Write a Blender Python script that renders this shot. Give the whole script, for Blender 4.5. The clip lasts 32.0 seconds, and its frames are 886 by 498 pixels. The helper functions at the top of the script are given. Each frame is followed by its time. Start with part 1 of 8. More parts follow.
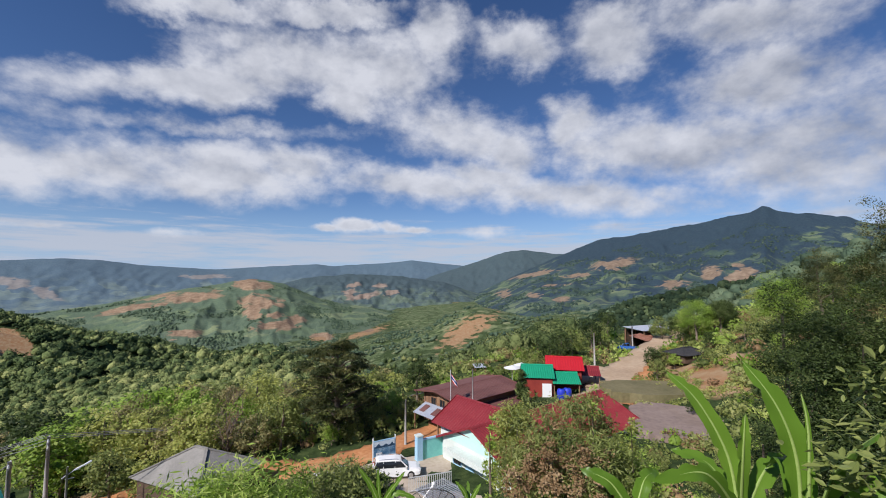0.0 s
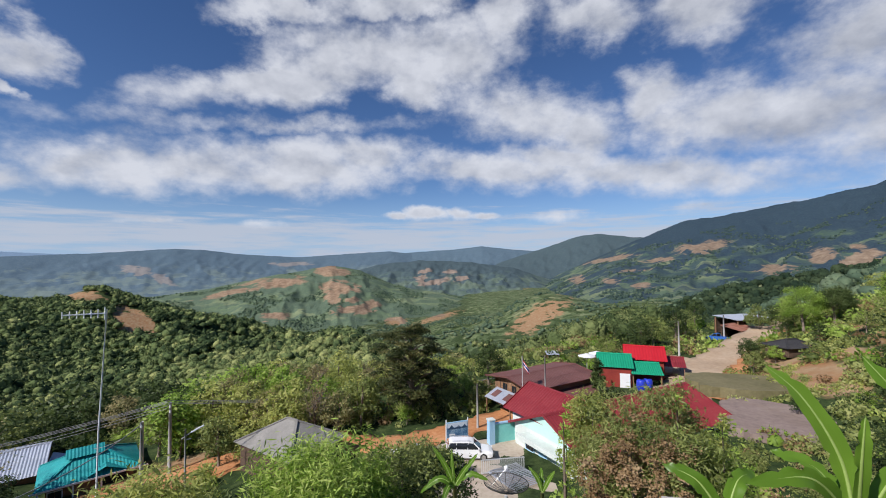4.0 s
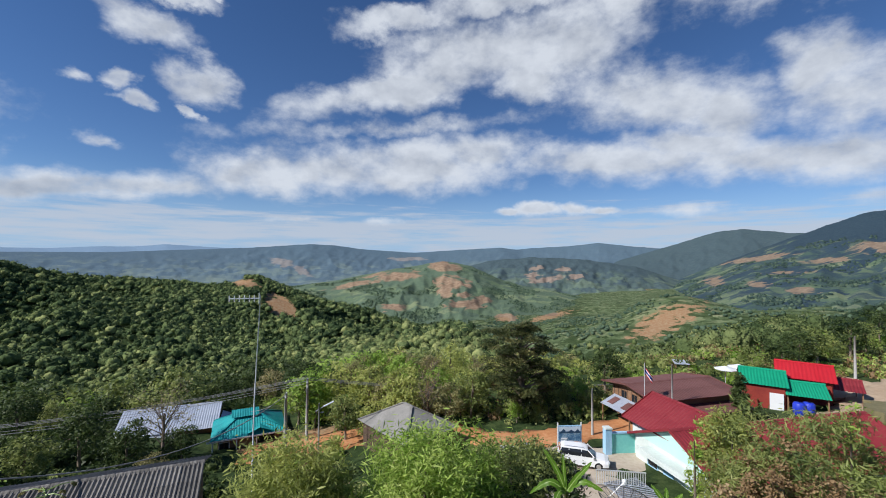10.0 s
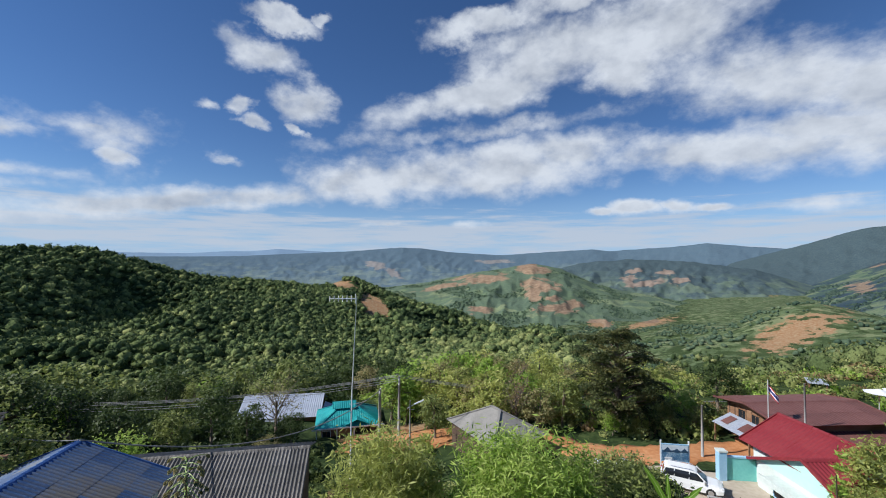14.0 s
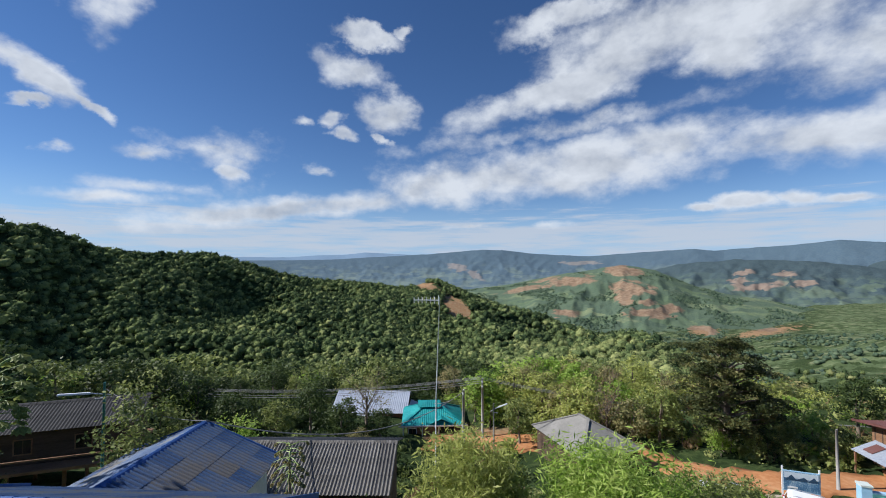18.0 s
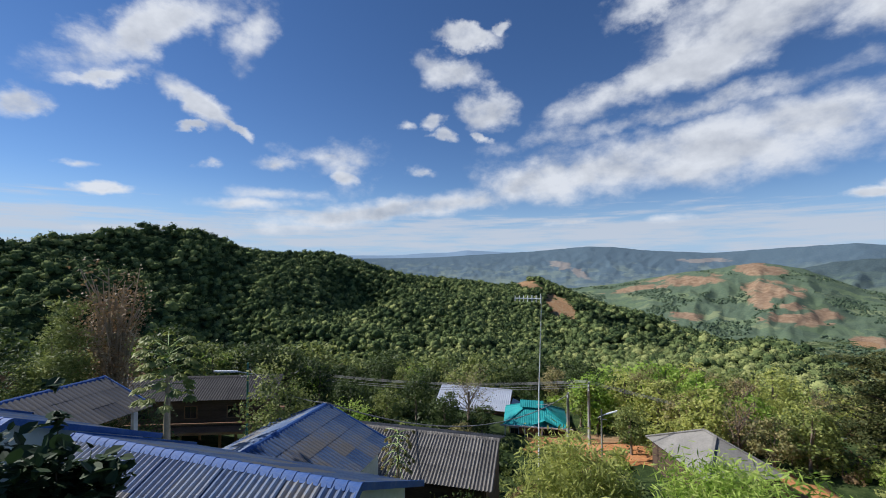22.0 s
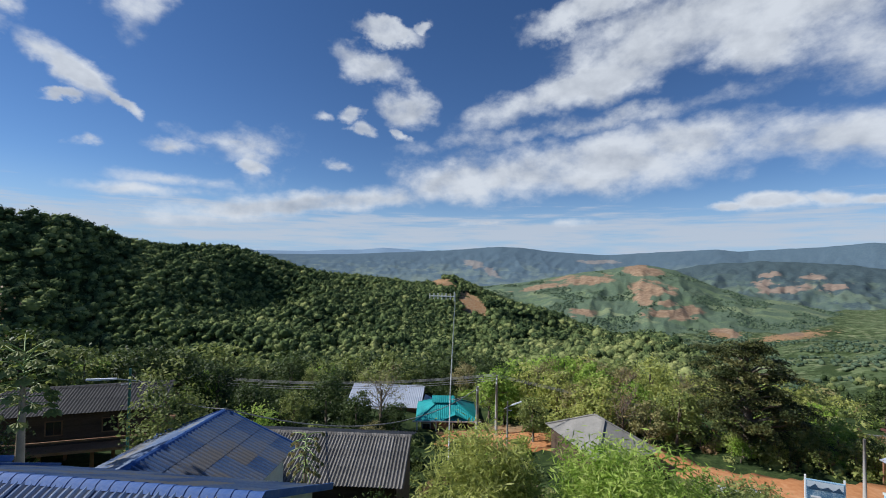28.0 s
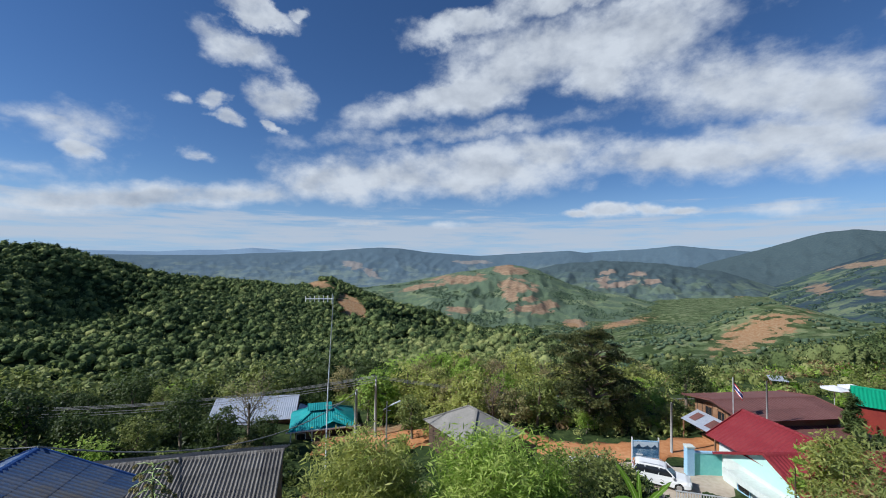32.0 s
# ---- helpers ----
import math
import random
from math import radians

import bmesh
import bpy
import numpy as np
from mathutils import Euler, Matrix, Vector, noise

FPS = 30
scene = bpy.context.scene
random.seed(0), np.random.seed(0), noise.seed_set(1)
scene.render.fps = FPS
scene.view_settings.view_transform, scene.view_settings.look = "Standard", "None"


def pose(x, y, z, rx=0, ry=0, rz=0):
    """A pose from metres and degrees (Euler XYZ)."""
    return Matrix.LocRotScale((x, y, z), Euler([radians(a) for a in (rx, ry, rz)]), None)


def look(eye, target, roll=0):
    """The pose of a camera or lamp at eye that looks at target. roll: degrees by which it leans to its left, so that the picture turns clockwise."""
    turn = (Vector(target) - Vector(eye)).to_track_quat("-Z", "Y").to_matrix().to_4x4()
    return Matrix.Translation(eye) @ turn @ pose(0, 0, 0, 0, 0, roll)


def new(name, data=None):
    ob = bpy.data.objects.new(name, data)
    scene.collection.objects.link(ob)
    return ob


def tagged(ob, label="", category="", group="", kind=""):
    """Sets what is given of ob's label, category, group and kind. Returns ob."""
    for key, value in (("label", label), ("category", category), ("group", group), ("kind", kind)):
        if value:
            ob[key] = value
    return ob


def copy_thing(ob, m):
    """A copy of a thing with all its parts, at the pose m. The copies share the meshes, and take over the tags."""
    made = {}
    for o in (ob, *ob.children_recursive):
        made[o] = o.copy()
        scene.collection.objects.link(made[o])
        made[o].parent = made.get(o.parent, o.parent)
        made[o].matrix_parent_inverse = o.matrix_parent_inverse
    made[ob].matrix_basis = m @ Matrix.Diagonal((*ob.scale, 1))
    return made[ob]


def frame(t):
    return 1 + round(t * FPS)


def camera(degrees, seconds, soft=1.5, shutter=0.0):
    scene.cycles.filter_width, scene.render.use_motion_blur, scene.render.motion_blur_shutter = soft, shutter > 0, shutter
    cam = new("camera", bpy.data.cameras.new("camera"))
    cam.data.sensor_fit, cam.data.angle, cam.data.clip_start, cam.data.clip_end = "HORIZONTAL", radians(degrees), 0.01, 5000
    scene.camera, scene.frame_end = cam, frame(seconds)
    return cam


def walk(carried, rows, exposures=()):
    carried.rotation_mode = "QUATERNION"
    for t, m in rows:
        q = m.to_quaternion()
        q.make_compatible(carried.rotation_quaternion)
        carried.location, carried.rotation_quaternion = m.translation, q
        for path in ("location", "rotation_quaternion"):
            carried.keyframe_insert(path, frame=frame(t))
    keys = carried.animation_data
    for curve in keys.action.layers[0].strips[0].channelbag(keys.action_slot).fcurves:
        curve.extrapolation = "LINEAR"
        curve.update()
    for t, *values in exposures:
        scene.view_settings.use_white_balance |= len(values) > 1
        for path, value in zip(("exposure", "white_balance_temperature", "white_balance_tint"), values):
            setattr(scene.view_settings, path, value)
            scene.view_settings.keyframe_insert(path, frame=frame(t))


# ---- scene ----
cam = camera(94.29, 32.0, soft=1.0)

PATH = [
    (0.0, 0, 0, 0, 93.99, 0.01, 0.00),
    (0.5, 0, 0, 0, 93.73, 0.08, 1.10),
    (1.0, 0, 0, 0, 93.40, 0.16, 2.20),
    (1.5, 0, 0, 0, 93.09, 0.17, 3.33),
    (2.0, 0, 0, 0, 92.84, 0.16, 4.52),
    (2.5, 0, 0, 0, 92.61, 0.15, 5.75),
    (3.0, 0, 0, 0, 92.43, 0.30, 6.99),
    (3.5, 0, 0, 0, 92.20, 0.38, 8.32),
    (5.5, 0, 0, 0, 91.99, 0.37, 13.53),
    (6.0, 0, 0, 0, 92.01, 0.28, 14.75),
    (6.5, 0, 0, 0, 91.96, 0.20, 15.94),
    (7.0, 0, 0, 0, 91.87, 0.11, 17.15),
    (7.5, 0, 0, 0, 91.78, 0.01, 18.37),
    (8.0, 0, 0, 0, 91.71, -0.07, 19.58),
    (8.5, 0, 0, 0, 91.64, -0.17, 20.86),
    (9.0, 0, 0, 0, 91.60, -0.23, 22.19),
    (9.5, 0, 0, 0, 91.60, -0.33, 23.55),
    (10.0, 0, 0, 0, 91.56, -0.46, 24.99),
    (10.5, 0, 0, 0, 91.60, -0.57, 26.47),
    (11.0, 0, 0, 0, 91.62, -0.66, 27.99),
    (11.5, 0, 0, 0, 91.70, -0.73, 29.55),
    (12.0, 0, 0, 0, 91.70, -0.71, 31.11),
    (12.5, 0, 0, 0, 91.72, -0.59, 32.66),
    (13.0, 0, 0, 0, 91.74, -0.47, 34.20),
    (13.5, 0, 0, 0, 91.81, -0.33, 35.62),
    (14.0, 0, 0, 0, 91.84, -0.33, 37.05),
    (14.5, 0, 0, 0, 91.91, -0.26, 38.39),
    (16.5, 0, 0, 0, 91.85, -0.13, 43.74),
    (17.0, 0, 0, 0, 91.89, -0.16, 45.17),
    (17.5, 0, 0, 0, 91.94, -0.07, 46.71),
    (18.0, 0, 0, 0, 92.10, 0.04, 48.37),
    (18.5, 0, 0, 0, 92.23, 0.17, 50.18),
    (19.0, 0, 0, 0, 92.33, 0.04, 51.93),
    (19.5, 0, 0, 0, 92.30, -0.02, 53.63),
    (20.0, 0, 0, 0, 92.25, -0.10, 55.22),
    (20.5, 0, 0, 0, 92.17, -0.12, 56.89),
    (21.0, 0, 0, 0, 92.03, -0.03, 58.63),
    (21.5, 0, 0, 0, 91.92, 0.01, 60.50),
    (22.0, 0, 0, 0, 91.79, 0.08, 62.29),
    (22.5, 0, 0, 0, 91.64, 0.07, 63.86),
    (23.0, 0, 0, 0, 91.56, -0.02, 65.00),
    (23.5, 0, 0, 0, 91.54, -0.14, 65.60),
    (24.0, 0, 0, 0, 91.54, -0.24, 65.54),
    (24.5, 0, 0, 0, 91.48, -0.34, 64.89),
    (26.5, 0, 0, 0, 91.25, -0.68, 57.94),
    (27.0, 0, 0, 0, 91.32, -0.78, 55.62),
    (27.5, 0, 0, 0, 91.43, -0.83, 53.15),
    (28.0, 0, 0, 0, 91.56, -0.99, 50.64),
    (28.5, 0, 0, 0, 91.73, -1.05, 48.04),
    (29.0, 0, 0, 0, 91.87, -1.13, 45.53),
    (29.5, 0, 0, 0, 92.04, -1.16, 43.05),
    (30.0, 0, 0, 0, 92.06, -1.07, 40.73),
    (30.5, 0, 0, 0, 92.04, -0.93, 38.62),
    (31.0, 0, 0, 0, 92.04, -0.83, 36.79),
    (31.5, 0, 0, 0, 92.02, -0.66, 35.19),
    (32.0, 0, 0, 0, 91.91, -0.69, 34.01),
]
EXPOSURES = [(0.0, 0.1, 6250, 14), (6.0, 0.12, 6200, 12), (13.0, 0.16, 6050, 9), (20.0, 0.22, 6150, 10), (24.0, 0.2, 6250, 11), (28.0, 0.12, 6100, 9), (32.0, 0.08, 5950, 8)]
walk(cam, [(t, pose(*p)) for t, *p in PATH], EXPOSURES)

# ---- sky, clouds and sun ----
# azimuths count in degrees from +y towards -x, elevations upwards
SUN_AZ, SUN_EL = 140.0, 40.0

# clouds as soft ellipses: azimuth, elevation, half width, half height, lean (degrees)
CLOUD_BANKS = [
    (32.8, 22.7, 12.5, 2.2, 16), (22.0, 26.4, 12.0, 3.8, 9), (10.0, 27.4, 11.7, 4.9, 4), (15.6, 32.8, 9.9, 1.7, 7), (30.1, 30.0, 6.1, 1.6, 5),
    (1.1, 31.6, 4.9, 3.7, 1), (-11.0, 29.9, 6.3, 3.1, -5), (-23.6, 28.6, 5.6, 3.8, -14), (-36.0, 27.6, 10.7, 2.9, -16), (-38.2, 20.8, 10.2, 3.7, -9),
    (-43.0, 13.0, 10.2, 5.8, -11), (-29.0, 15.5, 14.2, 4.1, -8), (-2.5, 19.4, 8.4, 4.0, -8), (-17.6, 19.8, 4.0, 2.9, -6), (32.4, 12.4, 18.9, 3.3, 3),
    (46.5, 11.2, 4.2, 3.3, 0), (1.9, 12.7, 14.8, 2.5, -3), (-17.4, 11.0, 17.1, 2.5, -7),
]
CLOUD_MASSES = [
    (45.5, 11.3, 10.6, 2.5, 8), (30.7, 13.5, 11.7, 3.2, 5), (19.9, 14.8, 8.2, 3.0, -3), (2.0, 12.7, 10.8, 2.6, -3), (29.1, 22.5, 10.1, 2.2, 11),
    (21.4, 26.4, 8.2, 3.3, 4), (13.3, 23.6, 4.9, 2.5, -7), (33.2, 30.0, 6.4, 1.8, -0), (9.3, 28.1, 6.7, 2.5, -10), (-0.8, 19.9, 6.0, 3.0, -12),
    (-9.8, 16.9, 5.6, 3.9, -14), (-6.2, 13.8, 9.0, 2.2, -10), (66.7, 7.3, 14.7, 1.2, 8), (49.0, 10.8, 7.9, 2.7, 11), (98.0, 24.9, 9.3, 2.2, 33),
    (103.0, 19.5, 3.7, 0.8, 14), (70.7, 6.9, 15.7, 1.4, 8),
]
CLOUD_PUFFS = [
    (59.0, 29.2, 4.9, 1.2, -7), (54.0, 29.5, 1.6, 0.9, 11), (61.4, 25.4, 4.8, 2.1, -8), (56.5, 20.4, 3.5, 2.3, -3), (61.3, 17.2, 1.9, 0.9, -1),
    (62.6, 19.0, 1.9, 0.9, 8), (56.5, 17.2, 1.7, 0.7, -30), (108.5, 15.4, 2.3, 1.4, 4), (93.7, 18.5, 4.2, 1.6, -21), (89.5, 16.3, 2.7, 0.6, -25),
    (94.9, 16.0, 1.8, 0.5, 9), (111.6, 10.6, 1.9, 1.4, -3), (111.4, 8.3, 1.9, 0.4, 4), (111.5, 6.0, 1.9, 1.1, 7),
    (102.3, 8.0, 2.3, 0.5, 4), (75.3, 11.2, 2.3, 1.1, 2),
    (15.4, 6.5, 2.4, 0.5, 1), (11.8, 7.0, 2.3, 0.9, -2), (8.2, 6.8, 1.9, 0.8, 2), (4.6, 6.6, 2.4, 0.5, -2),
]
CLOUD_STREAKS = [
    (87.3, 27.4, 1.9, 3.9, -18), (104.3, 10.1, 1.5, 0.3, 3), (92.4, 11.9, 1.1, 0.4, 6), (84.2, 12.5, 2.7, 0.6, 6), (75.7, 13.8, 4.6, 1.6, 14),
    (67.5, 18.5, 1.4, 0.4, -4), (65.5, 12.4, 1.4, 0.4, 0), (84.9, 8.8, 4.4, 0.7, -2), (87.7, 7.5, 6.8, 0.6, 0), (102.2, 3.8, 1.7, 0.3, 3),
    (34.3, 5.2, 3.0, 0.5, 3), (-22.9, 6.7, 4.0, 0.8, 1), (-3.6, 6.3, 4.7, 0.7, -0), (45.0, 5.2, 2.2, 0.3, 5), (31.4, 17.7, 15.4, 1.1, 6),
    (67.2, 18.6, 1.2, 0.5, -11), (65.6, 12.6, 1.6, 0.5, -9), (75.2, 12.6, 2.5, 2.3, -34), (77.4, 13.8, 4.2, 0.8, -3), (-44.8, 6.5, 4.8, 1.1, -2),
]


def link(tree, a, b):
    tree.links.new(a, b)


def build_sky():
    world = bpy.data.worlds.new("sky")
    scene.world = world
    world.use_nodes = True
    nt = world.node_tree
    nt.nodes.clear()

    def node(kind):
        return nt.nodes.new(kind)

    def mathn(op, a, b=None, c=None, clamp=False):
        n = node("ShaderNodeMath")
        n.operation, n.use_clamp = op, clamp
        for i, v in enumerate((a, b, c)):
            if v is None:
                continue
            if isinstance(v, (int, float)):
                n.inputs[i].default_value = v
            else:
                link(nt, v, n.inputs[i])
        return n.outputs[0]

    tc = node("ShaderNodeTexCoord")
    sep = node("ShaderNodeSeparateXYZ")
    link(nt, tc.outputs["Generated"], sep.inputs[0])
    x, y, z = sep.outputs
    az = mathn("MULTIPLY", mathn("ARCTAN2", mathn("MULTIPLY", x, -1.0), y), 57.29578)
    el = mathn("MULTIPLY", mathn("ARCSINE", z), 57.29578)
    plane = node("ShaderNodeCombineXYZ")
    link(nt, x, plane.inputs[0])
    link(nt, y, plane.inputs[1])
    link(nt, mathn("MULTIPLY", z, 1.45), plane.inputs[2])

    def fbm(scale, detail, rough, offset=0.0, higher=0.0):
        m = node("ShaderNodeMapping")
        m.inputs["Location"].default_value = (offset, offset * 0.6, offset * 0.3 + higher)
        link(nt, plane.outputs[0], m.inputs["Vector"])
        n = node("ShaderNodeTexNoise")
        n.inputs["Scale"].default_value, n.inputs["Detail"].default_value, n.inputs["Roughness"].default_value = scale, detail, rough
        link(nt, m.outputs[0], n.inputs["Vector"])
        return n

    # ragged edges: the ellipses are sampled at a displaced place
    warp = fbm(9.0, 6.0, 0.6)
    wsep = node("ShaderNodeSeparateColor")
    link(nt, warp.outputs["Color"], wsep.inputs[0])
    wide = mathn("MULTIPLY_ADD", mathn("SUBTRACT", wsep.outputs[0], 0.5), 8.0, az)
    lift = mathn("MULTIPLY", el, 0.22)
    tall = mathn("MULTIPLY_ADD", mathn("SUBTRACT", wsep.outputs[1], 0.5), mathn("ADD", lift, 0.5), el)
    place = node("ShaderNodeCombineXYZ")
    link(nt, mathn("MULTIPLY", wide, -1.0), place.inputs[0])
    link(nt, tall, place.inputs[1])

    def bank(rows, gain, blur=0.2):
        best = None
        for a, e, w, h, lean in rows:
            m = node("ShaderNodeMapping")
            m.vector_type = "TEXTURE"
            m.inputs["Location"].default_value = (-a, e, 0)
            m.inputs["Rotation"].default_value = (0, 0, radians(lean))
            m.inputs["Scale"].default_value = (w * 1.12, h * 1.12, 1)
            link(nt, place.outputs[0], m.inputs["Vector"])
            ln = node("ShaderNodeVectorMath")
            ln.operation = "LENGTH"
            link(nt, m.outputs[0], ln.inputs[0])
            best = ln.outputs["Value"] if best is None else mathn("SMOOTH_MIN", best, ln.outputs["Value"], blur)
        return mathn("MULTIPLY", mathn("SUBTRACT", 1.0, best), gain)

    body = mathn("MAXIMUM", mathn("MAXIMUM", bank(CLOUD_BANKS, 1.3), bank(CLOUD_MASSES, 1.3)), mathn("MAXIMUM", bank(CLOUD_PUFFS, 1.6, 0.1), bank(CLOUD_STREAKS, 0.7, 0.1)))
    body = mathn("MINIMUM", mathn("MAXIMUM", body, -0.8), 0.85)
    fine = fbm(8.5, 9.0, 0.56, 3.1)
    lumps = fbm(21.0, 6.0, 0.6, 7.7)
    grain = mathn("ADD", mathn("SUBTRACT", fine.outputs["Fac"], 0.5), mathn("MULTIPLY", mathn("SUBTRACT", lumps.outputs["Fac"], 0.5), 0.55))
    dens = mathn("MULTIPLY_ADD", grain, 1.9, body)
    cover = node("ShaderNodeMapRange")
    cover.interpolation_type = "SMOOTHSTEP"
    link(nt, dens, cover.inputs["Value"])
    cover.inputs["From Min"].default_value, cover.inputs["From Max"].default_value = -0.32, 1.0
    cover.inputs["To Max"].default_value = 0.93
    # thin layers of cloud low over the horizon
    flat = node("ShaderNodeCombineXYZ")
    link(nt, mathn("MULTIPLY", az, 0.055), flat.inputs[0])
    link(nt, mathn("MULTIPLY", el, 0.62), flat.inputs[1])
    layer = node("ShaderNodeTexNoise")
    layer.inputs["Scale"].default_value, layer.inputs["Detail"].default_value, layer.inputs["Roughness"].default_value = 1.6, 8.0, 0.62
    link(nt, flat.outputs[0], layer.inputs["Vector"])
    veil = node("ShaderNodeMapRange")
    veil.interpolation_type = "SMOOTHSTEP"
    link(nt, mathn("ADD", layer.outputs["Fac"], mathn("MULTIPLY", mathn("ABSOLUTE", mathn("SUBTRACT", el, 3.6)), -0.075)), veil.inputs["Value"])
    veil.inputs["From Min"].default_value, veil.inputs["From Max"].default_value, veil.inputs["To Max"].default_value = 0.24, 0.52, 0.8
    # billows: brighter where the cloud thins towards the zenith, grey underneath
    above = fbm(8.5, 6.0, 0.55, 3.1, 0.05)
    relief = mathn("SUBTRACT", above.outputs["Fac"], fine.outputs["Fac"])
    broad = node("ShaderNodeMapRange")
    broad.interpolation_type = "SMOOTHSTEP"
    link(nt, body, broad.inputs["Value"])
    broad.inputs["From Min"].default_value, broad.inputs["From Max"].default_value, broad.inputs["To Max"].default_value = 0.3, 1.0, 0.28
    low = node("ShaderNodeMapRange")
    link(nt, az, low.inputs["Value"])
    low.inputs["From Min"].default_value, low.inputs["From Max"].default_value = -10.0, -45.0
    low.inputs["To Min"].default_value, low.inputs["To Max"].default_value = 0.06, 0.36
    thick = mathn("ADD", mathn("MULTIPLY_ADD", relief, 1.7, broad.outputs[0]), low.outputs[0], clamp=True)
    tone = node("ShaderNodeMix")
    tone.data_type = "RGBA"
    link(nt, thick, tone.inputs["Factor"])
    tone.inputs["A"].default_value, tone.inputs["B"].default_value = (0.82, 0.84, 0.87, 1), (0.36, 0.39, 0.45, 1)

    sky = node("ShaderNodeTexSky")
    sky.sky_type, sky.sun_disc = "NISHITA", False
    sky.sun_elevation, sky.sun_rotation = radians(SUN_EL), radians(-SUN_AZ)
    sky.altitude, sky.air_density, sky.dust_density, sky.ozone_density = 1500, 0.95, 0.0, 2.6
    dim = node("ShaderNodeVectorMath")
    dim.operation = "SCALE"
    deep = node("ShaderNodeHueSaturation")
    deep.inputs["Hue"].default_value, deep.inputs["Saturation"].default_value = 0.506, 1.16
    link(nt, sky.outputs[0], deep.inputs["Color"])
    # pale haze low over the horizon
    mist = node("ShaderNodeMapRange")
    mist.interpolation_type = "SMOOTHSTEP"
    link(nt, el, mist.inputs["Value"])
    mist.inputs["From Min"].default_value, mist.inputs["From Max"].default_value = 11.0, -1.0
    mist.inputs["To Max"].default_value = 0.9
    air = node("ShaderNodeMix")
    air.data_type = "RGBA"
    link(nt, mist.outputs[0], air.inputs["Factor"])
    link(nt, deep.outputs[0], air.inputs["A"])
    air.inputs["B"].default_value = (3.5, 5.1, 7.3, 1)
    link(nt, air.outputs["Result"], dim.inputs[0])
    dim.inputs["Scale"].default_value = 0.105
    both = node("ShaderNodeMix")
    both.data_type = "RGBA"
    link(nt, cover.outputs[0], both.inputs["Factor"])
    hazy = node("ShaderNodeMix")
    hazy.data_type = "RGBA"
    link(nt, veil.outputs[0], hazy.inputs["Factor"])
    link(nt, dim.outputs[0], hazy.inputs["A"])
    hazy.inputs["B"].default_value = (0.60, 0.64, 0.71, 1)
    link(nt, hazy.outputs["Result"], both.inputs["A"])
    link(nt, tone.outputs["Result"], both.inputs["B"])
    bg = node("ShaderNodeBackground")
    link(nt, both.outputs["Result"], bg.inputs["Color"])
    bg.inputs["Strength"].default_value = 0.8
    out = node("ShaderNodeOutputWorld")
    link(nt, bg.outputs[0], out.inputs[0])


build_sky()


def heading(az, el=0.0):
    a, e = radians(az), radians(el)
    return Vector((-math.sin(a) * math.cos(e), math.cos(a) * math.cos(e), math.sin(e)))


sun = new("sun", bpy.data.lights.new("sun", "SUN"))
sun.data.energy, sun.data.angle, sun.data.color = 5.0, radians(0.6), (1.0, 0.94, 0.85)
sun.matrix_world = look(heading(SUN_AZ, SUN_EL) * 100, (0, 0, 0))

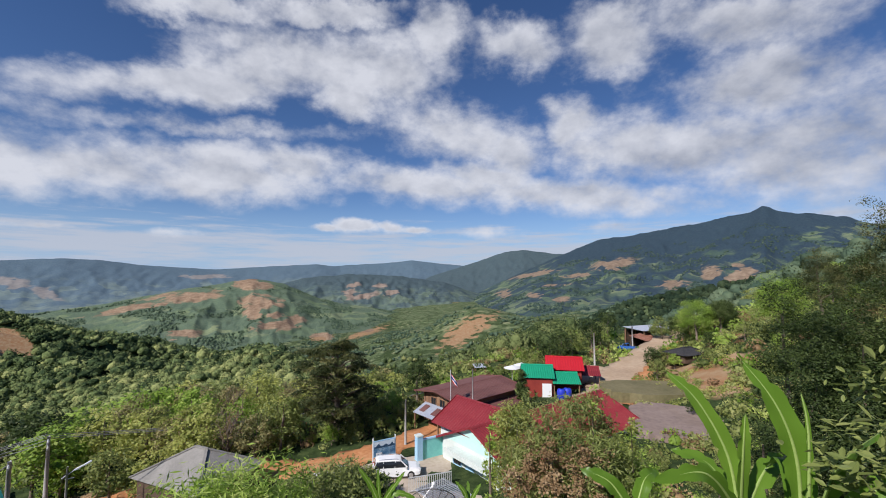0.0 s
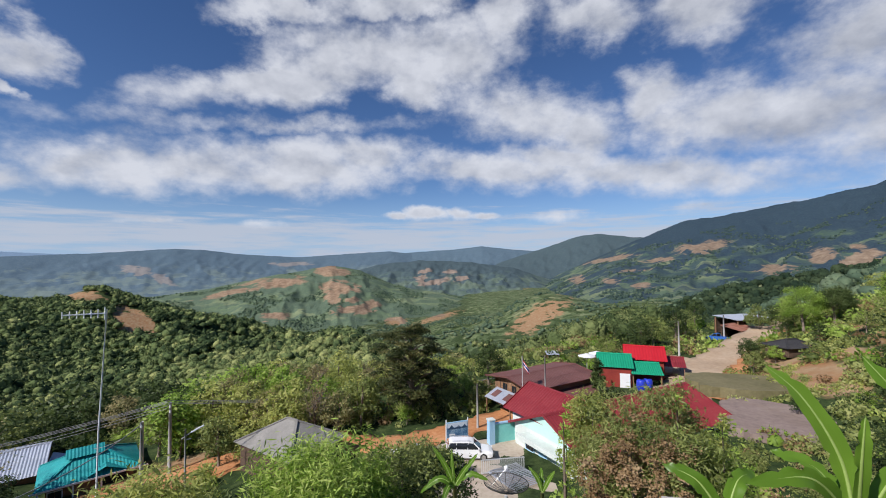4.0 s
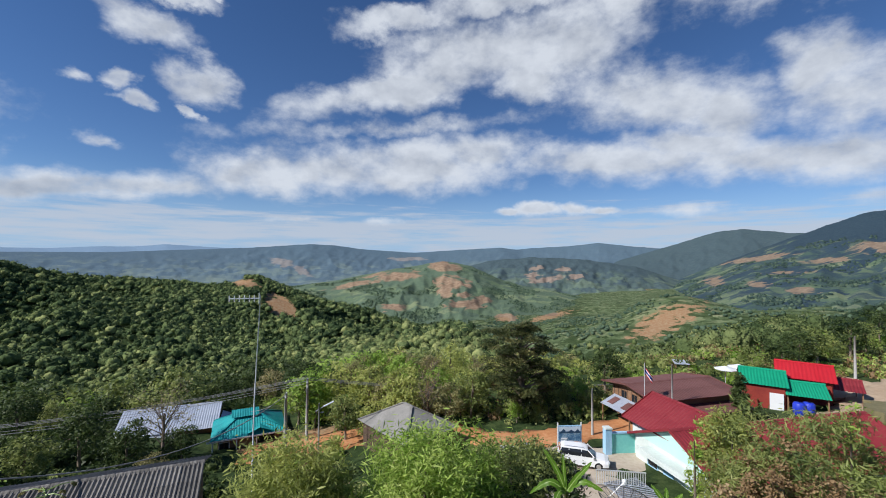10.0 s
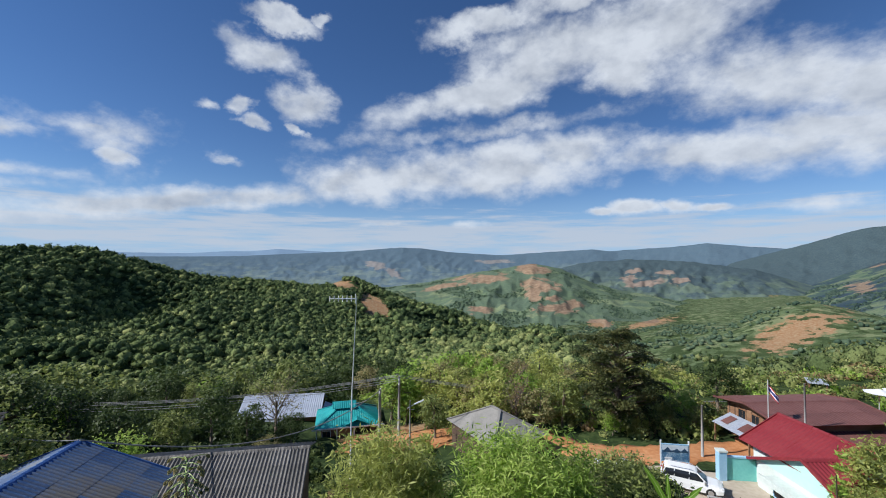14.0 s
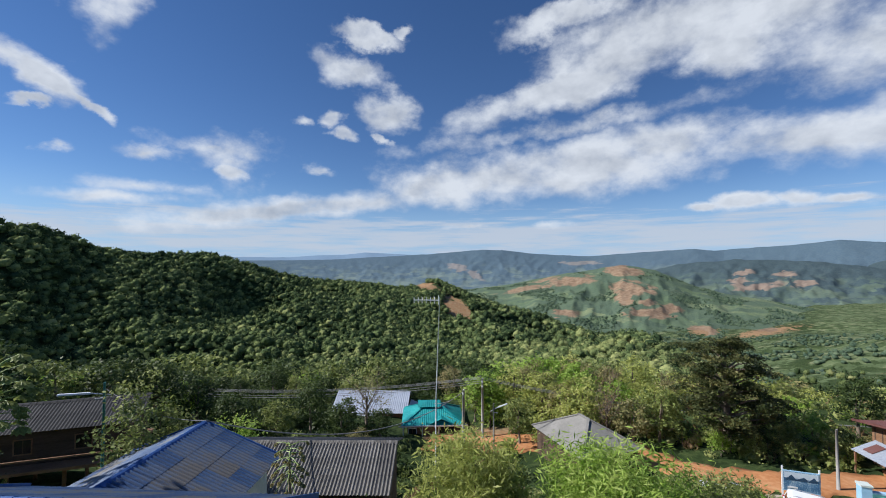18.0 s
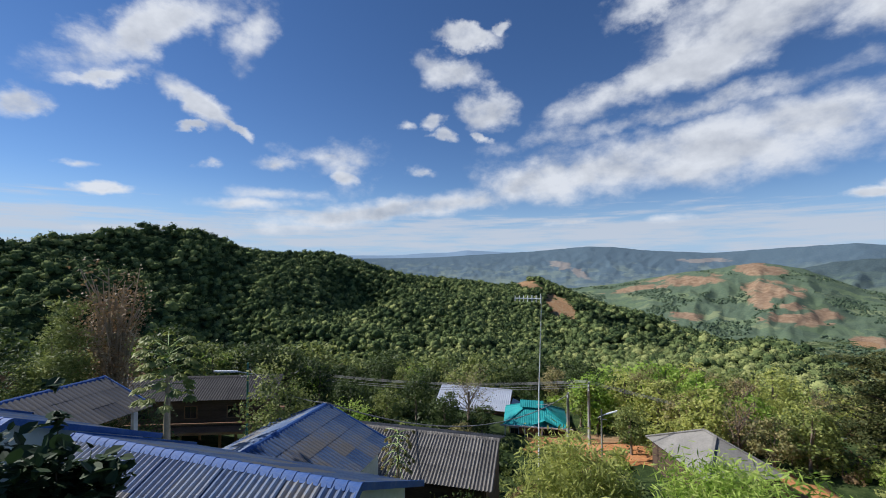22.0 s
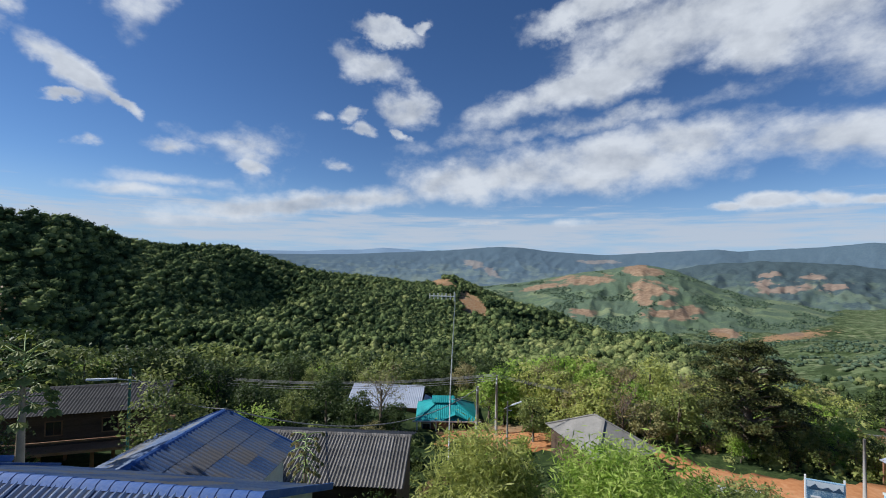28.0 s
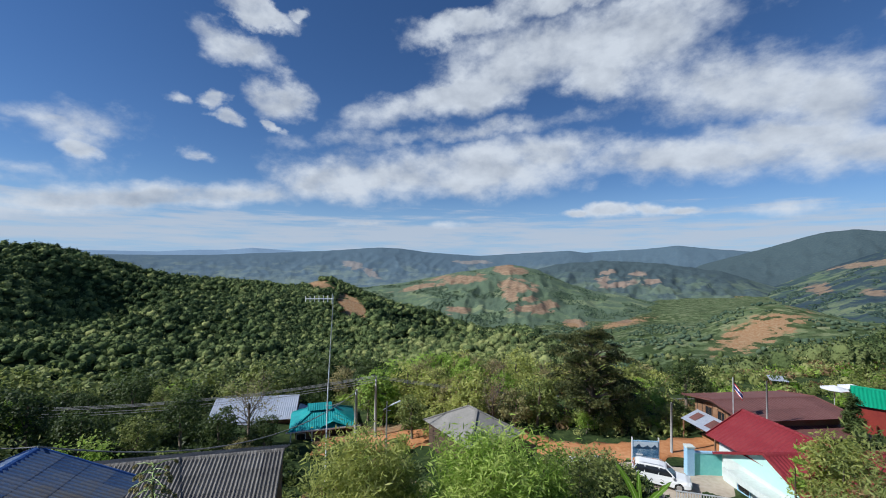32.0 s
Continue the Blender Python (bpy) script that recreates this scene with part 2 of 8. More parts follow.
# ---- materials ----
def surface(name, colors, scale=1.0, rough=0.8, bump=0.0, bump_scale=None, metal=0.0, spread=0.35, stains=None, through_light=0.0,
            stretch=(1, 1, 1), per_piece=0.0, coords="Object", grooves=None):
    """A material whose colour wanders between the given colours at two scales, with grain in its relief."""
    m = bpy.data.materials.new(name)
    m.use_nodes = True
    nt = m.node_tree
    bsdf = nt.nodes["Principled BSDF"]
    bsdf.inputs["Roughness"].default_value = rough
    bsdf.inputs["Metallic"].default_value = metal
    bsdf.inputs["Specular IOR Level"].default_value = 0.35
    tc = nt.nodes.new("ShaderNodeTexCoord")
    mp = nt.nodes.new("ShaderNodeMapping")
    mp.inputs["Scale"].default_value = stretch
    link(nt, tc.outputs[coords], mp.inputs[0])
    big = nt.nodes.new("ShaderNodeTexNoise")
    big.inputs["Scale"].default_value, big.inputs["Detail"].default_value = scale, 6
    link(nt, mp.outputs[0], big.inputs["Vector"])
    small = nt.nodes.new("ShaderNodeTexNoise")
    small.inputs["Scale"].default_value, small.inputs["Detail"].default_value = scale * 9, 5
    link(nt, mp.outputs[0], small.inputs["Vector"])
    mix = nt.nodes.new("ShaderNodeMath")
    mix.operation = "MULTIPLY_ADD"
    link(nt, small.outputs["Fac"], mix.inputs[0])
    mix.inputs[1].default_value = 0.45
    add = nt.nodes.new("ShaderNodeMath")
    add.operation = "MULTIPLY"
    link(nt, big.outputs["Fac"], add.inputs[0])
    add.inputs[1].default_value = 0.55
    link(nt, add.outputs[0], mix.inputs[2])
    value = mix.outputs[0]
    if per_piece:
        info = nt.nodes.new("ShaderNodeObjectInfo")
        ps = nt.nodes.new("ShaderNodeMath")
        ps.operation = "MULTIPLY_ADD"
        link(nt, info.outputs["Random"], ps.inputs[0])
        ps.inputs[1].default_value = per_piece
        off = nt.nodes.new("ShaderNodeMath")
        off.operation = "ADD"
        link(nt, value, off.inputs[0])
        off.inputs[1].default_value = -per_piece / 2
        link(nt, off.outputs[0], ps.inputs[2])
        value = ps.outputs[0]
    ramp = nt.nodes.new("ShaderNodeValToRGB")
    els = ramp.color_ramp.elements
    n = len(colors)
    lo, hi = 0.5 - spread / 2, 0.5 + spread / 2
    while len(els) < n:
        els.new(0.5)
    for i, c in enumerate(colors):
        els[i].position = lo + (hi - lo) * i / max(1, n - 1)
        els[i].color = (*c, 1)
    link(nt, value, ramp.inputs[0])
    color = ramp.outputs[0]
    if stains:
        sc, amount, tint = stains
        st = nt.nodes.new("ShaderNodeTexNoise")
        st.inputs["Scale"].default_value, st.inputs["Detail"].default_value, st.inputs["Roughness"].default_value = sc, 8, 0.7
        link(nt, mp.outputs[0], st.inputs["Vector"])
        mr = nt.nodes.new("ShaderNodeMapRange")
        link(nt, st.outputs["Fac"], mr.inputs["Value"])
        mr.inputs["From Min"].default_value, mr.inputs["From Max"].default_value, mr.inputs["To Max"].default_value = 0.5, 0.72, amount
        mx = nt.nodes.new("ShaderNodeMix")
        mx.data_type = "RGBA"
        link(nt, mr.outputs[0], mx.inputs["Factor"])
        link(nt, color, mx.inputs["A"])
        mx.inputs["B"].default_value = (*tint, 1)
        color = mx.outputs["Result"]
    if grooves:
        # a darker tint along the valleys of corrugated sheets
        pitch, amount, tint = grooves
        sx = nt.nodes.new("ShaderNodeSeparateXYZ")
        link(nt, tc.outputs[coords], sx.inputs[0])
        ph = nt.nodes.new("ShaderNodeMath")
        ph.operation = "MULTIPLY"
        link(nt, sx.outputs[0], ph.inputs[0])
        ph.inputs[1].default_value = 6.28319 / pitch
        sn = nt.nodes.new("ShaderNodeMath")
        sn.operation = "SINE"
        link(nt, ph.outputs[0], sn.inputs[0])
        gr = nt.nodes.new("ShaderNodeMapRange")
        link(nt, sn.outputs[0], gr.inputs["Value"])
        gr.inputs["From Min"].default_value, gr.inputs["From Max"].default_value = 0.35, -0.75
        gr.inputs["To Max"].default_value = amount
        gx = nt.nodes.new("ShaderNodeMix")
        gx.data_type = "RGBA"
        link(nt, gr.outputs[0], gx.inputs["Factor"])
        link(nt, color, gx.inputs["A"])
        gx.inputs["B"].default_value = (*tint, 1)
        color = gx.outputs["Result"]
    link(nt, color, bsdf.inputs["Base Color"])
    if bump:
        bn = nt.nodes.new("ShaderNodeTexNoise")
        bn.inputs["Scale"].default_value, bn.inputs["Detail"].default_value = bump_scale or scale * 12, 6
        link(nt, mp.outputs[0], bn.inputs["Vector"])
        b = nt.nodes.new("ShaderNodeBump")
        b.inputs["Strength"].default_value = bump
        link(nt, bn.outputs["Fac"], b.inputs["Height"])
        link(nt, b.outputs[0], bsdf.inputs["Normal"])
    if through_light:
        tr = nt.nodes.new("ShaderNodeBsdfTranslucent")
        link(nt, color, tr.inputs["Color"])
        ms = nt.nodes.new("ShaderNodeMixShader")
        ms.inputs[0].default_value = through_light
        link(nt, bsdf.outputs[0], ms.inputs[1])
        link(nt, tr.outputs[0], ms.inputs[2])
        link(nt, ms.outputs[0], nt.nodes["Material Output"].inputs[0])
    return m

# ---- the land ----
def smooth(a, b, v):
    t = np.clip((v - a) / (b - a), 0, 1)
    return t * t * (3 - 2 * t)


def curve(az, pairs, win=15):
    """A smooth curve through (azimuth, value) pairs given from right to left."""
    xs, ys = np.array(pairs, float).T
    fine = np.linspace(xs[0], xs[-1], 400)
    vals = np.interp(fine, xs, ys)
    w = np.hanning(win)
    pad = np.pad(vals, win // 2, mode="edge")
    return np.interp(az, fine, np.convolve(pad, w / w.sum(), mode="valid"))


def wave(x, y, size, seed=0.0, octaves=4):
    """Cheap rolling relief from sums of turned sine waves, within about -1 to 1."""
    total, amp, norm = 0.0, 1.0, 0.0
    for i in range(octaves):
        k = 2 ** i / size
        for j in range(3):
            a = seed * 1.7 + i * 2.4 + j * 2.094
            total = total + amp * np.sin(k * 6.2832 * (x * np.cos(a) + y * np.sin(a)) + seed * 5.1 + 1.9 * i + 2.7 * j + 1.3 * np.sin(k * 3.1 * (y * np.cos(a) - x * np.sin(a))))
        norm += amp * 2.2
        amp *= 0.55
    return total / norm


# crest of the wooded hill: azimuth, elevation of the ground, distance
WOOD_EL = [(12, -12.6), (20.6, -12.3), (23.2, -11.2), (26.4, -10.2), (30.3, -9.4), (35.9, -7.6), (40.8, -6.1), (45.5, -4.0), (49.7, -2.0), (53.4, -3.5), (60.4, -2.7), (67.4, -2.2),
           (72.1, -0.7), (77.9, 1.1), (82.7, 0.8), (88.3, 1.4), (92.5, 3.4), (98.2, 3.8), (102.4, 2.8), (105.3, 2.2), (108.8, 1.5), (112.7, 1.7), (140, 0)]
WOOD_R = [(12, 420), (25, 560), (35, 760), (45, 1000), (50, 1080), (60, 1000), (70, 860), (80, 740), (95, 600), (112, 520), (140, 500)]


def hill_z(az, r):
    """Wooded hill and the valley behind the village, with a low spur in front of its right end."""
    rc = curve(az, WOOD_R)
    zc = rc * np.tan(np.radians(curve(az, WOOD_EL)))
    r0 = rc * np.interp(az, [10, 40, 60, 75, 90, 120], [0.36, 0.30, 0.32, 0.42, 0.60, 0.62])
    foot = r0 * np.tan(np.radians(np.interp(az, [10, 40, 60, 90, 120], [-17, -16, -15, -14.5, -13.5])))
    t = np.clip((r - r0) / (rc - r0), 0, 1)
    rise = foot + (zc - foot) * (0.55 * t + 0.45 * t ** 1.6)
    x, y = -r * np.sin(np.radians(az)), r * np.cos(np.radians(az))
    rise = rise + 38 * (0.5 - 1.5 * np.abs(wave(x, y, 380, 2.6, 2))) * np.sin(np.pi * np.clip(t, 0, 1)) * smooth(90, 260, r)
    back = zc - (r - rc) * 0.42
    z = np.where(r < r0, foot - 12 * smooth(0, 1, (r0 - r) / r0) , np.where(r < rc, rise, back))
    spur_el = np.interp(az, [14, 20.6, 23.6, 28.2, 32.9, 36, 40.6, 48], [-17, -14.4, -13.2, -11.3, -10.9, -12.2, -14.4, -18])
    spur = 330 * np.tan(np.radians(spur_el)) - np.abs(r - 330) * np.where(r < 330, 0.30, 0.45)
    z = np.maximum(z, spur)
    fade = smooth(4, 22, az)
    floor = valley_z(az, r)
    return np.where(az < 4, floor, floor + np.maximum(z - floor, 0) * fade)


def valley_z(az, r):
    """Slope that falls from the village into the valley and flattens out."""
    steep = np.interp(az, [-60, -30, -10, 5, 14, 50, 120], [-20, -34, -60, -84, -118, -122, -60])
    fall = np.interp(az, [-10, 5, 14], [240, 270, 330])
    far = np.interp(az, [-60, -30, -10, 15, 40, 120], [-60, -90, -130, -190, -200, -200])
    drop = smooth(45, fall, r) + smooth(0, 14, az) * (np.clip((r - 48) / (fall - 48), 0, 1) ** 0.8 - smooth(45, fall, r))
    z = -16 + (steep + 16) * drop + (far - steep) * smooth(300, 1500, r)
    x, y = -r * np.sin(np.radians(az)), r * np.cos(np.radians(az))
    # a knoll with a bare field on its near side
    knoll = np.exp(-((az + 4) / 6.0) ** 2)
    z = z + knoll * (40 * np.exp(-((r - 740) / 120) ** 2) - 20 * np.exp(-((r - 440) / 130) ** 2))
    return z + 14 * wave(x, y, 420, 5.0, 3) * smooth(250, 700, r) * (1 - 0.7 * knoll)


def village_z(az, r):
    """The terraces of the village below the camera and the bank to the right."""
    level = np.interp(az, [-60, -25, -12, 0, 18, 32, 50, 66, 80, 95, 125], [-12.5, -14, -14.6, -15, -15.6, -17.2, -19, -18, -15.5, -14, -13])
    start = np.interp(az, [-60, -20, 20, 60, 120], [14, 22, 24, 30, 22])
    z = -7.2 + (level + 7.2) * smooth(4, start, r)
    # the hillside on the right climbs away from the road
    up = smooth(24, 42, -az)
    z = z + up * (8.5 * smooth(40, 74, r) + np.interp(-az, [24, 36, 44, 60, 90], [0, 5, 13, 20, 24]) * smooth(70, 190, r))
    return z


def ground_z(az, r):
    az, r = np.asarray(az, float), np.asarray(r, float)
    near = village_z(az, r)
    far = np.maximum(hill_z(az, r), valley_z(az, r))
    edge = np.interp(az, [-60, -44, -30, -15, -5, 10, 30, 50, 70, 100, 125], [190, 170, 130, 104, 66, 52, 50, 54, 50, 50, 50])
    t = smooth(edge, edge * 1.5, r)
    # wooded shoulder behind the bank on the right, its trees coloured as if shaded
    s_el = np.interp(az, [-60, -48, -42, -35, -29.7, -23, -16], [5, 3.0, 1.1, -0.8, -1.9, -3.6, -7])
    s_z = 480 * np.tan(np.radians(s_el)) - np.abs(r - 480) * np.where(r < 480, 0.22, 0.5)
    far = np.where(az < -14, np.maximum(far, s_z), far)
    z = near * (1 - t) + far * t
    x, y = -r * np.sin(np.radians(az)), r * np.cos(np.radians(az))
    return z + 0.18 * wave(x, y, 9, 1.0, 3) * smooth(8, 20, r) * (1 - smooth(90, 160, r))


def ground_at(x, y):
    return float(ground_z(math.degrees(math.atan2(-x, y)), math.hypot(x, y)))


def sheet(name, az, r, z, material, mats=None):
    """A mesh over a grid of azimuths and distances."""
    na, nr = len(az), len(r[0]) if np.ndim(r) == 2 else len(r)
    A, R = np.meshgrid(az, np.arange(nr), indexing="ij")
    R = np.broadcast_to(r, (na, nr)) if np.ndim(r) == 1 else r
    A = np.broadcast_to(np.array(az)[:, None], (na, nr))
    X, Y = -R * np.sin(np.radians(A)), R * np.cos(np.radians(A))
    verts = np.stack([X, Y, z], -1).reshape(-1, 3)
    i = np.arange((na - 1) * (nr - 1))
    a, b = i // (nr - 1), i % (nr - 1)
    v = a * nr + b
    faces = np.stack([v, v + 1, v + nr + 1, v + nr], 1)
    me = bpy.data.meshes.new(name)
    me.from_pydata(verts.tolist(), [], faces.tolist())
    me.polygons.foreach_set("use_smooth", [True] * len(me.polygons))
    me.materials.append(material)
    me.update()
    ob = new(name, me)
    return ob, verts


def blobs(az, el, rows):
    """How far each point lies inside soft ellipses (azimuth, elevation, half width, half height, lean)."""
    best = np.full(np.shape(az), -9.0)
    for a, e, w, h, lean in rows:
        c, s = math.cos(radians(lean)), math.sin(radians(lean))
        dx, dy = -(az - a), el - e
        u, v = (dx * c + dy * s) / w, (-dx * s + dy * c) / h
        best = np.maximum(best, 1 - np.sqrt(u * u + v * v))
    return best


def attribute(ob, name, values):
    at = ob.data.attributes.new(name, "FLOAT", "POINT")
    at.data.foreach_set("value", np.ascontiguousarray(values, dtype=np.float32).ravel())


def land_material(name, woods, fields, soil, scale, bump=0.6):
    """Ground cover: woodland, fields and bare soil, split by the mesh's own soil and field values and broken up by noise."""
    m = bpy.data.materials.new(name)
    m.use_nodes = True
    nt = m.node_tree
    bsdf = nt.nodes["Principled BSDF"]
    bsdf.inputs["Roughness"].default_value = 0.95
    bsdf.inputs["Specular IOR Level"].default_value = 0.1
    tc = nt.nodes.new("ShaderNodeTexCoord")

    def noise_of(sc, det, rough=0.6):
        n = nt.nodes.new("ShaderNodeTexNoise")
        n.inputs["Scale"].default_value, n.inputs["Detail"].default_value, n.inputs["Roughness"].default_value = sc, det, rough
        link(nt, tc.outputs["Object"], n.inputs["Vector"])
        return n.outputs["Fac"]

    def ramp(value, colors, lo=0.36, hi=0.64):
        r = nt.nodes.new("ShaderNodeValToRGB")
        els = r.color_ramp.elements
        while len(els) < len(colors):
            els.new(0.5)
        for i, c in enumerate(colors):
            els[i].position, els[i].color = lo + (hi - lo) * i / (len(colors) - 1), (*c, 1)
        link(nt, value, r.inputs[0])
        return r.outputs[0]

    def layered(base, top, attr, gain, soft=0.22):
        at = nt.nodes.new("ShaderNodeAttribute")
        at.attribute_name = attr
        ad = nt.nodes.new("ShaderNodeMath")
        ad.operation = "MULTIPLY_ADD"
        sub = nt.nodes.new("ShaderNodeMath")
        sub.operation = "SUBTRACT"
        link(nt, noise_of(scale * 2.2, 8, 0.7), sub.inputs[0])
        sub.inputs[1].default_value = 0.5
        cell = nt.nodes.new("ShaderNodeMath")
        cell.operation = "MULTIPLY_ADD"
        link(nt, plots(scale * 2.0, 1.0, 0.0), cell.inputs[0])
        cell.inputs[1].default_value = 0.8
        link(nt, at.outputs["Fac"], cell.inputs[2])
        less = nt.nodes.new("ShaderNodeMath")
        less.operation = "SUBTRACT"
        link(nt, cell.outputs[0], less.inputs[0])
        less.inputs[1].default_value = 0.4
        link(nt, sub.outputs[0], ad.inputs[0])
        ad.inputs[1].default_value = gain
        link(nt, less.outputs[0], ad.inputs[2])
        mr = nt.nodes.new("ShaderNodeMapRange")
        mr.interpolation_type = "SMOOTHSTEP"
        link(nt, ad.outputs[0], mr.inputs["Value"])
        mr.inputs["From Min"].default_value, mr.inputs["From Max"].default_value = 0.0, soft
        mx = nt.nodes.new("ShaderNodeMix")
        mx.data_type = "RGBA"
        link(nt, mr.outputs[0], mx.inputs["Factor"])
        link(nt, base, mx.inputs["A"])
        link(nt, top, mx.inputs["B"])
        return mx.outputs["Result"]

    def plots(sc, own=0.42, rough=0.62):
        v = nt.nodes.new("ShaderNodeTexVoronoi")
        v.inputs["Scale"].default_value, v.inputs["Randomness"].default_value = sc, 1.0
        wob = nt.nodes.new("ShaderNodeTexNoise")
        wob.inputs["Scale"].default_value, wob.inputs["Detail"].default_value = sc * 2.4, 5
        link(nt, tc.outputs["Object"], wob.inputs["Vector"])
        ws = nt.nodes.new("ShaderNodeVectorMath")
        ws.operation = "MULTIPLY_ADD"
        link(nt, wob.outputs["Color"], ws.inputs[0])
        ws.inputs[1].default_value = (0.9 / sc, 0.9 / sc, 0.9 / sc)
        link(nt, tc.outputs["Object"], ws.inputs[2])
        link(nt, ws.outputs[0], v.inputs["Vector"])
        sp = nt.nodes.new("ShaderNodeSeparateColor")
        link(nt, v.outputs["Color"], sp.inputs[0])
        md = nt.nodes.new("ShaderNodeMath")
        md.operation = "MULTIPLY_ADD"
        link(nt, noise_of(sc * 9, 7, 0.75), md.inputs[0])
        md.inputs[1].default_value = rough
        hf = nt.nodes.new("ShaderNodeMath")
        hf.operation = "MULTIPLY"
        link(nt, sp.outputs[0], hf.inputs[0])
        hf.inputs[1].default_value = own
        link(nt, hf.outputs[0], md.inputs[2])
        return md.outputs[0]

    color = ramp(noise_of(scale * 16, 9, 0.78), woods, 0.38, 0.62)
    color = layered(color, ramp(plots(scale * 1.4), [tuple(0.55 * a + 0.45 * b for a, b in zip(woods[-1], fields[0]))] + fields, 0.34, 0.70), "field", 1.5, 0.7)
    color = layered(color, ramp(noise_of(scale * 7, 8, 0.6), soil), "soil", 1.5, 0.3)
    link(nt, color, bsdf.inputs["Base Color"])
    b = nt.nodes.new("ShaderNodeBump")
    b.inputs["Strength"].default_value = bump
    b.inputs["Distance"].default_value = 0.06 / scale
    link(nt, noise_of(scale * 20, 6, 0.7), b.inputs["Height"])
    link(nt, b.outputs[0], bsdf.inputs["Normal"])
    return m


# woodland floor coloured dark, so that gaps between crowns look shaded
GREEN_WOOD = [(0.018, 0.032, 0.012), (0.036, 0.058, 0.020), (0.070, 0.095, 0.034)]
SOIL = [(0.29, 0.150, 0.072), (0.31, 0.195, 0.108), (0.35, 0.250, 0.150)]

# bare and scraped soil near the village, and bare fields further out
YARD_SOIL = [
    (49.0, -21.6, 7.0, 1.3, 0), (41.0, -22.5, 6.0, 1.6, 0), (-35.6, -6.3, 3.4, 0.55, 14), (-35.0, -9.0, 2.6, 0.7, 10), (-31.0, -11.6, 5.0, 2.3, 0), (-28.5, -9.6, 3.0, 0.5, 25),
    (46.3, -6.2, 2.5, 1.3, -38), (50.6, -3.2, 2.3, 0.7, -12), (-2.9, -7.5, 4.6, 1.4, 31), (-5.0, -6.0, 1.6, 0.9, 18),
]
# bare plots in the valley and on the hill across it
VALLEY_SOIL = [(16.2, -7.8, 1.5, 0.6, 3), (10.5, -7.4, 3.5, 0.4, 16), (20.1, -5.8, 2.2, 0.7, 10), (22.7, -6.1, 2.2, 0.7, 2), (32.2, -6.6, 1.9, 0.5, 1), (23.8, -9.4, 2.2, 0.5, 2), (-1.8, -2.9, 1.8, 0.5, 12)]


def build_ground():
    az = np.concatenate([np.arange(-180, -56, 4.0), np.arange(-56, 122, 0.55), np.arange(122, 181, 4.0)])
    az[-1] = 180
    r = np.concatenate([[0.4, 1.5, 3.0], np.geomspace(4.5, 130, 110), np.geomspace(134, 1500, 120), np.geomspace(1600, 4950, 14)])
    A, R = np.meshgrid(az, r, indexing="ij")
    Z = ground_z(np.where(np.abs(A) > 125, 125 * np.sign(A), A), R)
    Z = np.where(R > 1500, np.minimum(Z, -150), Z)
    # field greens are greyed, which puts the valley's haze into the colour
    m = land_material("ground_cover", GREEN_WOOD, [(0.105, 0.145, 0.068), (0.150, 0.190, 0.090), (0.21, 0.228, 0.125)], SOIL, 0.05, 0.22)
    ob, v = sheet("ground", az, r, Z, m)
    el = np.degrees(np.arctan2(Z, R))
    soil = np.maximum(blobs(A, el, YARD_SOIL + VALLEY_SOIL), -0.6)
    field = np.maximum(smooth(330, 460, R) * smooth(14, 4, A) * 1.2, smooth(1.02, 1.10, R / curve(np.clip(A, 12, 140), WOOD_R)) * (A > 8) * (A < 60) * 1.1) - 0.75 + 0.35 * (R < 60)
    attribute(ob, "soil", soil)
    attribute(ob, "field", field)
    tagged(ob, "hillside ground of grass, scrub and orange soil falling into a valley", "ground", kind="structure")
    return ob


ground = build_ground()


def mountain(name, label, crest, dist, depth, foot, material, relief=0.06, step=0.2, soil=(), fields=-0.5, seed=1.0, kind="structure", power=1.25, lit_greens=()):
    """A range: its crest climbs along (azimuth, elevation) pairs at a distance, with gullied slopes in front and behind."""
    az = np.arange(crest[0][0], crest[-1][0] + step / 2, step)
    zc = dist * np.tan(np.radians(curve(az, crest, 7)))
    t = np.concatenate([np.linspace(0, 1, 56), np.linspace(1.02, 1.25, 8)])
    A, T = np.meshgrid(az, t, indexing="ij")
    R = dist - depth + T * depth
    C = np.broadcast_to(zc[:, None], A.shape)
    foot = foot if np.isscalar(foot) else np.interp(A, *foot)
    up = np.where(T <= 1, foot + (C - foot) * np.clip(T, 0, 1) ** power, C - (T - 1) * depth * 0.5)
    X, Y = -R * np.sin(np.radians(A)), R * np.cos(np.radians(A))
    mask = np.sin(np.pi * np.clip(T, 0, 1)) ** 0.8
    U, V = np.radians(A) * dist, R * 0.45 + 0.25 * np.radians(A) * dist
    gully = 0.42 - 1.3 * np.abs(wave(U, V, depth * 0.55, seed, 4)) - 0.5 * np.abs(wave(U, V, depth * 0.17, seed + 1.3, 3))
    up = up + (C - foot) * relief * 1.9 * gully * mask + (C - foot) * relief * 0.3 * wave(X, Y, 150, seed + 3, 4) * smooth(0.2, 0.9, T)
    ob, v = sheet(name, az, R, up, material)
    el = np.degrees(np.arctan2(up, R))
    attribute(ob, "soil", np.maximum(blobs(A, el, soil), -0.7) if soil else np.full(A.shape, -0.7))
    f = fields if np.isscalar(fields) else np.interp(el, *fields)
    # sunlit stretches of slope are painted in with the lighter field colour
    if lit_greens:
        f = np.maximum(f, blobs(A, el, lit_greens) * 0.9 - 0.35)
    attribute(ob, "field", np.broadcast_to(f, A.shape))
    tagged(ob, label, "mountain", kind=kind)
    return ob


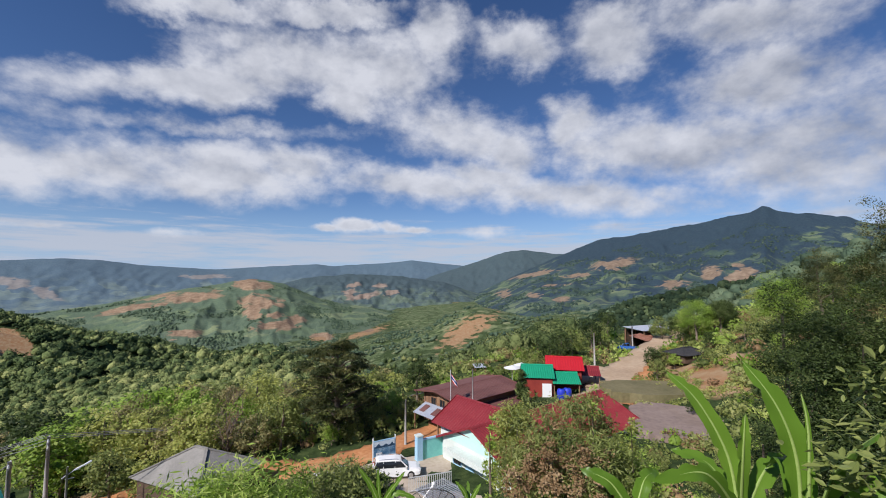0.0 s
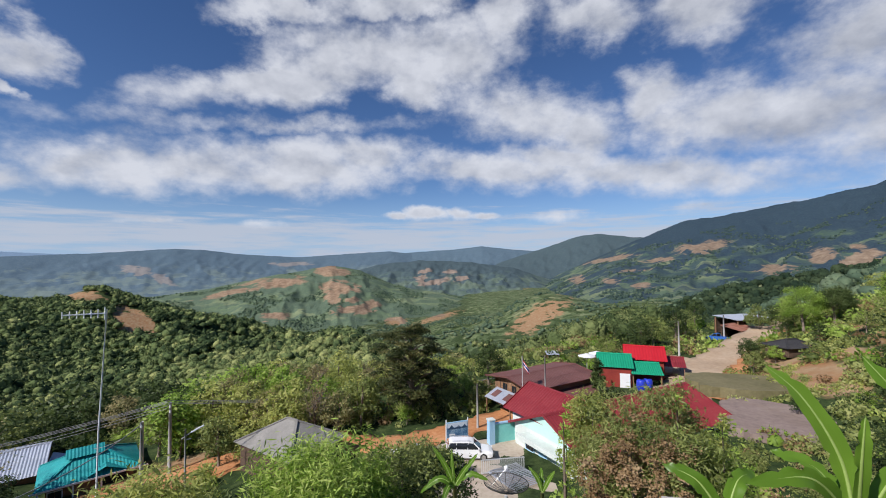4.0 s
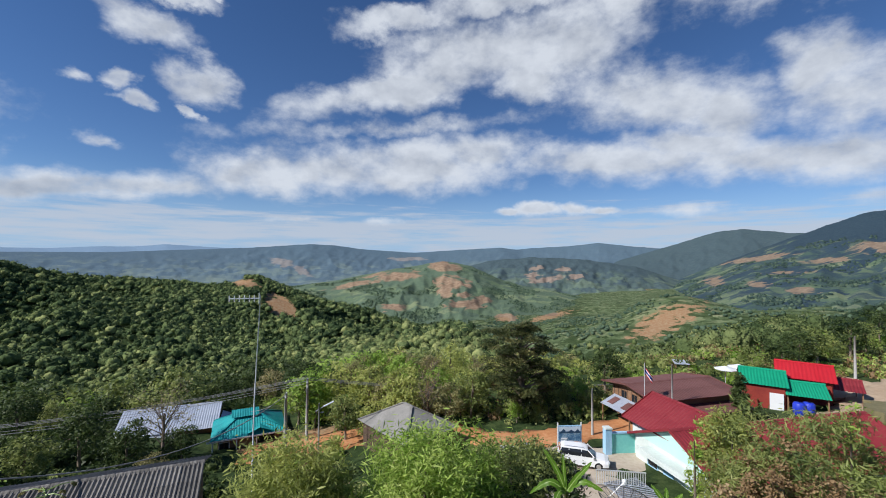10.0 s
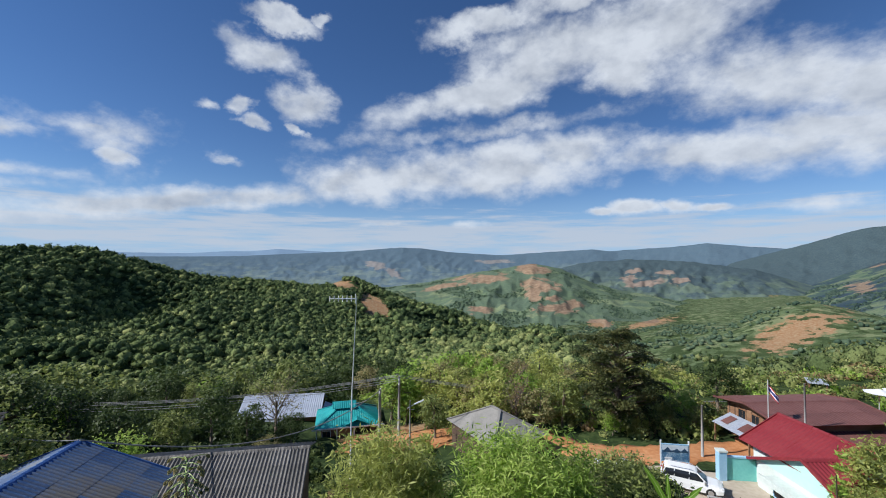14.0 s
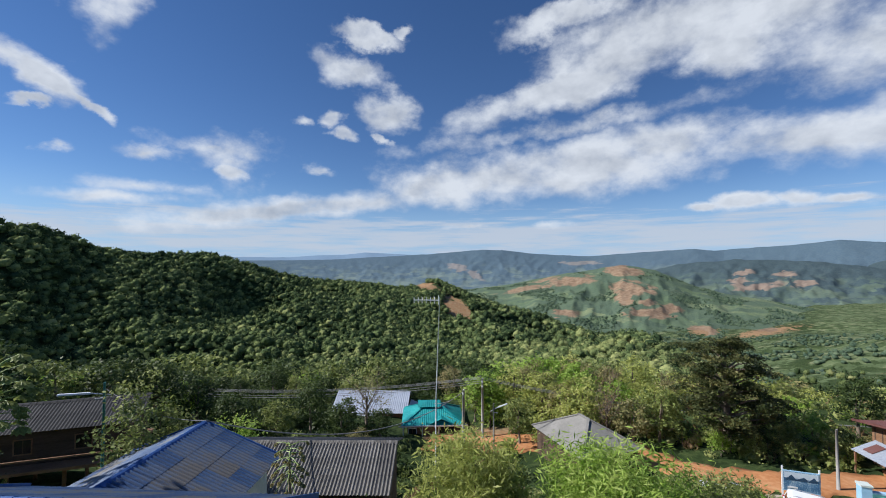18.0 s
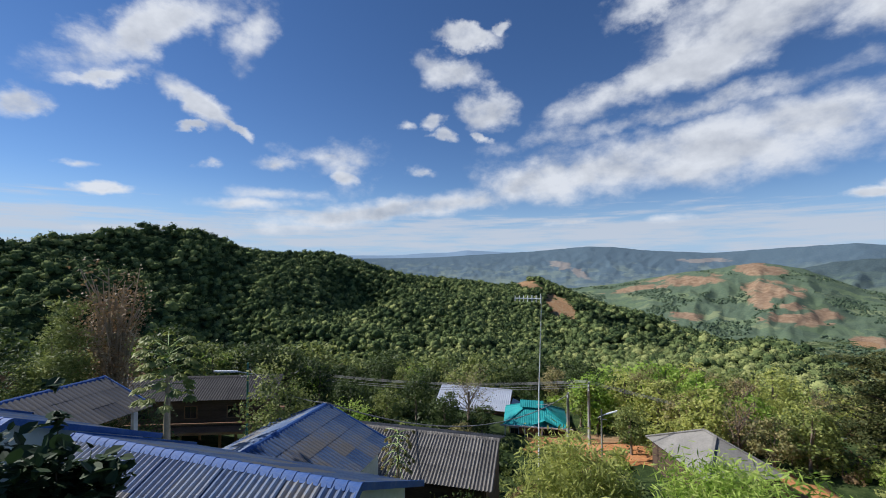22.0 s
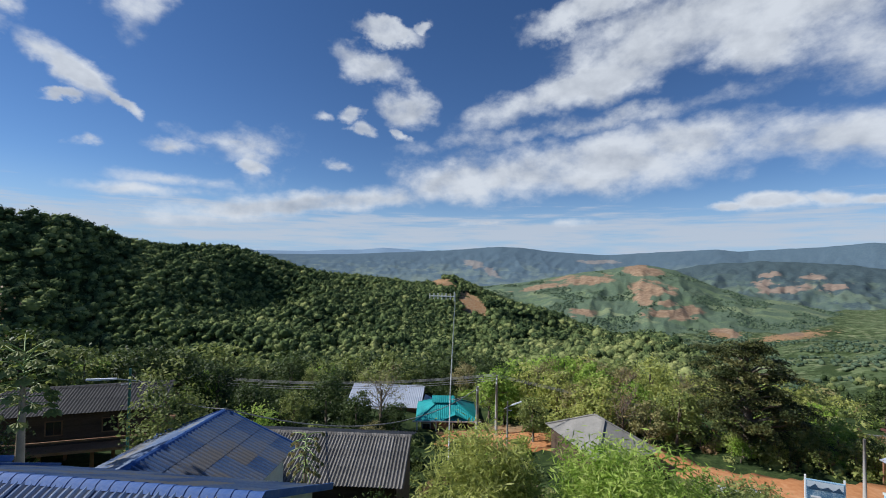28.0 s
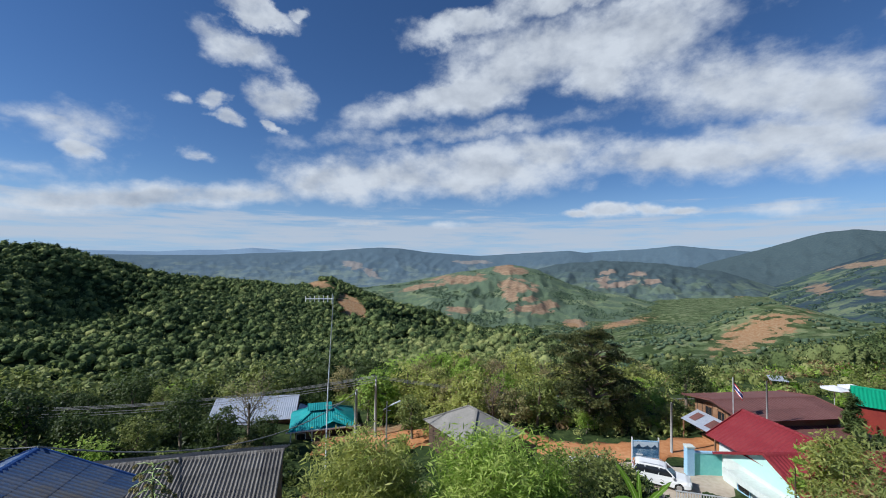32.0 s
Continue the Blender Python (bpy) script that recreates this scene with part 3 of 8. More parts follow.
def build_mountains():
    # haze is mixed into these base colours, bluer and paler with distance
    pale = land_material("hazed_faint_woods", [(0.19, 0.28, 0.38), (0.22, 0.31, 0.42)], [(0.23, 0.31, 0.41), (0.25, 0.33, 0.42)], [(0.26, 0.32, 0.40), (0.28, 0.33, 0.40)], 0.004, 0.2)
    blue = land_material("hazed_far_woods", [(0.074, 0.118, 0.162), (0.094, 0.142, 0.182), (0.120, 0.168, 0.198)], [(0.145, 0.195, 0.195), (0.185, 0.235, 0.215)],
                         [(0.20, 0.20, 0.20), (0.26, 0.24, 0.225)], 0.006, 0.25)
    # hill greens and soil carry a thinner share of the painted haze
    mid = land_material("hazed_hill_fields", [(0.075, 0.115, 0.085), (0.105, 0.150, 0.100), (0.140, 0.185, 0.115)], [(0.125, 0.180, 0.100), (0.165, 0.220, 0.115), (0.230, 0.265, 0.145)],
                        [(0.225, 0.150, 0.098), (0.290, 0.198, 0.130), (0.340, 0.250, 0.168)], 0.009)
    # cloud shade and haze are put into this dark wood colour
    cloud_shaded = land_material("cloud_shaded_hill_woods", [(0.046, 0.072, 0.088), (0.062, 0.092, 0.104), (0.084, 0.116, 0.118)], [(0.100, 0.142, 0.112), (0.140, 0.182, 0.132)],
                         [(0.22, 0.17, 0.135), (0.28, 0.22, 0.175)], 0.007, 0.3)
    # the dark blue woods stand in for cloud shade on the upper slopes
    high = land_material("cloud_shaded_mountain_woods", [(0.024, 0.042, 0.066), (0.034, 0.058, 0.080), (0.050, 0.080, 0.094)], [(0.075, 0.118, 0.078), (0.112, 0.160, 0.095), (0.170, 0.205, 0.120)],
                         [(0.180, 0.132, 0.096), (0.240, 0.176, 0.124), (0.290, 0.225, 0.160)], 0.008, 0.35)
    mountain("mountain_range_faint", "faint mountain range on the horizon, coloured haze blue", [(40, 0.6), (47, 1.0), (53, 1.3), (59, 1.6), (62, 1.25), (65, 1.2), (69, 0.9), (80, 0.9), (90, 0.6)],
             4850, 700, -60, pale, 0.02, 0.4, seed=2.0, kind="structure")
    mountain("mountain_range_left", "forested mountain range with a flat top, coloured haze blue", [(14, 1.4), (17, 1.8), (22, 1.5), (29, 1.0), (36, 1.4), (40, 1.9), (43, 2.0), (50, 1.4), (57, 1.0), (64, 0.6), (70, 0.5), (90, 0.3)],
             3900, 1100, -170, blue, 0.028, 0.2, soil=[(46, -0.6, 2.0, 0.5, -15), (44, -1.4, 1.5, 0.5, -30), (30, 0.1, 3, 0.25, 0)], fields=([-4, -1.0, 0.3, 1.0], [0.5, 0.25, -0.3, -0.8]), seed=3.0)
    mountain("mountain_range_back", "forested ridge closing the valley, coloured haze blue", [(-14, 0.5), (-6, 1.4), (0, 1.9), (4.2, 2.4), (8, 2.0), (13, 1.7), (18, 1.3), (24, 0.6)],
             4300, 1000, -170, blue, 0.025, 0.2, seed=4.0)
    mountain("mountain_range_middle", "forested mountain shoulder, coloured dark blue-green for haze and cloud shade", [(-26, 2.5), (-20, 3.0), (-15.2, 3.2), (-11, 3.8), (-8.5, 3.5), (-6.2, 2.7), (-2.8, 1.6), (1, 0.4), (5, -1.0)],
             3900, 1000, -170, cloud_shaded, 0.035, 0.2, seed=5.0)
    mountain("cloud_shaded_hill", "wooded hill in the valley, coloured as under cloud shade", [(-6, -2.6), (0, -0.6), (5.7, 0.2), (10, 0.45), (13, 0.5), (18.6, -0.05), (23, -1.2), (28, -3)],
             3000, 900, -200, cloud_shaded, 0.09, 0.2, soil=[(12.4, -1.1, 1.0, 0.5, 1), (10.8, -2.5, 2.0, 0.6, 12), (7.0, -2.1, 1.4, 0.4, 13), (8.8, -1.1, 1.3, 0.3, 1), (12.8, -2.1, 1.0, 0.4, 1)], fields=([-4, -2, -0.8, 0], [0.6, 0.3, -0.3, -0.7]), seed=6.0)
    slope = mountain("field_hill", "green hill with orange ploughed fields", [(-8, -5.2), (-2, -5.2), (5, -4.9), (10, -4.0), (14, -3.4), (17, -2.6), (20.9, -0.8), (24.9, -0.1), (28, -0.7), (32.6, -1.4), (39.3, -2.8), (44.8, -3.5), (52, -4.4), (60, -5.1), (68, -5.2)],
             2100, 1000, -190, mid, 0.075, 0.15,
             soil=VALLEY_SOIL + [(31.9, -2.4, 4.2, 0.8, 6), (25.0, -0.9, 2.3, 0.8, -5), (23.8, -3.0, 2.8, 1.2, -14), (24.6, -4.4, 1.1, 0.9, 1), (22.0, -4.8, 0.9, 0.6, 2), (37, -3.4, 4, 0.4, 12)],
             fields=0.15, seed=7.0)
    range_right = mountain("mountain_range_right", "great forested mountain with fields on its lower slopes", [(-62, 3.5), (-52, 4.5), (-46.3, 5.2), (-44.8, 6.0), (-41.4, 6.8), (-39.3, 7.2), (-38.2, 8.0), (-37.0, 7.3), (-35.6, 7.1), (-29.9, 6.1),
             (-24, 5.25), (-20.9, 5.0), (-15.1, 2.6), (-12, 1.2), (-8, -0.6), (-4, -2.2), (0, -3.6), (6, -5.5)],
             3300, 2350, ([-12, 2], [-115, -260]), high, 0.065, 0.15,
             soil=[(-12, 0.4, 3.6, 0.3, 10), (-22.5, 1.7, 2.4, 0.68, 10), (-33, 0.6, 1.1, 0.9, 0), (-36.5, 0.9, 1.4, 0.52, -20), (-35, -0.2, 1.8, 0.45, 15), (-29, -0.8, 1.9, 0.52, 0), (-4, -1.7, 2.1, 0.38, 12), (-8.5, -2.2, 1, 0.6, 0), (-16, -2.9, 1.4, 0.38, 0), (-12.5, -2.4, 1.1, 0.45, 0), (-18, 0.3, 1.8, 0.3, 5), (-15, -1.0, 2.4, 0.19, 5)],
             fields=([-6, 0.5, 2.2, 3.6], [0.45, 0.30, -0.05, -0.8]), seed=8.0, power=1.6, lit_greens=[(-45, 4.2, 7, 1.5, 12), (-41.5, 4.0, 3.5, 1.0, 30), (-34, 2.8, 6, 0.8, -6)])
    return slope, range_right


FIELD_HILL, RANGE_RIGHT = build_mountains()

# ---- building tools ----
class Shape:
    """Vertices and faces of one mesh in the making."""

    def __init__(self):
        self.v, self.f = [], []

    def add(self, verts, faces):
        n = len(self.v)
        self.v.extend(tuple(p) for p in verts)
        self.f.extend(tuple(i + n for i in f) for f in faces)
        return self

    def box(self, center, size, rz=0.0, taper=1.0, m=None):
        c, s = math.cos(radians(rz)), math.sin(radians(rz))
        pts = []
        for k in (-0.5, 0.5):
            g = taper if k > 0 else 1.0
            for i, j in ((-0.5, -0.5), (0.5, -0.5), (0.5, 0.5), (-0.5, 0.5)):
                x, y = i * size[0] * g, j * size[1] * g
                pts.append(Vector((center[0] + x * c - y * s, center[1] + x * s + y * c, center[2] + k * size[2])))
        if m:
            pts = [m @ p for p in pts]
        return self.add(pts, [(0, 3, 2, 1), (4, 5, 6, 7), (0, 1, 5, 4), (1, 2, 6, 5), (2, 3, 7, 6), (3, 0, 4, 7)])

    def beam(self, a, b, w, h):
        """A bar of rectangular section from a to b."""
        a, b = Vector(a), Vector(b)
        d = (b - a).normalized()
        side = d.cross(Vector((0, 0, 1)))
        side = side.normalized() if side.length > 1e-4 else Vector((1, 0, 0))
        up = side.cross(d)
        pts = [p + side * i * w / 2 + up * j * h / 2 for p in (a, b) for i, j in ((-1, -1), (1, -1), (1, 1), (-1, 1))]
        return self.add(pts, [(0, 3, 2, 1), (4, 5, 6, 7), (0, 1, 5, 4), (1, 2, 6, 5), (2, 3, 7, 6), (3, 0, 4, 7)])

    def tube(self, pts, radii, sides=7):
        pts = [Vector(p) for p in pts]
        if np.isscalar(radii):
            radii = [radii] * len(pts)
        rings = []
        for i, p in enumerate(pts):
            d = (pts[min(i + 1, len(pts) - 1)] - pts[max(i - 1, 0)]).normalized()
            ref = Vector((0, 0, 1)) if abs(d.z) < 0.9 else Vector((1, 0, 0))
            a = d.cross(ref).normalized()
            b = d.cross(a)
            rings += [p + (a * math.cos(6.2832 * k / sides) + b * math.sin(6.2832 * k / sides)) * radii[i] for k in range(sides)]
        faces = []
        for i in range(len(pts) - 1):
            for k in range(sides):
                q = (k + 1) % sides
                faces.append((i * sides + k, i * sides + q, (i + 1) * sides + q, (i + 1) * sides + k))
        faces.append(tuple(range(sides)))
        faces.append(tuple(reversed(range((len(pts) - 1) * sides, len(pts) * sides))))
        return self.add(rings, faces)

    def slab(self, poly, thick):
        """A flat polygon given a thickness downwards."""
        n = len(poly)
        poly = [Vector(p) for p in poly]
        low = [p - Vector((0, 0, thick)) for p in poly]
        return self.add(poly + low, [tuple(range(n)), tuple(reversed(range(n, 2 * n)))] + [(i, n + i, n + (i + 1) % n, (i + 1) % n) for i in range(n)])

    def sheet(self, o, u, v, width, span, pitch=0.2, amp=0.03, thick=0.02):
        """Corrugated sheeting: columns side by side along u; span(s) gives where a column starts and ends along v."""
        o, u, v = Vector(o), Vector(u).normalized(), Vector(v).normalized()
        n = u.cross(v).normalized()
        if n.z < 0:
            n = -n
        steps = max(4, int(round(width / pitch)) * 4)
        top = []
        for i in range(steps + 1):
            s = width * i / steps
            a, b = span(s)
            h = amp * math.sin(i * math.pi / 2)
            for q in (a, b):
                top.append(o + u * s + v * q + n * h)
        low = [p - n * thick for p in top]
        k = len(top)
        faces = []
        for i in range(steps):
            a = 2 * i
            faces += [(a, a + 2, a + 3, a + 1), (k + a, k + a + 1, k + a + 3, k + a + 2), (a, k + a, k + a + 2, a + 2), (a + 1, a + 3, k + a + 3, k + a + 1)]
        faces += [(0, 1, k + 1, k), (2 * steps, k + 2 * steps, k + 2 * steps + 1, 2 * steps + 1)]
        return self.add(top + low, faces)

    def mesh(self, name, material, shade=False):
        me = bpy.data.meshes.new(name)
        me.from_pydata([tuple(p) for p in self.v], [], self.f)
        for mt in material if isinstance(material, (list, tuple)) else [material]:
            me.materials.append(mt)
        if shade:
            me.polygons.foreach_set("use_smooth", [True] * len(me.polygons))
        me.update()
        return me


def part(name, shape, material, parent, label="", shade=False):
    ob = new(name, shape.mesh(name, material, shade) if isinstance(shape, Shape) else shape)
    ob.parent = parent
    if label:
        tagged(ob, label)
    return ob


def thing(name, at, rz, label, category, group=""):
    ob = new(name)
    ob.empty_display_size = 0.2
    ob.matrix_world = pose(*at, 0, 0, rz)
    return tagged(ob, label, category, group)


def single(name, shape, material, at, rz, label, category, group="", shade=False, kind=""):
    ob = new(name, shape.mesh(name, material, shade))
    ob.matrix_world = pose(*at, 0, 0, rz)
    return tagged(ob, label, category, group, kind)


def quads_mesh(name, corners, material):
    """A mesh of loose quads from an array of shape (n, 4, 3)."""
    n = len(corners)
    me = bpy.data.meshes.new(name)
    me.vertices.add(n * 4)
    me.vertices.foreach_set("co", np.ascontiguousarray(corners, dtype=np.float32).ravel())
    me.loops.add(n * 4)
    me.loops.foreach_set("vertex_index", np.arange(n * 4, dtype=np.int32))
    me.polygons.add(n)
    me.polygons.foreach_set("loop_start", np.arange(0, n * 4, 4, dtype=np.int32))
    me.polygons.foreach_set("loop_total", np.full(n, 4, dtype=np.int32))
    me.materials.append(material)
    me.update(calc_edges=True)
    me.validate()
    return me


def tris_mesh(name, verts, faces, material, smooth_faces=0):
    """A mesh of triangles from arrays; the first faces are shaded smooth."""
    n = len(faces)
    me = bpy.data.meshes.new(name)
    me.vertices.add(len(verts))
    me.vertices.foreach_set("co", np.ascontiguousarray(verts, dtype=np.float32).ravel())
    me.loops.add(n * 3)
    me.loops.foreach_set("vertex_index", np.ascontiguousarray(faces, dtype=np.int32).ravel())
    me.polygons.add(n)
    me.polygons.foreach_set("loop_start", np.arange(0, n * 3, 3, dtype=np.int32))
    me.polygons.foreach_set("loop_total", np.full(n, 3, dtype=np.int32))
    me.polygons.foreach_set("use_smooth", np.arange(n) < smooth_faces)
    me.materials.append(material)
    me.update(calc_edges=True)
    me.validate()
    return me

# ---- plants ----
def leaf_material(name, colors, through_light=0.35, rough=0.55, single=0.40, lumps=0.0, shine=0.3):
    """Leaves: each one a little different, lit through from behind."""
    m = bpy.data.materials.new(name)
    m.use_nodes = True
    nt = m.node_tree
    bsdf = nt.nodes["Principled BSDF"]
    bsdf.inputs["Roughness"].default_value = rough
    bsdf.inputs["Specular IOR Level"].default_value = shine
    geo = nt.nodes.new("ShaderNodeNewGeometry")
    info = nt.nodes.new("ShaderNodeObjectInfo")
    tc = nt.nodes.new("ShaderNodeTexCoord")
    n = nt.nodes.new("ShaderNodeTexNoise")
    n.inputs["Scale"].default_value, n.inputs["Detail"].default_value = 0.35, 4
    link(nt, tc.outputs["Object"], n.inputs["Vector"])
    a = nt.nodes.new("ShaderNodeMath")
    a.operation = "MULTIPLY_ADD"
    link(nt, geo.outputs["Random Per Island"], a.inputs[0])
    a.inputs[1].default_value = single
    b = nt.nodes.new("ShaderNodeMath")
    b.operation = "MULTIPLY_ADD"
    link(nt, info.outputs["Random"], b.inputs[0])
    b.inputs[1].default_value = 0.25
    c = nt.nodes.new("ShaderNodeMath")
    c.operation = "MULTIPLY_ADD"
    link(nt, n.outputs["Fac"], c.inputs[0])
    c.inputs[1].default_value, c.inputs[2].default_value = 0.9, -0.3
    at = nt.nodes.new("ShaderNodeAttribute")
    at.attribute_name = "tint"
    ti = nt.nodes.new("ShaderNodeMath")
    ti.operation = "ADD"
    link(nt, at.outputs["Fac"], ti.inputs[0])
    link(nt, c.outputs[0], ti.inputs[1])
    link(nt, ti.outputs[0], b.inputs[2])
    link(nt, b.outputs[0], a.inputs[2])
    ramp = nt.nodes.new("ShaderNodeValToRGB")
    els = ramp.color_ramp.elements
    while len(els) < len(colors):
        els.new(0.5)
    for i, col in enumerate(colors):
        els[i].position, els[i].color = 0.12 + 0.76 * i / (len(colors) - 1), (*col, 1)
    link(nt, a.outputs[0], ramp.inputs[0])
    link(nt, ramp.outputs[0], bsdf.inputs["Base Color"])
    if lumps:
        rough_leaf = nt.nodes.new("ShaderNodeTexNoise")
        rough_leaf.inputs["Scale"].default_value, rough_leaf.inputs["Detail"].default_value = 1.1, 5
        link(nt, tc.outputs["Object"], rough_leaf.inputs["Vector"])
        bp = nt.nodes.new("ShaderNodeBump")
        bp.inputs["Strength"].default_value, bp.inputs["Distance"].default_value = 1.0, lumps
        link(nt, rough_leaf.outputs["Fac"], bp.inputs["Height"])
        link(nt, bp.outputs[0], bsdf.inputs["Normal"])
    tr = nt.nodes.new("ShaderNodeBsdfTranslucent")
    link(nt, ramp.outputs[0], tr.inputs["Color"])
    ms = nt.nodes.new("ShaderNodeMixShader")
    ms.inputs[0].default_value = through_light
    link(nt, bsdf.outputs[0], ms.inputs[1])
    link(nt, tr.outputs[0], ms.inputs[2])
    link(nt, ms.outputs[0], nt.nodes["Material Output"].inputs[0])
    return m


LEAF = {
    "deep": leaf_material("leaf_deep_green", [(0.030, 0.052, 0.014), (0.068, 0.104, 0.028), (0.130, 0.170, 0.052)]),
    "mid": leaf_material("leaf_green", [(0.105, 0.145, 0.040), (0.245, 0.290, 0.080), (0.410, 0.430, 0.160)], 0.38),
    "bright": leaf_material("leaf_bright_green", [(0.150, 0.260, 0.030), (0.330, 0.470, 0.080), (0.530, 0.610, 0.180)], 0.45),
    "yellow": leaf_material("leaf_yellow_green", [(0.270, 0.310, 0.080), (0.470, 0.500, 0.140), (0.640, 0.640, 0.240)], 0.5),
    "leathery": leaf_material("leathery_leaf", [(0.014, 0.032, 0.012), (0.032, 0.062, 0.022), (0.065, 0.105, 0.040)], 0.15, 0.6),
    "dry": leaf_material("leaf_dry_brown", [(0.170, 0.105, 0.050), (0.300, 0.195, 0.095), (0.430, 0.310, 0.170)], 0.25),
    "rust": leaf_material("leaf_rusty_green", [(0.150, 0.150, 0.055), (0.290, 0.265, 0.105), (0.430, 0.350, 0.175)], 0.3),
    "pine": leaf_material("leaf_tiered_green", [(0.040, 0.058, 0.020), (0.105, 0.120, 0.040), (0.240, 0.220, 0.080)], 0.3),
    "wood": leaf_material("woodland_leaves", [(0.042, 0.068, 0.030), (0.112, 0.154, 0.060), (0.195, 0.238, 0.090), (0.320, 0.345, 0.135)], 0.0, 0.95, 0.35, 0.9, 0.05),
    "light_wood": leaf_material("light_woodland_leaves", [(0.045, 0.070, 0.028), (0.105, 0.140, 0.052), (0.180, 0.210, 0.080), (0.290, 0.290, 0.125)], 0.0, 0.95, 0.35, 0.9, 0.05),
    # cloud shade over the shoulder is put into this leaf colour
    "dark_wood": leaf_material("cloud_shaded_leaves", [(0.016, 0.030, 0.018), (0.030, 0.048, 0.026), (0.050, 0.072, 0.036)], 0.0, 0.95, 0.2, 0.6, 0.05),
    # the next two leaf colours have the haze of far slopes mixed in
    "hazed_wood": leaf_material("hazed_hill_leaves", [(0.050, 0.082, 0.056), (0.085, 0.125, 0.078), (0.135, 0.178, 0.105)], 0.0, 0.95, 0.3, 0.0, 0.03),
    "hazed_blue_wood": leaf_material("hazed_mountain_leaves", [(0.030, 0.052, 0.050), (0.052, 0.082, 0.066), (0.085, 0.120, 0.084)], 0.0, 0.95, 0.3, 0.0, 0.03),
    "banana": leaf_material("banana_leaf", [(0.075, 0.160, 0.016), (0.140, 0.265, 0.028), (0.230, 0.380, 0.050)], 0.4, 0.35),
}
BARK = surface("bark", [(0.10, 0.075, 0.055), (0.19, 0.15, 0.115), (0.27, 0.22, 0.17)], 2.0, 0.9, 0.6)
BARK_PALE = surface("pale_bark", [(0.26, 0.20, 0.13), (0.38, 0.30, 0.20), (0.46, 0.38, 0.27)], 3.0, 0.85, 0.4)


def leaves(rng, centers, size, length=1.6, droop=0.0, up=0.5, out=None, fine=False, loose=0.45):
    """Loose leaf blades round the given points: folded diamonds as quads. out: the way that the blades mostly face."""
    n = len(centers)
    d = rng.normal(size=(n, 3))
    d[:, 2] = d[:, 2] * 0.6 - droop
    d /= np.linalg.norm(d, axis=1)[:, None]
    k = rng.normal(size=(n, 3)) * (1.0 if out is None else loose)
    k[:, 2] += up * (2 if out is None else 0.6)
    if out is not None:
        k += out
    s = np.cross(d, k)
    s /= np.linalg.norm(s, axis=1)[:, None] + 1e-9
    size = size * rng.uniform(0.6, 1.35, n)[:, None]
    nrm = np.cross(s, d)
    tip = centers + d * size * length / 2
    root = centers - d * size * length / 2
    left = centers + s * size * 0.5 + nrm * size * 0.12
    right = centers - s * size * 0.5 + nrm * size * 0.12
    if fine:
        mid = d * size * length * 0.22
        r1, r2, l1, l2 = right - mid * 0.7, right * 0.8 + centers * 0.2 + mid, left - mid * 0.7, left * 0.8 + centers * 0.2 + mid
        return np.concatenate([np.stack([root, r1, r2, tip], 1), np.stack([root, tip, l2, l1], 1)])
    return np.stack([root, right, tip, left], 1)


def clumps(rng, n, spread, shell=0.55, low=-0.5):
    """Clump centres inside an ellipsoid, mostly near its skin."""
    p = rng.normal(size=(n * 3, 3))
    p /= np.linalg.norm(p, axis=1)[:, None]
    p = p[p[:, 2] > low][:n]
    rad = shell + (1 - shell) * rng.random(len(p)) ** 0.6
    return p * rad[:, None] * np.array(spread)


def tree(name, kind, height, spread, trunk, label, seed, n_clump=60, per=26, leaf=0.30, clump_r=None, bark=None, crown_low=0.08, length=1.6, droop=0.0, limbs=4, category="tree", fine=False):
    """A tree: tapered trunk, limbs that carry the clumps, and a crown of loose leaves. Base at the origin."""
    rng = np.random.default_rng(seed)
    bark = bark or BARK
    t = new(name)
    tagged(t, label, category)
    mid = height * (crown_low + 1) / 2
    half = height * (1 - crown_low) / 2
    c = clumps(rng, n_clump, (spread, spread, half))
    c *= rng.uniform(0.8, 1.18, (len(c), 1))
    c[:, 2] += mid
    clump_r = clump_r or spread * 0.26
    pts = np.repeat(c, per, 0) + rng.normal(size=(len(c) * per, 3)) * clump_r * np.array([0.55, 0.55, 0.38])
    away = pts - np.repeat(c, per, 0) * 0.75 - np.array([0, 0, mid]) * 0.25
    away /= np.linalg.norm(away, axis=1)[:, None] + 1e-6
    blades = leaves(rng, pts, leaf, length, droop, out=away if length < 2.5 else None, fine=fine)
    crown = new("crown", quads_mesh("crown", blades, LEAF[kind]))
    attribute(crown, "tint", np.tile(np.repeat(np.repeat(rng.normal(size=len(c)) * 0.10, per), 4), 2 if fine else 1))
    crown.parent = t
    sh = Shape()
    lean = rng.normal(size=2) * height * 0.03
    sh.tube([(0, 0, -0.4), (lean[0] * 0.3, lean[1] * 0.3, height * 0.3), (lean[0], lean[1], height * 0.62), (lean[0] * 1.2, lean[1] * 1.2, height * 0.85)],
            [trunk * 1.25, trunk, trunk * 0.62, trunk * 0.2], 8)
    part("trunk", sh, bark, t, shade=True)
    for i in rng.choice(len(c), min(limbs, len(c)), replace=False):
        e = c[i]
        z0 = height * rng.uniform(crown_low * 0.8, 0.6)
        f = z0 / (height * 0.62)
        a = np.array([lean[0] * f, lean[1] * f, z0])
        m = (a + e) / 2 + np.array([0, 0, -0.05 * height])
        part("limb", Shape().tube([a, m, e], [trunk * 0.42, trunk * 0.26, trunk * 0.07], 5), bark, t, shade=True)
    return t


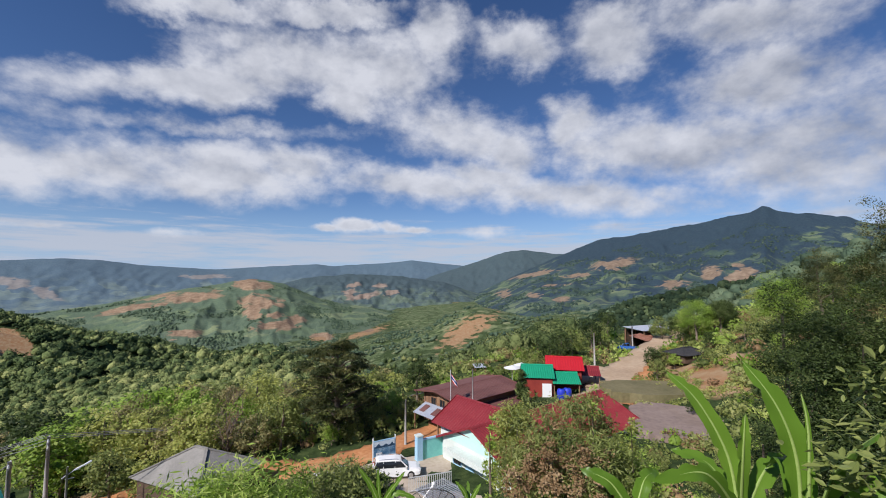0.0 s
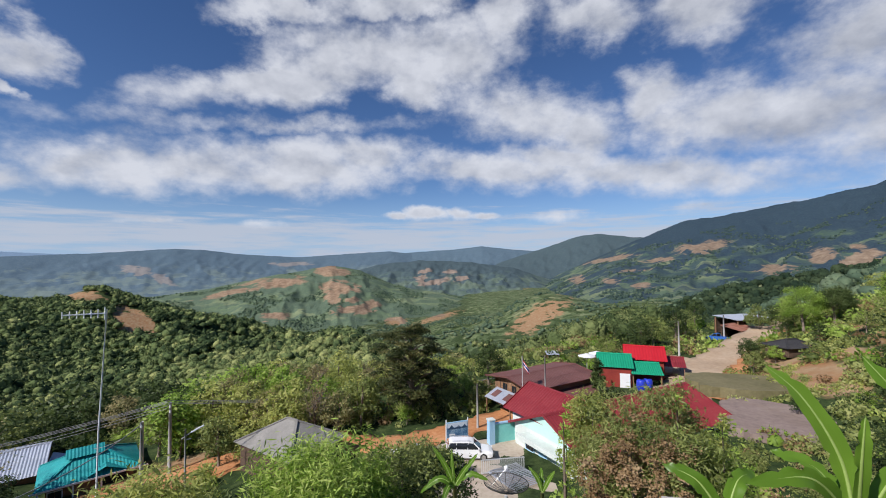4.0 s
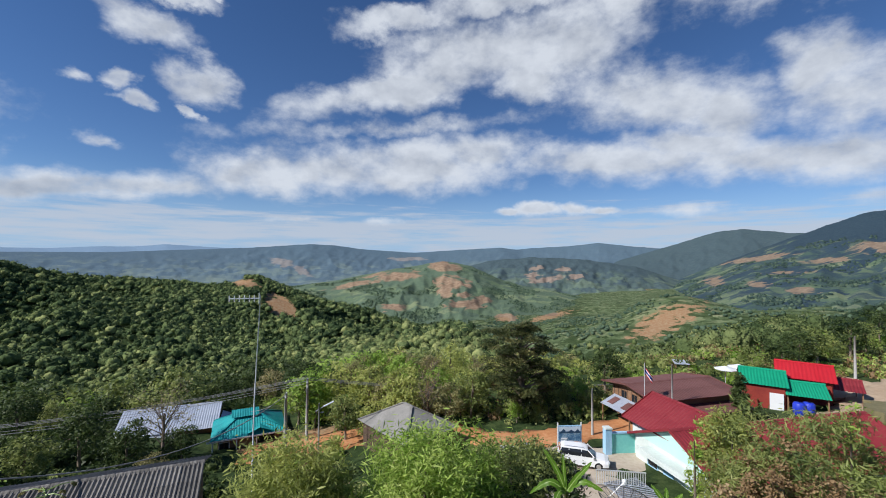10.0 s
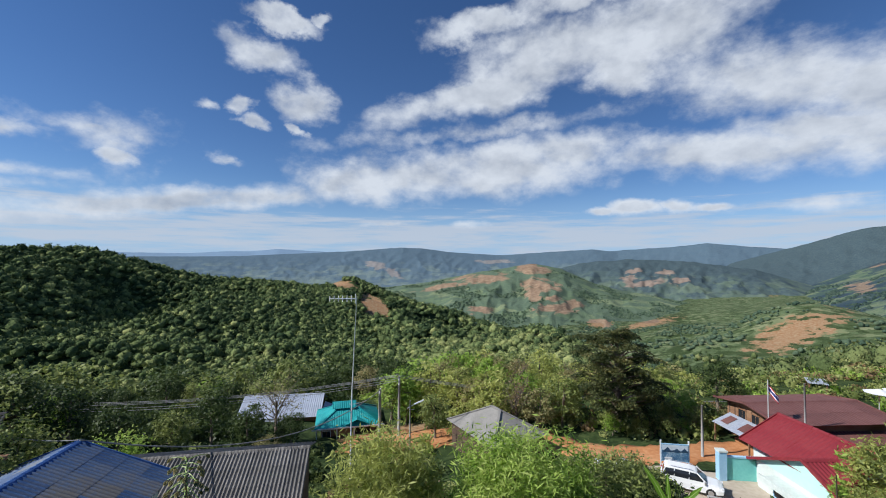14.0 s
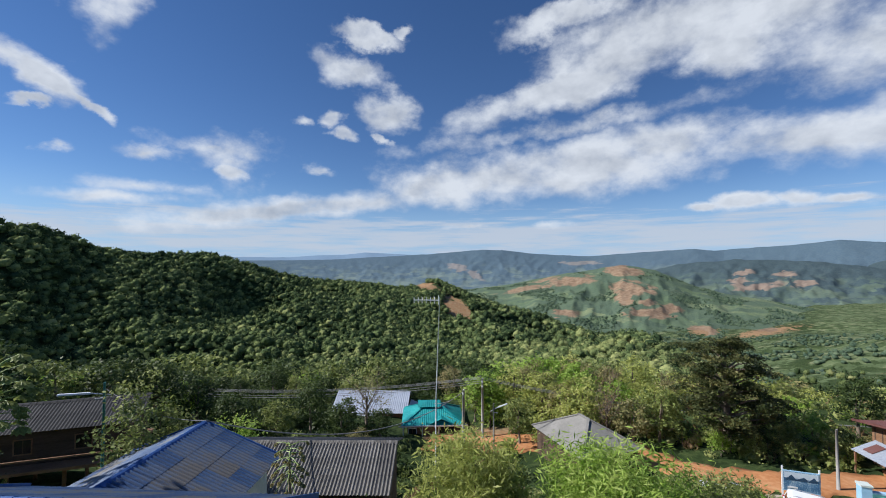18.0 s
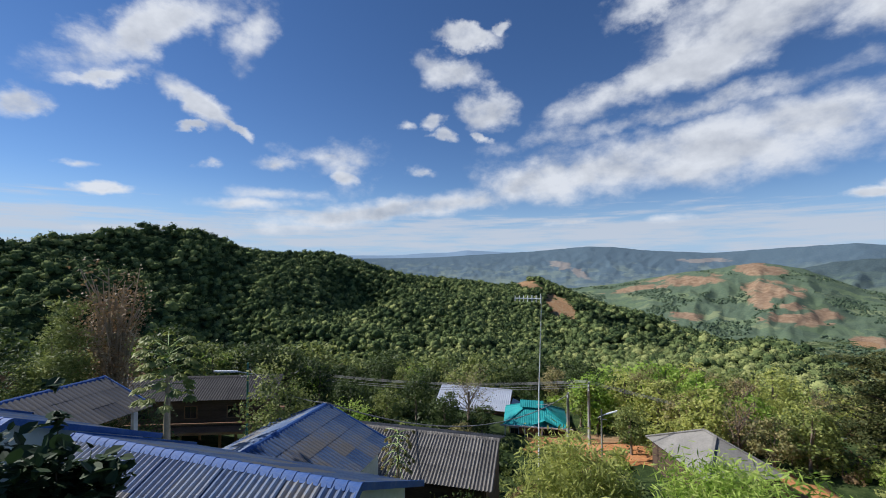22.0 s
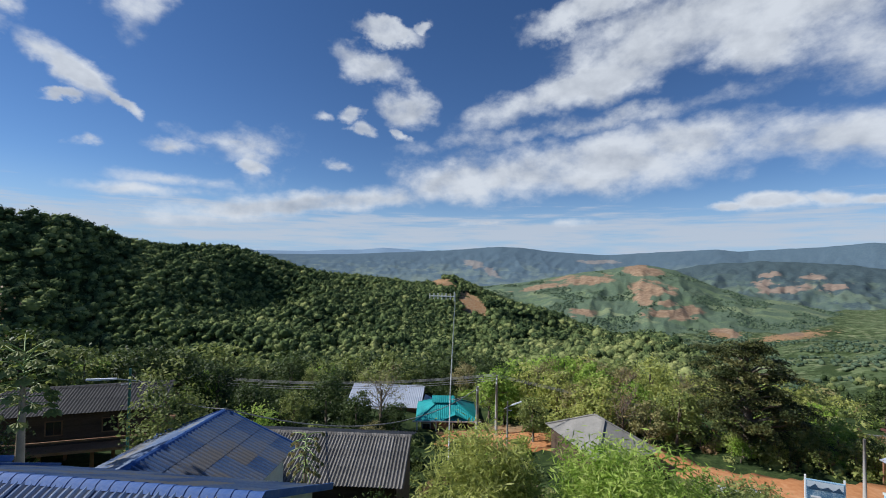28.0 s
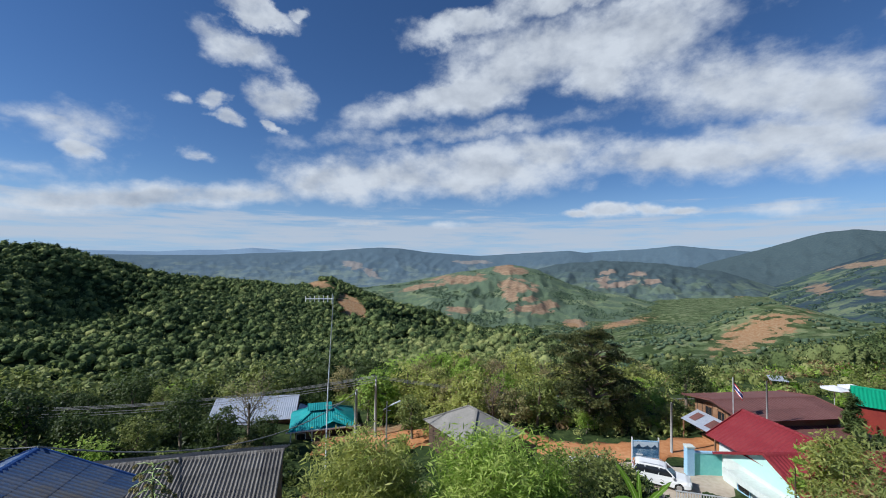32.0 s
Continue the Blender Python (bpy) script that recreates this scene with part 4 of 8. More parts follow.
def bare_tree(name, height, spread, label, seed, n=26, bark=None, leaf_kind=None, leaf_n=300, leaf_size=0.13):
    """A thin, almost leafless tree of forking twigs."""
    rng = np.random.default_rng(seed)
    t = new(name)
    tagged(t, label, "tree")
    sh, tw = Shape(), Shape()
    sh.tube([(0, 0, -0.3), (0.1, 0, height * 0.3), (0.05, 0.1, height * 0.6)], [height * 0.022, height * 0.017, height * 0.009], 6)
    ends = []
    for _ in range(n):
        z0 = height * rng.uniform(0.15, 0.6)
        a = rng.uniform(0, 6.28)
        out = spread * rng.uniform(0.4, 1.0)
        e = Vector((math.cos(a) * out, math.sin(a) * out, min(height, z0 + height * rng.uniform(0.2, 0.5))))
        b = Vector((0.05, 0.05, z0))
        m = b.lerp(e, 0.5) + Vector(rng.normal(size=3) * spread * 0.1)
        tw.tube([b, m, e], [height * 0.007, height * 0.004, height * 0.0015], 4)
        for _ in range(4):
            q = b.lerp(e, rng.uniform(0.4, 0.95))
            g = q + Vector(rng.normal(size=3) * spread * 0.28) + Vector((0, 0, spread * 0.2))
            tw.tube([q, g], [height * 0.003, height * 0.001], 3)
            ends.append(g)
    part("trunk", sh, bark or BARK, t, shade=True)
    part("twig_crown", tw, bark or BARK, t)
    if leaf_kind:
        c = np.array([tuple(ends[i]) for i in rng.integers(0, len(ends), leaf_n)]) + rng.normal(size=(leaf_n, 3)) * 0.25
        cr = new("crown", quads_mesh("crown", leaves(rng, c, leaf_size), LEAF[leaf_kind]))
        cr.parent = t
    return t


def put(template, x, y, rz=0.0, scale=1.0, z=None, label=""):
    """A copy of a template standing on the ground."""
    z = ground_at(x, y) if z is None else z
    keep = template.scale.copy()
    template.scale = (scale, scale, scale)
    ob = copy_thing(template, pose(x, y, z, 0, 0, rz))
    template.scale = keep
    if label:
        tagged(ob, label)
    return ob


def polar(az, r):
    return -r * math.sin(radians(az)), r * math.cos(radians(az))


def crown_core(rings):
    """Points and triangles of a rounded crown, open below."""
    bm = bmesh.new()
    bmesh.ops.create_icosphere(bm, subdivisions=rings, radius=1.0)
    bmesh.ops.delete(bm, geom=[f for f in bm.faces if f.calc_center_median().z < -0.5], context="FACES")
    bm.verts.index_update()
    v = np.array([tuple(p.co) for p in bm.verts])
    f = np.array([[p.index for p in q.verts] for q in bm.faces])
    bm.free()
    return v, f


def woodland(name, label, spots, sizes, seed, per=40, leaf=0.25, kind="wood", tall=1.0, rings=2, core_size=1.0):
    """Far woods: one mesh of many lobed crowns with ragged sprays of leaves standing out of them. leaf: a spray's size against its crown's."""
    rng = np.random.default_rng(seed)
    n = len(spots)
    cv, cf = crown_core(rings)
    sprays = rng.normal(size=(n, per, 3))
    sprays /= np.linalg.norm(sprays, axis=2)[:, :, None]
    sprays[:, :, 2] = np.abs(sprays[:, :, 2]) * 1.1 - 0.25
    sprays /= np.linalg.norm(sprays, axis=2)[:, :, None]
    a = rng.uniform(0, 6.2832, n)
    turn = np.stack([np.stack([np.cos(a), -np.sin(a)], 1), np.stack([np.sin(a), np.cos(a)], 1)], 1)
    core = np.concatenate([np.einsum("nij,vj->nvi", turn, cv[:, :2]), np.broadcast_to(cv[None, :, 2:], (n, len(cv), 1))], 2)
    d = np.concatenate([core, sprays], 1)
    lobe = rng.normal(size=(n, 9, 3))
    lobe[:, :, 2] = np.abs(lobe[:, :, 2])
    lobe /= np.linalg.norm(lobe, axis=2)[:, :, None]
    near = np.einsum("npk,nlk->npl", d, lobe)
    rad = (0.60 + 0.44 * np.clip(near.max(2), 0, 1) ** 4)[:, :, None] * rng.uniform(0.90, 1.08, (n, d.shape[1], 1))
    stretch = np.concatenate([rng.uniform(0.85, 1.2, (n, 1, 2)), rng.uniform(0.75, 1.25, (n, 1, 1)) * tall], 2)
    rad[:, :len(cv)] *= core_size
    pts = spots[:, None, :] + d * rad * stretch * sizes[:, None, None]
    m = len(cv)
    root = pts[:, m:].reshape(-1, 3)
    big = np.repeat(sizes, per)[:, None] * leaf * rng.uniform(0.6, 1.3, (n * per, 1))
    along, side = rng.normal(size=(n * per, 3)) * 0.6 + sprays.reshape(-1, 3) * 0.7, rng.normal(size=(n * per, 3))
    along /= np.linalg.norm(along, axis=1)[:, None]
    side = np.cross(along, side)
    side /= np.linalg.norm(side, axis=1)[:, None] + 1e-9
    tri = np.stack([root - side * big * 0.45, root + side * big * 0.45, root + along * big], 1).reshape(-1, 3)
    verts = np.concatenate([pts[:, :m].reshape(-1, 3), tri])
    faces = np.concatenate([(cf[None] + (np.arange(n) * m)[:, None, None]).reshape(-1, 3), np.arange(len(tri)).reshape(-1, 3) + n * m])
    ob = new(name, tris_mesh(name, verts, faces, LEAF[kind], len(cf) * n))
    tint = rng.normal(size=n) * 0.19 + 0.16 * wave(spots[:, 0], spots[:, 1], 70, 1.4, 3)
    attribute(ob, "tint", np.concatenate([np.repeat(tint, m), np.repeat(tint, per * 3)]))
    return tagged(ob, label, "woods", kind="stuff")


def planted(rng, az0, az1, r0, r1, gap):
    """Places on a loose grid over a stretch of ground: azimuths, distances, points."""
    g = np.arange(-r1, r1, gap)
    x, y = [v.ravel() for v in np.meshgrid(g, g)]
    x, y = x + rng.uniform(-0.7, 0.7, len(x)) * gap, y + rng.uniform(-0.7, 0.7, len(x)) * gap
    az, r = np.degrees(np.arctan2(-x, y)), np.hypot(x, y)
    ok = (az > az0) & (az < az1) & (r >= r0) & (r < r1)
    az, r = az[ok], r[ok]
    return az, r, np.stack([x[ok], y[ok], ground_z(az, r)], 1)


def scatter(rng, n, az0, az1, r0, r1, power=1.0):
    """Places spread over a stretch of ground."""
    az = rng.uniform(az0, az1, n)
    r = np.sqrt(rng.uniform(r0 ** 2, r1 ** 2, n)) if power == 1.0 else r0 + (r1 - r0) * rng.random(n) ** power
    z = ground_z(az, r)
    return az, r, np.stack([-r * np.sin(np.radians(az)), r * np.cos(np.radians(az)), z], 1)


def build_woods():
    rng = np.random.default_rng(11)
    for r0, r1, gap, rings, leaf, name, label in (
            (80, 170, 5.6, 2, 0.15, "hill_foot_woods", "dense green broadleaf forest at the foot of the hill"),
            (170, 380, 4.3, 2, 0.18, "lower_hill_woods", "dense green broadleaf forest on the lower slope"),
            (380, 1120, 6.4, 2, 0.32, "hill_woods", "dense green broadleaf forest covering the hill")):
        az, r, p = planted(rng, 14, 121, r0, r1, gap)
        el = np.degrees(np.arctan2(p[:, 2], r))
        keep = (r < curve(az, WOOD_R) * 1.03) & (blobs(az, el, YARD_SOIL) < 0.02)
        p = p[keep]
        size = gap * rng.uniform(0.50, 0.92, len(p)) * np.where(rng.random(len(p)) < 0.12, 1.25, 1.0)
        p[:, 2] += size * rng.uniform(0.25, 0.85, len(p))
        woodland(name, label, p, size, 12 + int(gap * 10), 110 if r1 < 200 else 84 if r1 < 400 else 34, leaf, rings=rings, core_size=0.84)
    # woods on the slope that falls into the valley, thinning out towards the fields
    for r0, r1, gap, rings, leaf, name, label in (
            (80, 200, 4.2, 2, 0.19, "valley_thicket", "green thickets below the village"),
            (200, 520, 5.6, 2, 0.26, "valley_woods", "green woods and thickets on the valley slope")):
        az, r, p = planted(rng, -18, 14.5, r0, r1, gap)
        el = np.degrees(np.arctan2(p[:, 2], r))
        keep = (blobs(az, el, YARD_SOIL) < 0.02) & (rng.random(len(az)) < np.interp(r + 60 * wave(p[:, 0], p[:, 1], 110, 9.0, 3), [84, 240, 420, 520], [1, 0.9, 0.3, 0.12]))
        p = p[keep]
        size = gap * rng.uniform(0.45, 0.72, len(p))
        p[:, 2] += size * 0.5
        woodland(name, label, p, size, 17 + int(gap * 10), 190 if r1 < 300 else 50, leaf * 0.8, "light_wood", 1.25, rings, 0.78)
    az, r, p = planted(rng, -56, -15, 200, 500, 6.0)
    size = rng.uniform(2.8, 4.4, len(p))
    p[:, 2] += size * 0.4
    woodland("shoulder_woods", "forest on the shoulder of the hill, leaves darkened as by cloud shade", p, size, 14, 20, 0.28, "dark_wood")
    az, r, p = planted(rng, -56, -27, 96, 205, 4.6)
    keep = (rng.random(len(az)) < 0.6) & (blobs(az, np.degrees(np.arctan2(p[:, 2], r)), YARD_SOIL) < -0.1)
    p = p[keep]
    size = rng.uniform(1.4, 2.9, len(p))
    p[:, 2] += size * 0.4
    woodland("bank_woods", "scrubby green woods on the upper bank", p, size, 19, 110, 0.15, "hazed_wood")
    # single trees and hedges between the far fields
    az, r, p = scatter(rng, 6500, -24, 34, 420, 1250)
    keep = (wave(p[:, 0], p[:, 1], 130, 4.0, 3) > 0.0) & (blobs(az, np.degrees(np.arctan2(p[:, 2], r)), YARD_SOIL + VALLEY_SOIL) < -0.2)
    p = p[keep]
    size = rng.uniform(1.4, 3.4, len(p))
    p[:, 2] += size * 0.5
    woodland("field_trees", "scattered trees and hedges between the fields", p, size, 15, 16, 0.3, "hazed_wood")


build_woods()


def far_trees(hill, name, label, n, sizes, lump, seed, low=0.0, high=1.0, kind="light_wood"):
    """Clumps and single trees on a far slope, thick in the hollows and absent from the bare plots."""
    rng = np.random.default_rng(seed)
    m = len(hill.data.vertices)
    co = np.empty(m * 3, np.float32)
    hill.data.vertices.foreach_get("co", co)
    co = co.reshape(-1, 3).astype(float)
    soil = np.empty(m, np.float32)
    hill.data.attributes["soil"].data.foreach_get("value", soil)
    top = np.tile(np.concatenate([np.linspace(0, 1, 56), np.full(8, 2.0)]), m // 64)
    pool = np.flatnonzero((soil < -0.12) & (top >= low) & (top <= high) & (wave(co[:, 0], co[:, 1], lump, seed * 0.7, 3) > 0.12))
    pick = rng.choice(pool, n)
    step = rng.random((n, 1))
    p = co[pick] * (1 - step) + co[np.minimum(pick + 1, m - 1)] * step
    side = co[np.minimum(pick + 64, m - 1)] - co[pick]
    p = p + side * rng.uniform(-0.5, 0.5, (n, 1))
    size = rng.uniform(*sizes, n)
    p[:, 2] += size * 0.3
    return woodland(name, label, p, size, seed, 10, 0.34, kind, 1.0, 1)


far_trees(FIELD_HILL, "hill_trees", "trees and hedges between the fields of the hill", 7500, (2.0, 4.6), 260, 61, 0.1, 0.98, "hazed_wood")
far_trees(RANGE_RIGHT, "mountain_trees", "trees and thickets on the lower slopes of the mountain", 7000, (2.6, 6.0), 330, 62, 0.02, 0.8, "hazed_blue_wood")


def build_belt():
    """The belt of trees behind and between the houses."""
    kinds = [
        tree("broadleaf_tree", "mid", 9.0, 3.4, 0.20, "green broadleaf tree with a rounded uneven crown", 21, 64, 34, 0.28),
        tree("broadleaf_tree", "deep", 10.5, 3.6, 0.24, "dark green broadleaf tree in the tree belt", 22, 66, 34, 0.29),
        tree("broadleaf_tree", "bright", 7.5, 3.0, 0.16, "bright green young broadleaf tree", 23, 56, 34, 0.26),
        tree("broadleaf_tree", "yellow", 7.0, 2.8, 0.16, "yellow-green tree with thin foliage", 24, 50, 32, 0.24),
        tree("slender_tree", "mid", 11.5, 2.0, 0.15, "tall slender tree with a narrow crown", 25, 50, 44, 0.22, crown_low=0.25),
        tree("thicket_tree", "rust", 7.0, 2.8, 0.14, "brownish dry-season tree with sparse leaves", 26, 46, 40, 0.20),
        bare_tree("bare_tree", 8.0, 2.4, "grey leafless tree of thin twigs", 27, 26, leaf_kind="dry", leaf_n=420),
    ]
    tall = [9.0, 10.5, 7.5, 7.0, 11.5, 7.0, 8.0]
    rng = np.random.default_rng(31)
    for lane in range(5):
        az = -19.0
        while az < 121:
            base = np.interp(az, [-20, -8, 4, 20, 40, 55, 66, 80, 121], [100, 74, 50, 44, 46, 60, 60, 50, 52])
            r = base * (1 + 0.16 * lane) + rng.uniform(-3, 4)
            x, y = polar(az, r)
            # beyond 41 degrees mostly dark-leaved kinds, put there in place of shade
            pick = rng.choice(7, p=[0.30, 0.10, 0.14, 0.20, 0.08, 0.10, 0.08]) if 4 < az < 41 else rng.choice(7, p=[0.34, 0.20, 0.28, 0.08, 0.06, 0.02, 0.02]) if az < 10 else rng.choice(7, p=[0.22, 0.62, 0.08, 0.01, 0.04, 0.02, 0.01])
            crest = np.interp(az, [-20, -8, 4, 20, 40, 60, 75, 85, 100, 121], [-7.4, -10.3, -12.0, -12.2, -12.3, -12.6, -12.2, -10.5, -8.6, -7])
            crest += rng.normal() * 0.8 - 0.5 - 0.35 * (4 - lane)
            grow = (r * math.tan(radians(crest)) - ground_at(x, y)) / tall[pick]
            if not (lane == 0 and (44 < az < 66)) and grow > 0.3 and not (abs(az - 14.4) < 6.5 and r < 50):
                put(kinds[pick], x, y, rng.uniform(0, 360), min(grow, 1.6))
            az += rng.uniform(2.3, 4.2) * (50 / base) ** 0.5
    for k in kinds:
        k.location = polar(-100, 60)[0], polar(-100, 60)[1], ground_at(*polar(-100, 60))
    return kinds


BELT = build_belt()

# ---- buildings ----
RED_TIN = surface("red_roof_metal", [(0.17, 0.018, 0.024), (0.22, 0.026, 0.033), (0.27, 0.048, 0.05)], 0.7, 0.45, 0.15, stains=(0.9, 0.35, (0.14, 0.03, 0.03)), per_piece=0.12)
SCARLET_TIN = surface("scarlet_roof_metal", [(0.42, 0.014, 0.022), (0.50, 0.024, 0.032)], 0.6, 0.4, 0.1, per_piece=0.1)
BROWN_TIN = surface("brown_roof_tile", [(0.10, 0.045, 0.040), (0.15, 0.065, 0.058), (0.19, 0.09, 0.08)], 0.8, 0.6, 0.2, stains=(1.1, 0.3, (0.08, 0.05, 0.045)), per_piece=0.12)
GREEN_TIN = surface("green_roof_metal", [(0.010, 0.24, 0.13), (0.020, 0.31, 0.17)], 0.6, 0.4, 0.1, per_piece=0.1)
TEAL_TILE = surface("teal_roof_tile", [(0.010, 0.22, 0.24), (0.018, 0.30, 0.31), (0.04, 0.36, 0.36)], 0.9, 0.5, 0.2, stains=(1.2, 0.25, (0.05, 0.18, 0.19)), per_piece=0.12)
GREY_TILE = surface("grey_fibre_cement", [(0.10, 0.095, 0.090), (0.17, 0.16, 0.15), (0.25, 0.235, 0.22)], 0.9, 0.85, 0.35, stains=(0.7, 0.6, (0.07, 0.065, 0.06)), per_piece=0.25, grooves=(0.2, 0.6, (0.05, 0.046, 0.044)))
PALE_TILE = surface("pale_grey_fibre_cement", [(0.19, 0.18, 0.165), (0.25, 0.24, 0.22), (0.30, 0.285, 0.265)], 0.9, 0.85, 0.3, stains=(0.7, 0.4, (0.17, 0.165, 0.155)))
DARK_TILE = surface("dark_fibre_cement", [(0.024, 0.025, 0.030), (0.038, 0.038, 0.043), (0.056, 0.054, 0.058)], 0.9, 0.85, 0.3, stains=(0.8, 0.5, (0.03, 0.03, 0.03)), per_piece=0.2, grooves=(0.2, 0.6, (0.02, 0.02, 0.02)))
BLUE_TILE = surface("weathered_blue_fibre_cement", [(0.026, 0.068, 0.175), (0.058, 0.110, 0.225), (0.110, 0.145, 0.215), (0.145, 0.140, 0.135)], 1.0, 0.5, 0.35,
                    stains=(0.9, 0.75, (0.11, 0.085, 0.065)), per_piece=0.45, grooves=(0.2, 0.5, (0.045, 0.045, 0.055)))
BLUE_TRIM = surface("blue_paint", [(0.016, 0.060, 0.22), (0.030, 0.095, 0.30), (0.065, 0.135, 0.32)], 2.0, 0.7, 0.2, stains=(2.0, 0.5, (0.10, 0.14, 0.24)))
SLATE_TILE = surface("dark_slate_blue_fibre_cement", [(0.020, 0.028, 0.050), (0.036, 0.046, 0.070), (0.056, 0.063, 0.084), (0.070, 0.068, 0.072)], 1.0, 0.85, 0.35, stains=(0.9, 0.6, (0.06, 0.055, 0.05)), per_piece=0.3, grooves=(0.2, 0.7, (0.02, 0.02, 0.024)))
GALV = surface("galvanised_sheet", [(0.36, 0.40, 0.48), (0.46, 0.50, 0.58), (0.56, 0.60, 0.67)], 0.6, 0.38, 0.15, metal=0.35, stains=(0.6, 0.35, (0.26, 0.23, 0.22)), per_piece=0.15)
RUST_TIN = surface("rusty_sheet", [(0.16, 0.065, 0.04), (0.25, 0.11, 0.075), (0.30, 0.17, 0.13)], 1.2, 0.8, 0.2, per_piece=0.3)
WHITE_WALL = surface("white_plaster", [(0.52, 0.58, 0.55), (0.60, 0.66, 0.63), (0.66, 0.70, 0.68)], 0.5, 0.85, 0.1, stains=(0.8, 0.3, (0.48, 0.48, 0.44)))
MINT_WALL = surface("mint_painted_plaster", [(0.45, 0.68, 0.62), (0.52, 0.75, 0.69)], 0.5, 0.8, 0.1, stains=(0.9, 0.2, (0.45, 0.55, 0.50)))
TEAL_PAINT = surface("teal_painted_plaster", [(0.16, 0.52, 0.50), (0.24, 0.62, 0.58)], 0.7, 0.75, 0.1)
PALE_BLUE = surface("pale_blue_paint", [(0.30, 0.52, 0.72), (0.40, 0.62, 0.80)], 0.8, 0.7, 0.1)
DARK_WOOD = surface("dark_wood", [(0.055, 0.035, 0.025), (0.10, 0.065, 0.045), (0.15, 0.10, 0.07)], 1.2, 0.85, 0.4, stretch=(0.4, 1, 3))
BROWN_WOOD = surface("brown_wood", [(0.17, 0.085, 0.045), (0.25, 0.14, 0.08), (0.32, 0.20, 0.12)], 1.2, 0.75, 0.3, stretch=(0.5, 1, 3))
RED_WOOD = surface("red_painted_boards", [(0.20, 0.025, 0.020), (0.28, 0.045, 0.03)], 1.1, 0.7, 0.3)
CONCRETE = surface("concrete", [(0.33, 0.32, 0.30), (0.43, 0.41, 0.38), (0.50, 0.48, 0.45)], 0.6, 0.9, 0.3, stains=(0.7, 0.4, (0.25, 0.23, 0.20)))
POLE_GREY = surface("concrete_pole", [(0.30, 0.29, 0.28), (0.42, 0.41, 0.39)], 1.5, 0.9, 0.2)
STEEL = surface("painted_steel", [(0.55, 0.56, 0.57), (0.66, 0.67, 0.68)], 2.0, 0.4, 0.05, metal=0.3)
# near-black for the shade in a doorway and for a bumper
BLACK = surface("shade_and_bumper_black", [(0.012, 0.011, 0.010), (0.022, 0.020, 0.018)], 1.0, 0.8)
GLASS = surface("window_glass", [(0.015, 0.018, 0.022), (0.03, 0.034, 0.04)], 1.0, 0.08)
WHITE_PAINT = surface("white_paint", [(0.74, 0.75, 0.76), (0.80, 0.81, 0.82)], 1.0, 0.35)


def sheet_mesh(name, w, l, material, pitch, amp, thick=0.015):
    sh = Shape().sheet((0, 0, 0), (1, 0, 0), (0, 1, 0), w, lambda s: (0, l), pitch, amp, thick)
    return sh.mesh(name, material)


def roof_side(t, x0, length, ridge_z, half, slope, side, material, pitch, amp, sheet_w, sheet_l, y0=0.0):
    """One slope of a roof laid with overlapping sheets; side is +1 or -1 in y."""
    slope_len = half / math.cos(slope)
    cols, rows = max(1, round(length / sheet_w)), max(1, round(slope_len / sheet_l))
    w, l = length / cols, slope_len / rows
    me = sheet_mesh("roof_sheet", w * 1.015, l + 0.07, material, w / max(1, round(w / pitch)), amp)
    rng = random.Random(int(length * 100 + half * 10))
    for i in range(cols):
        for j in range(rows):
            ob = new("roof_sheet", me)
            ob.parent = t
            d = j * l
            lift = 0.012 * (rows - j) + rng.uniform(-0.003, 0.006)
            tilt = -slope - rng.uniform(0.0, 0.005)
            base = Matrix.Translation((x0 + i * w, y0 + side * d * math.cos(slope), ridge_z - d * math.sin(slope) + lift + 0.02 * (i % 2) * 0.3))
            if side > 0:
                ob.matrix_basis = base @ Matrix.Rotation(tilt, 4, "X")
            else:
                ob.matrix_basis = base @ Matrix.Translation((w, 0, 0)) @ Matrix.Rotation(math.pi, 4, "Z") @ Matrix.Rotation(tilt, 4, "X")


def ridge_caps(t, x0, length, z, material, step=0.36, w=0.19):
    n = max(1, round(length / step))
    sh = Shape()
    s = length / n * 1.04
    sh.add([(0, -w, -0.095), (0, -w * 0.5, -0.01), (0, 0, 0.03), (0, w * 0.5, -0.01), (0, w, -0.095),
            (s, -w * 1.06, -0.085), (s, -w * 0.53, 0.005), (s, 0, 0.045), (s, w * 0.53, 0.005), (s, w * 1.06, -0.085)],
           [(0, 1, 6, 5), (1, 2, 7, 6), (2, 3, 8, 7), (3, 4, 9, 8), (4, 3, 2, 1, 0), (5, 6, 7, 8, 9)])
    me = sh.mesh("ridge_cap", material)
    for i in range(n):
        ob = new("ridge_cap", me)
        ob.parent = t
        ob.matrix_basis = Matrix.Translation((x0 + i * length / n, 0, z + 0.05))


def verges(t, x0, x1, ridge_z, half, slope, material, depth=0.18, thick=0.05, ends=(True, True), sides=(1, -1)):
    """Barge boards along the sloping edges of the gables."""
    for x, on in ((x0, ends[0]), (x1, ends[1])):
        if not on:
            continue
        for s in sides:
            part("barge_board", Shape().beam((x, 0, ridge_z + 0.02), (x, s * half, ridge_z + 0.02 - half * math.tan(slope)), thick, depth), material, t)


def box_walls(t, x0, x1, y0, y1, z0, z1, material, thick=0.15):
    for a, b in (((x0, y0), (x1, y0)), ((x0, y1), (x1, y1))):
        part("wall", Shape().box(((a[0] + b[0]) / 2, a[1], (z0 + z1) / 2), (x1 - x0, thick, z1 - z0)), material, t)
    for x in (x0, x1):
        part("wall", Shape().box((x, (y0 + y1) / 2, (z0 + z1) / 2), (thick, y1 - y0 - thick, z1 - z0)), material, t)


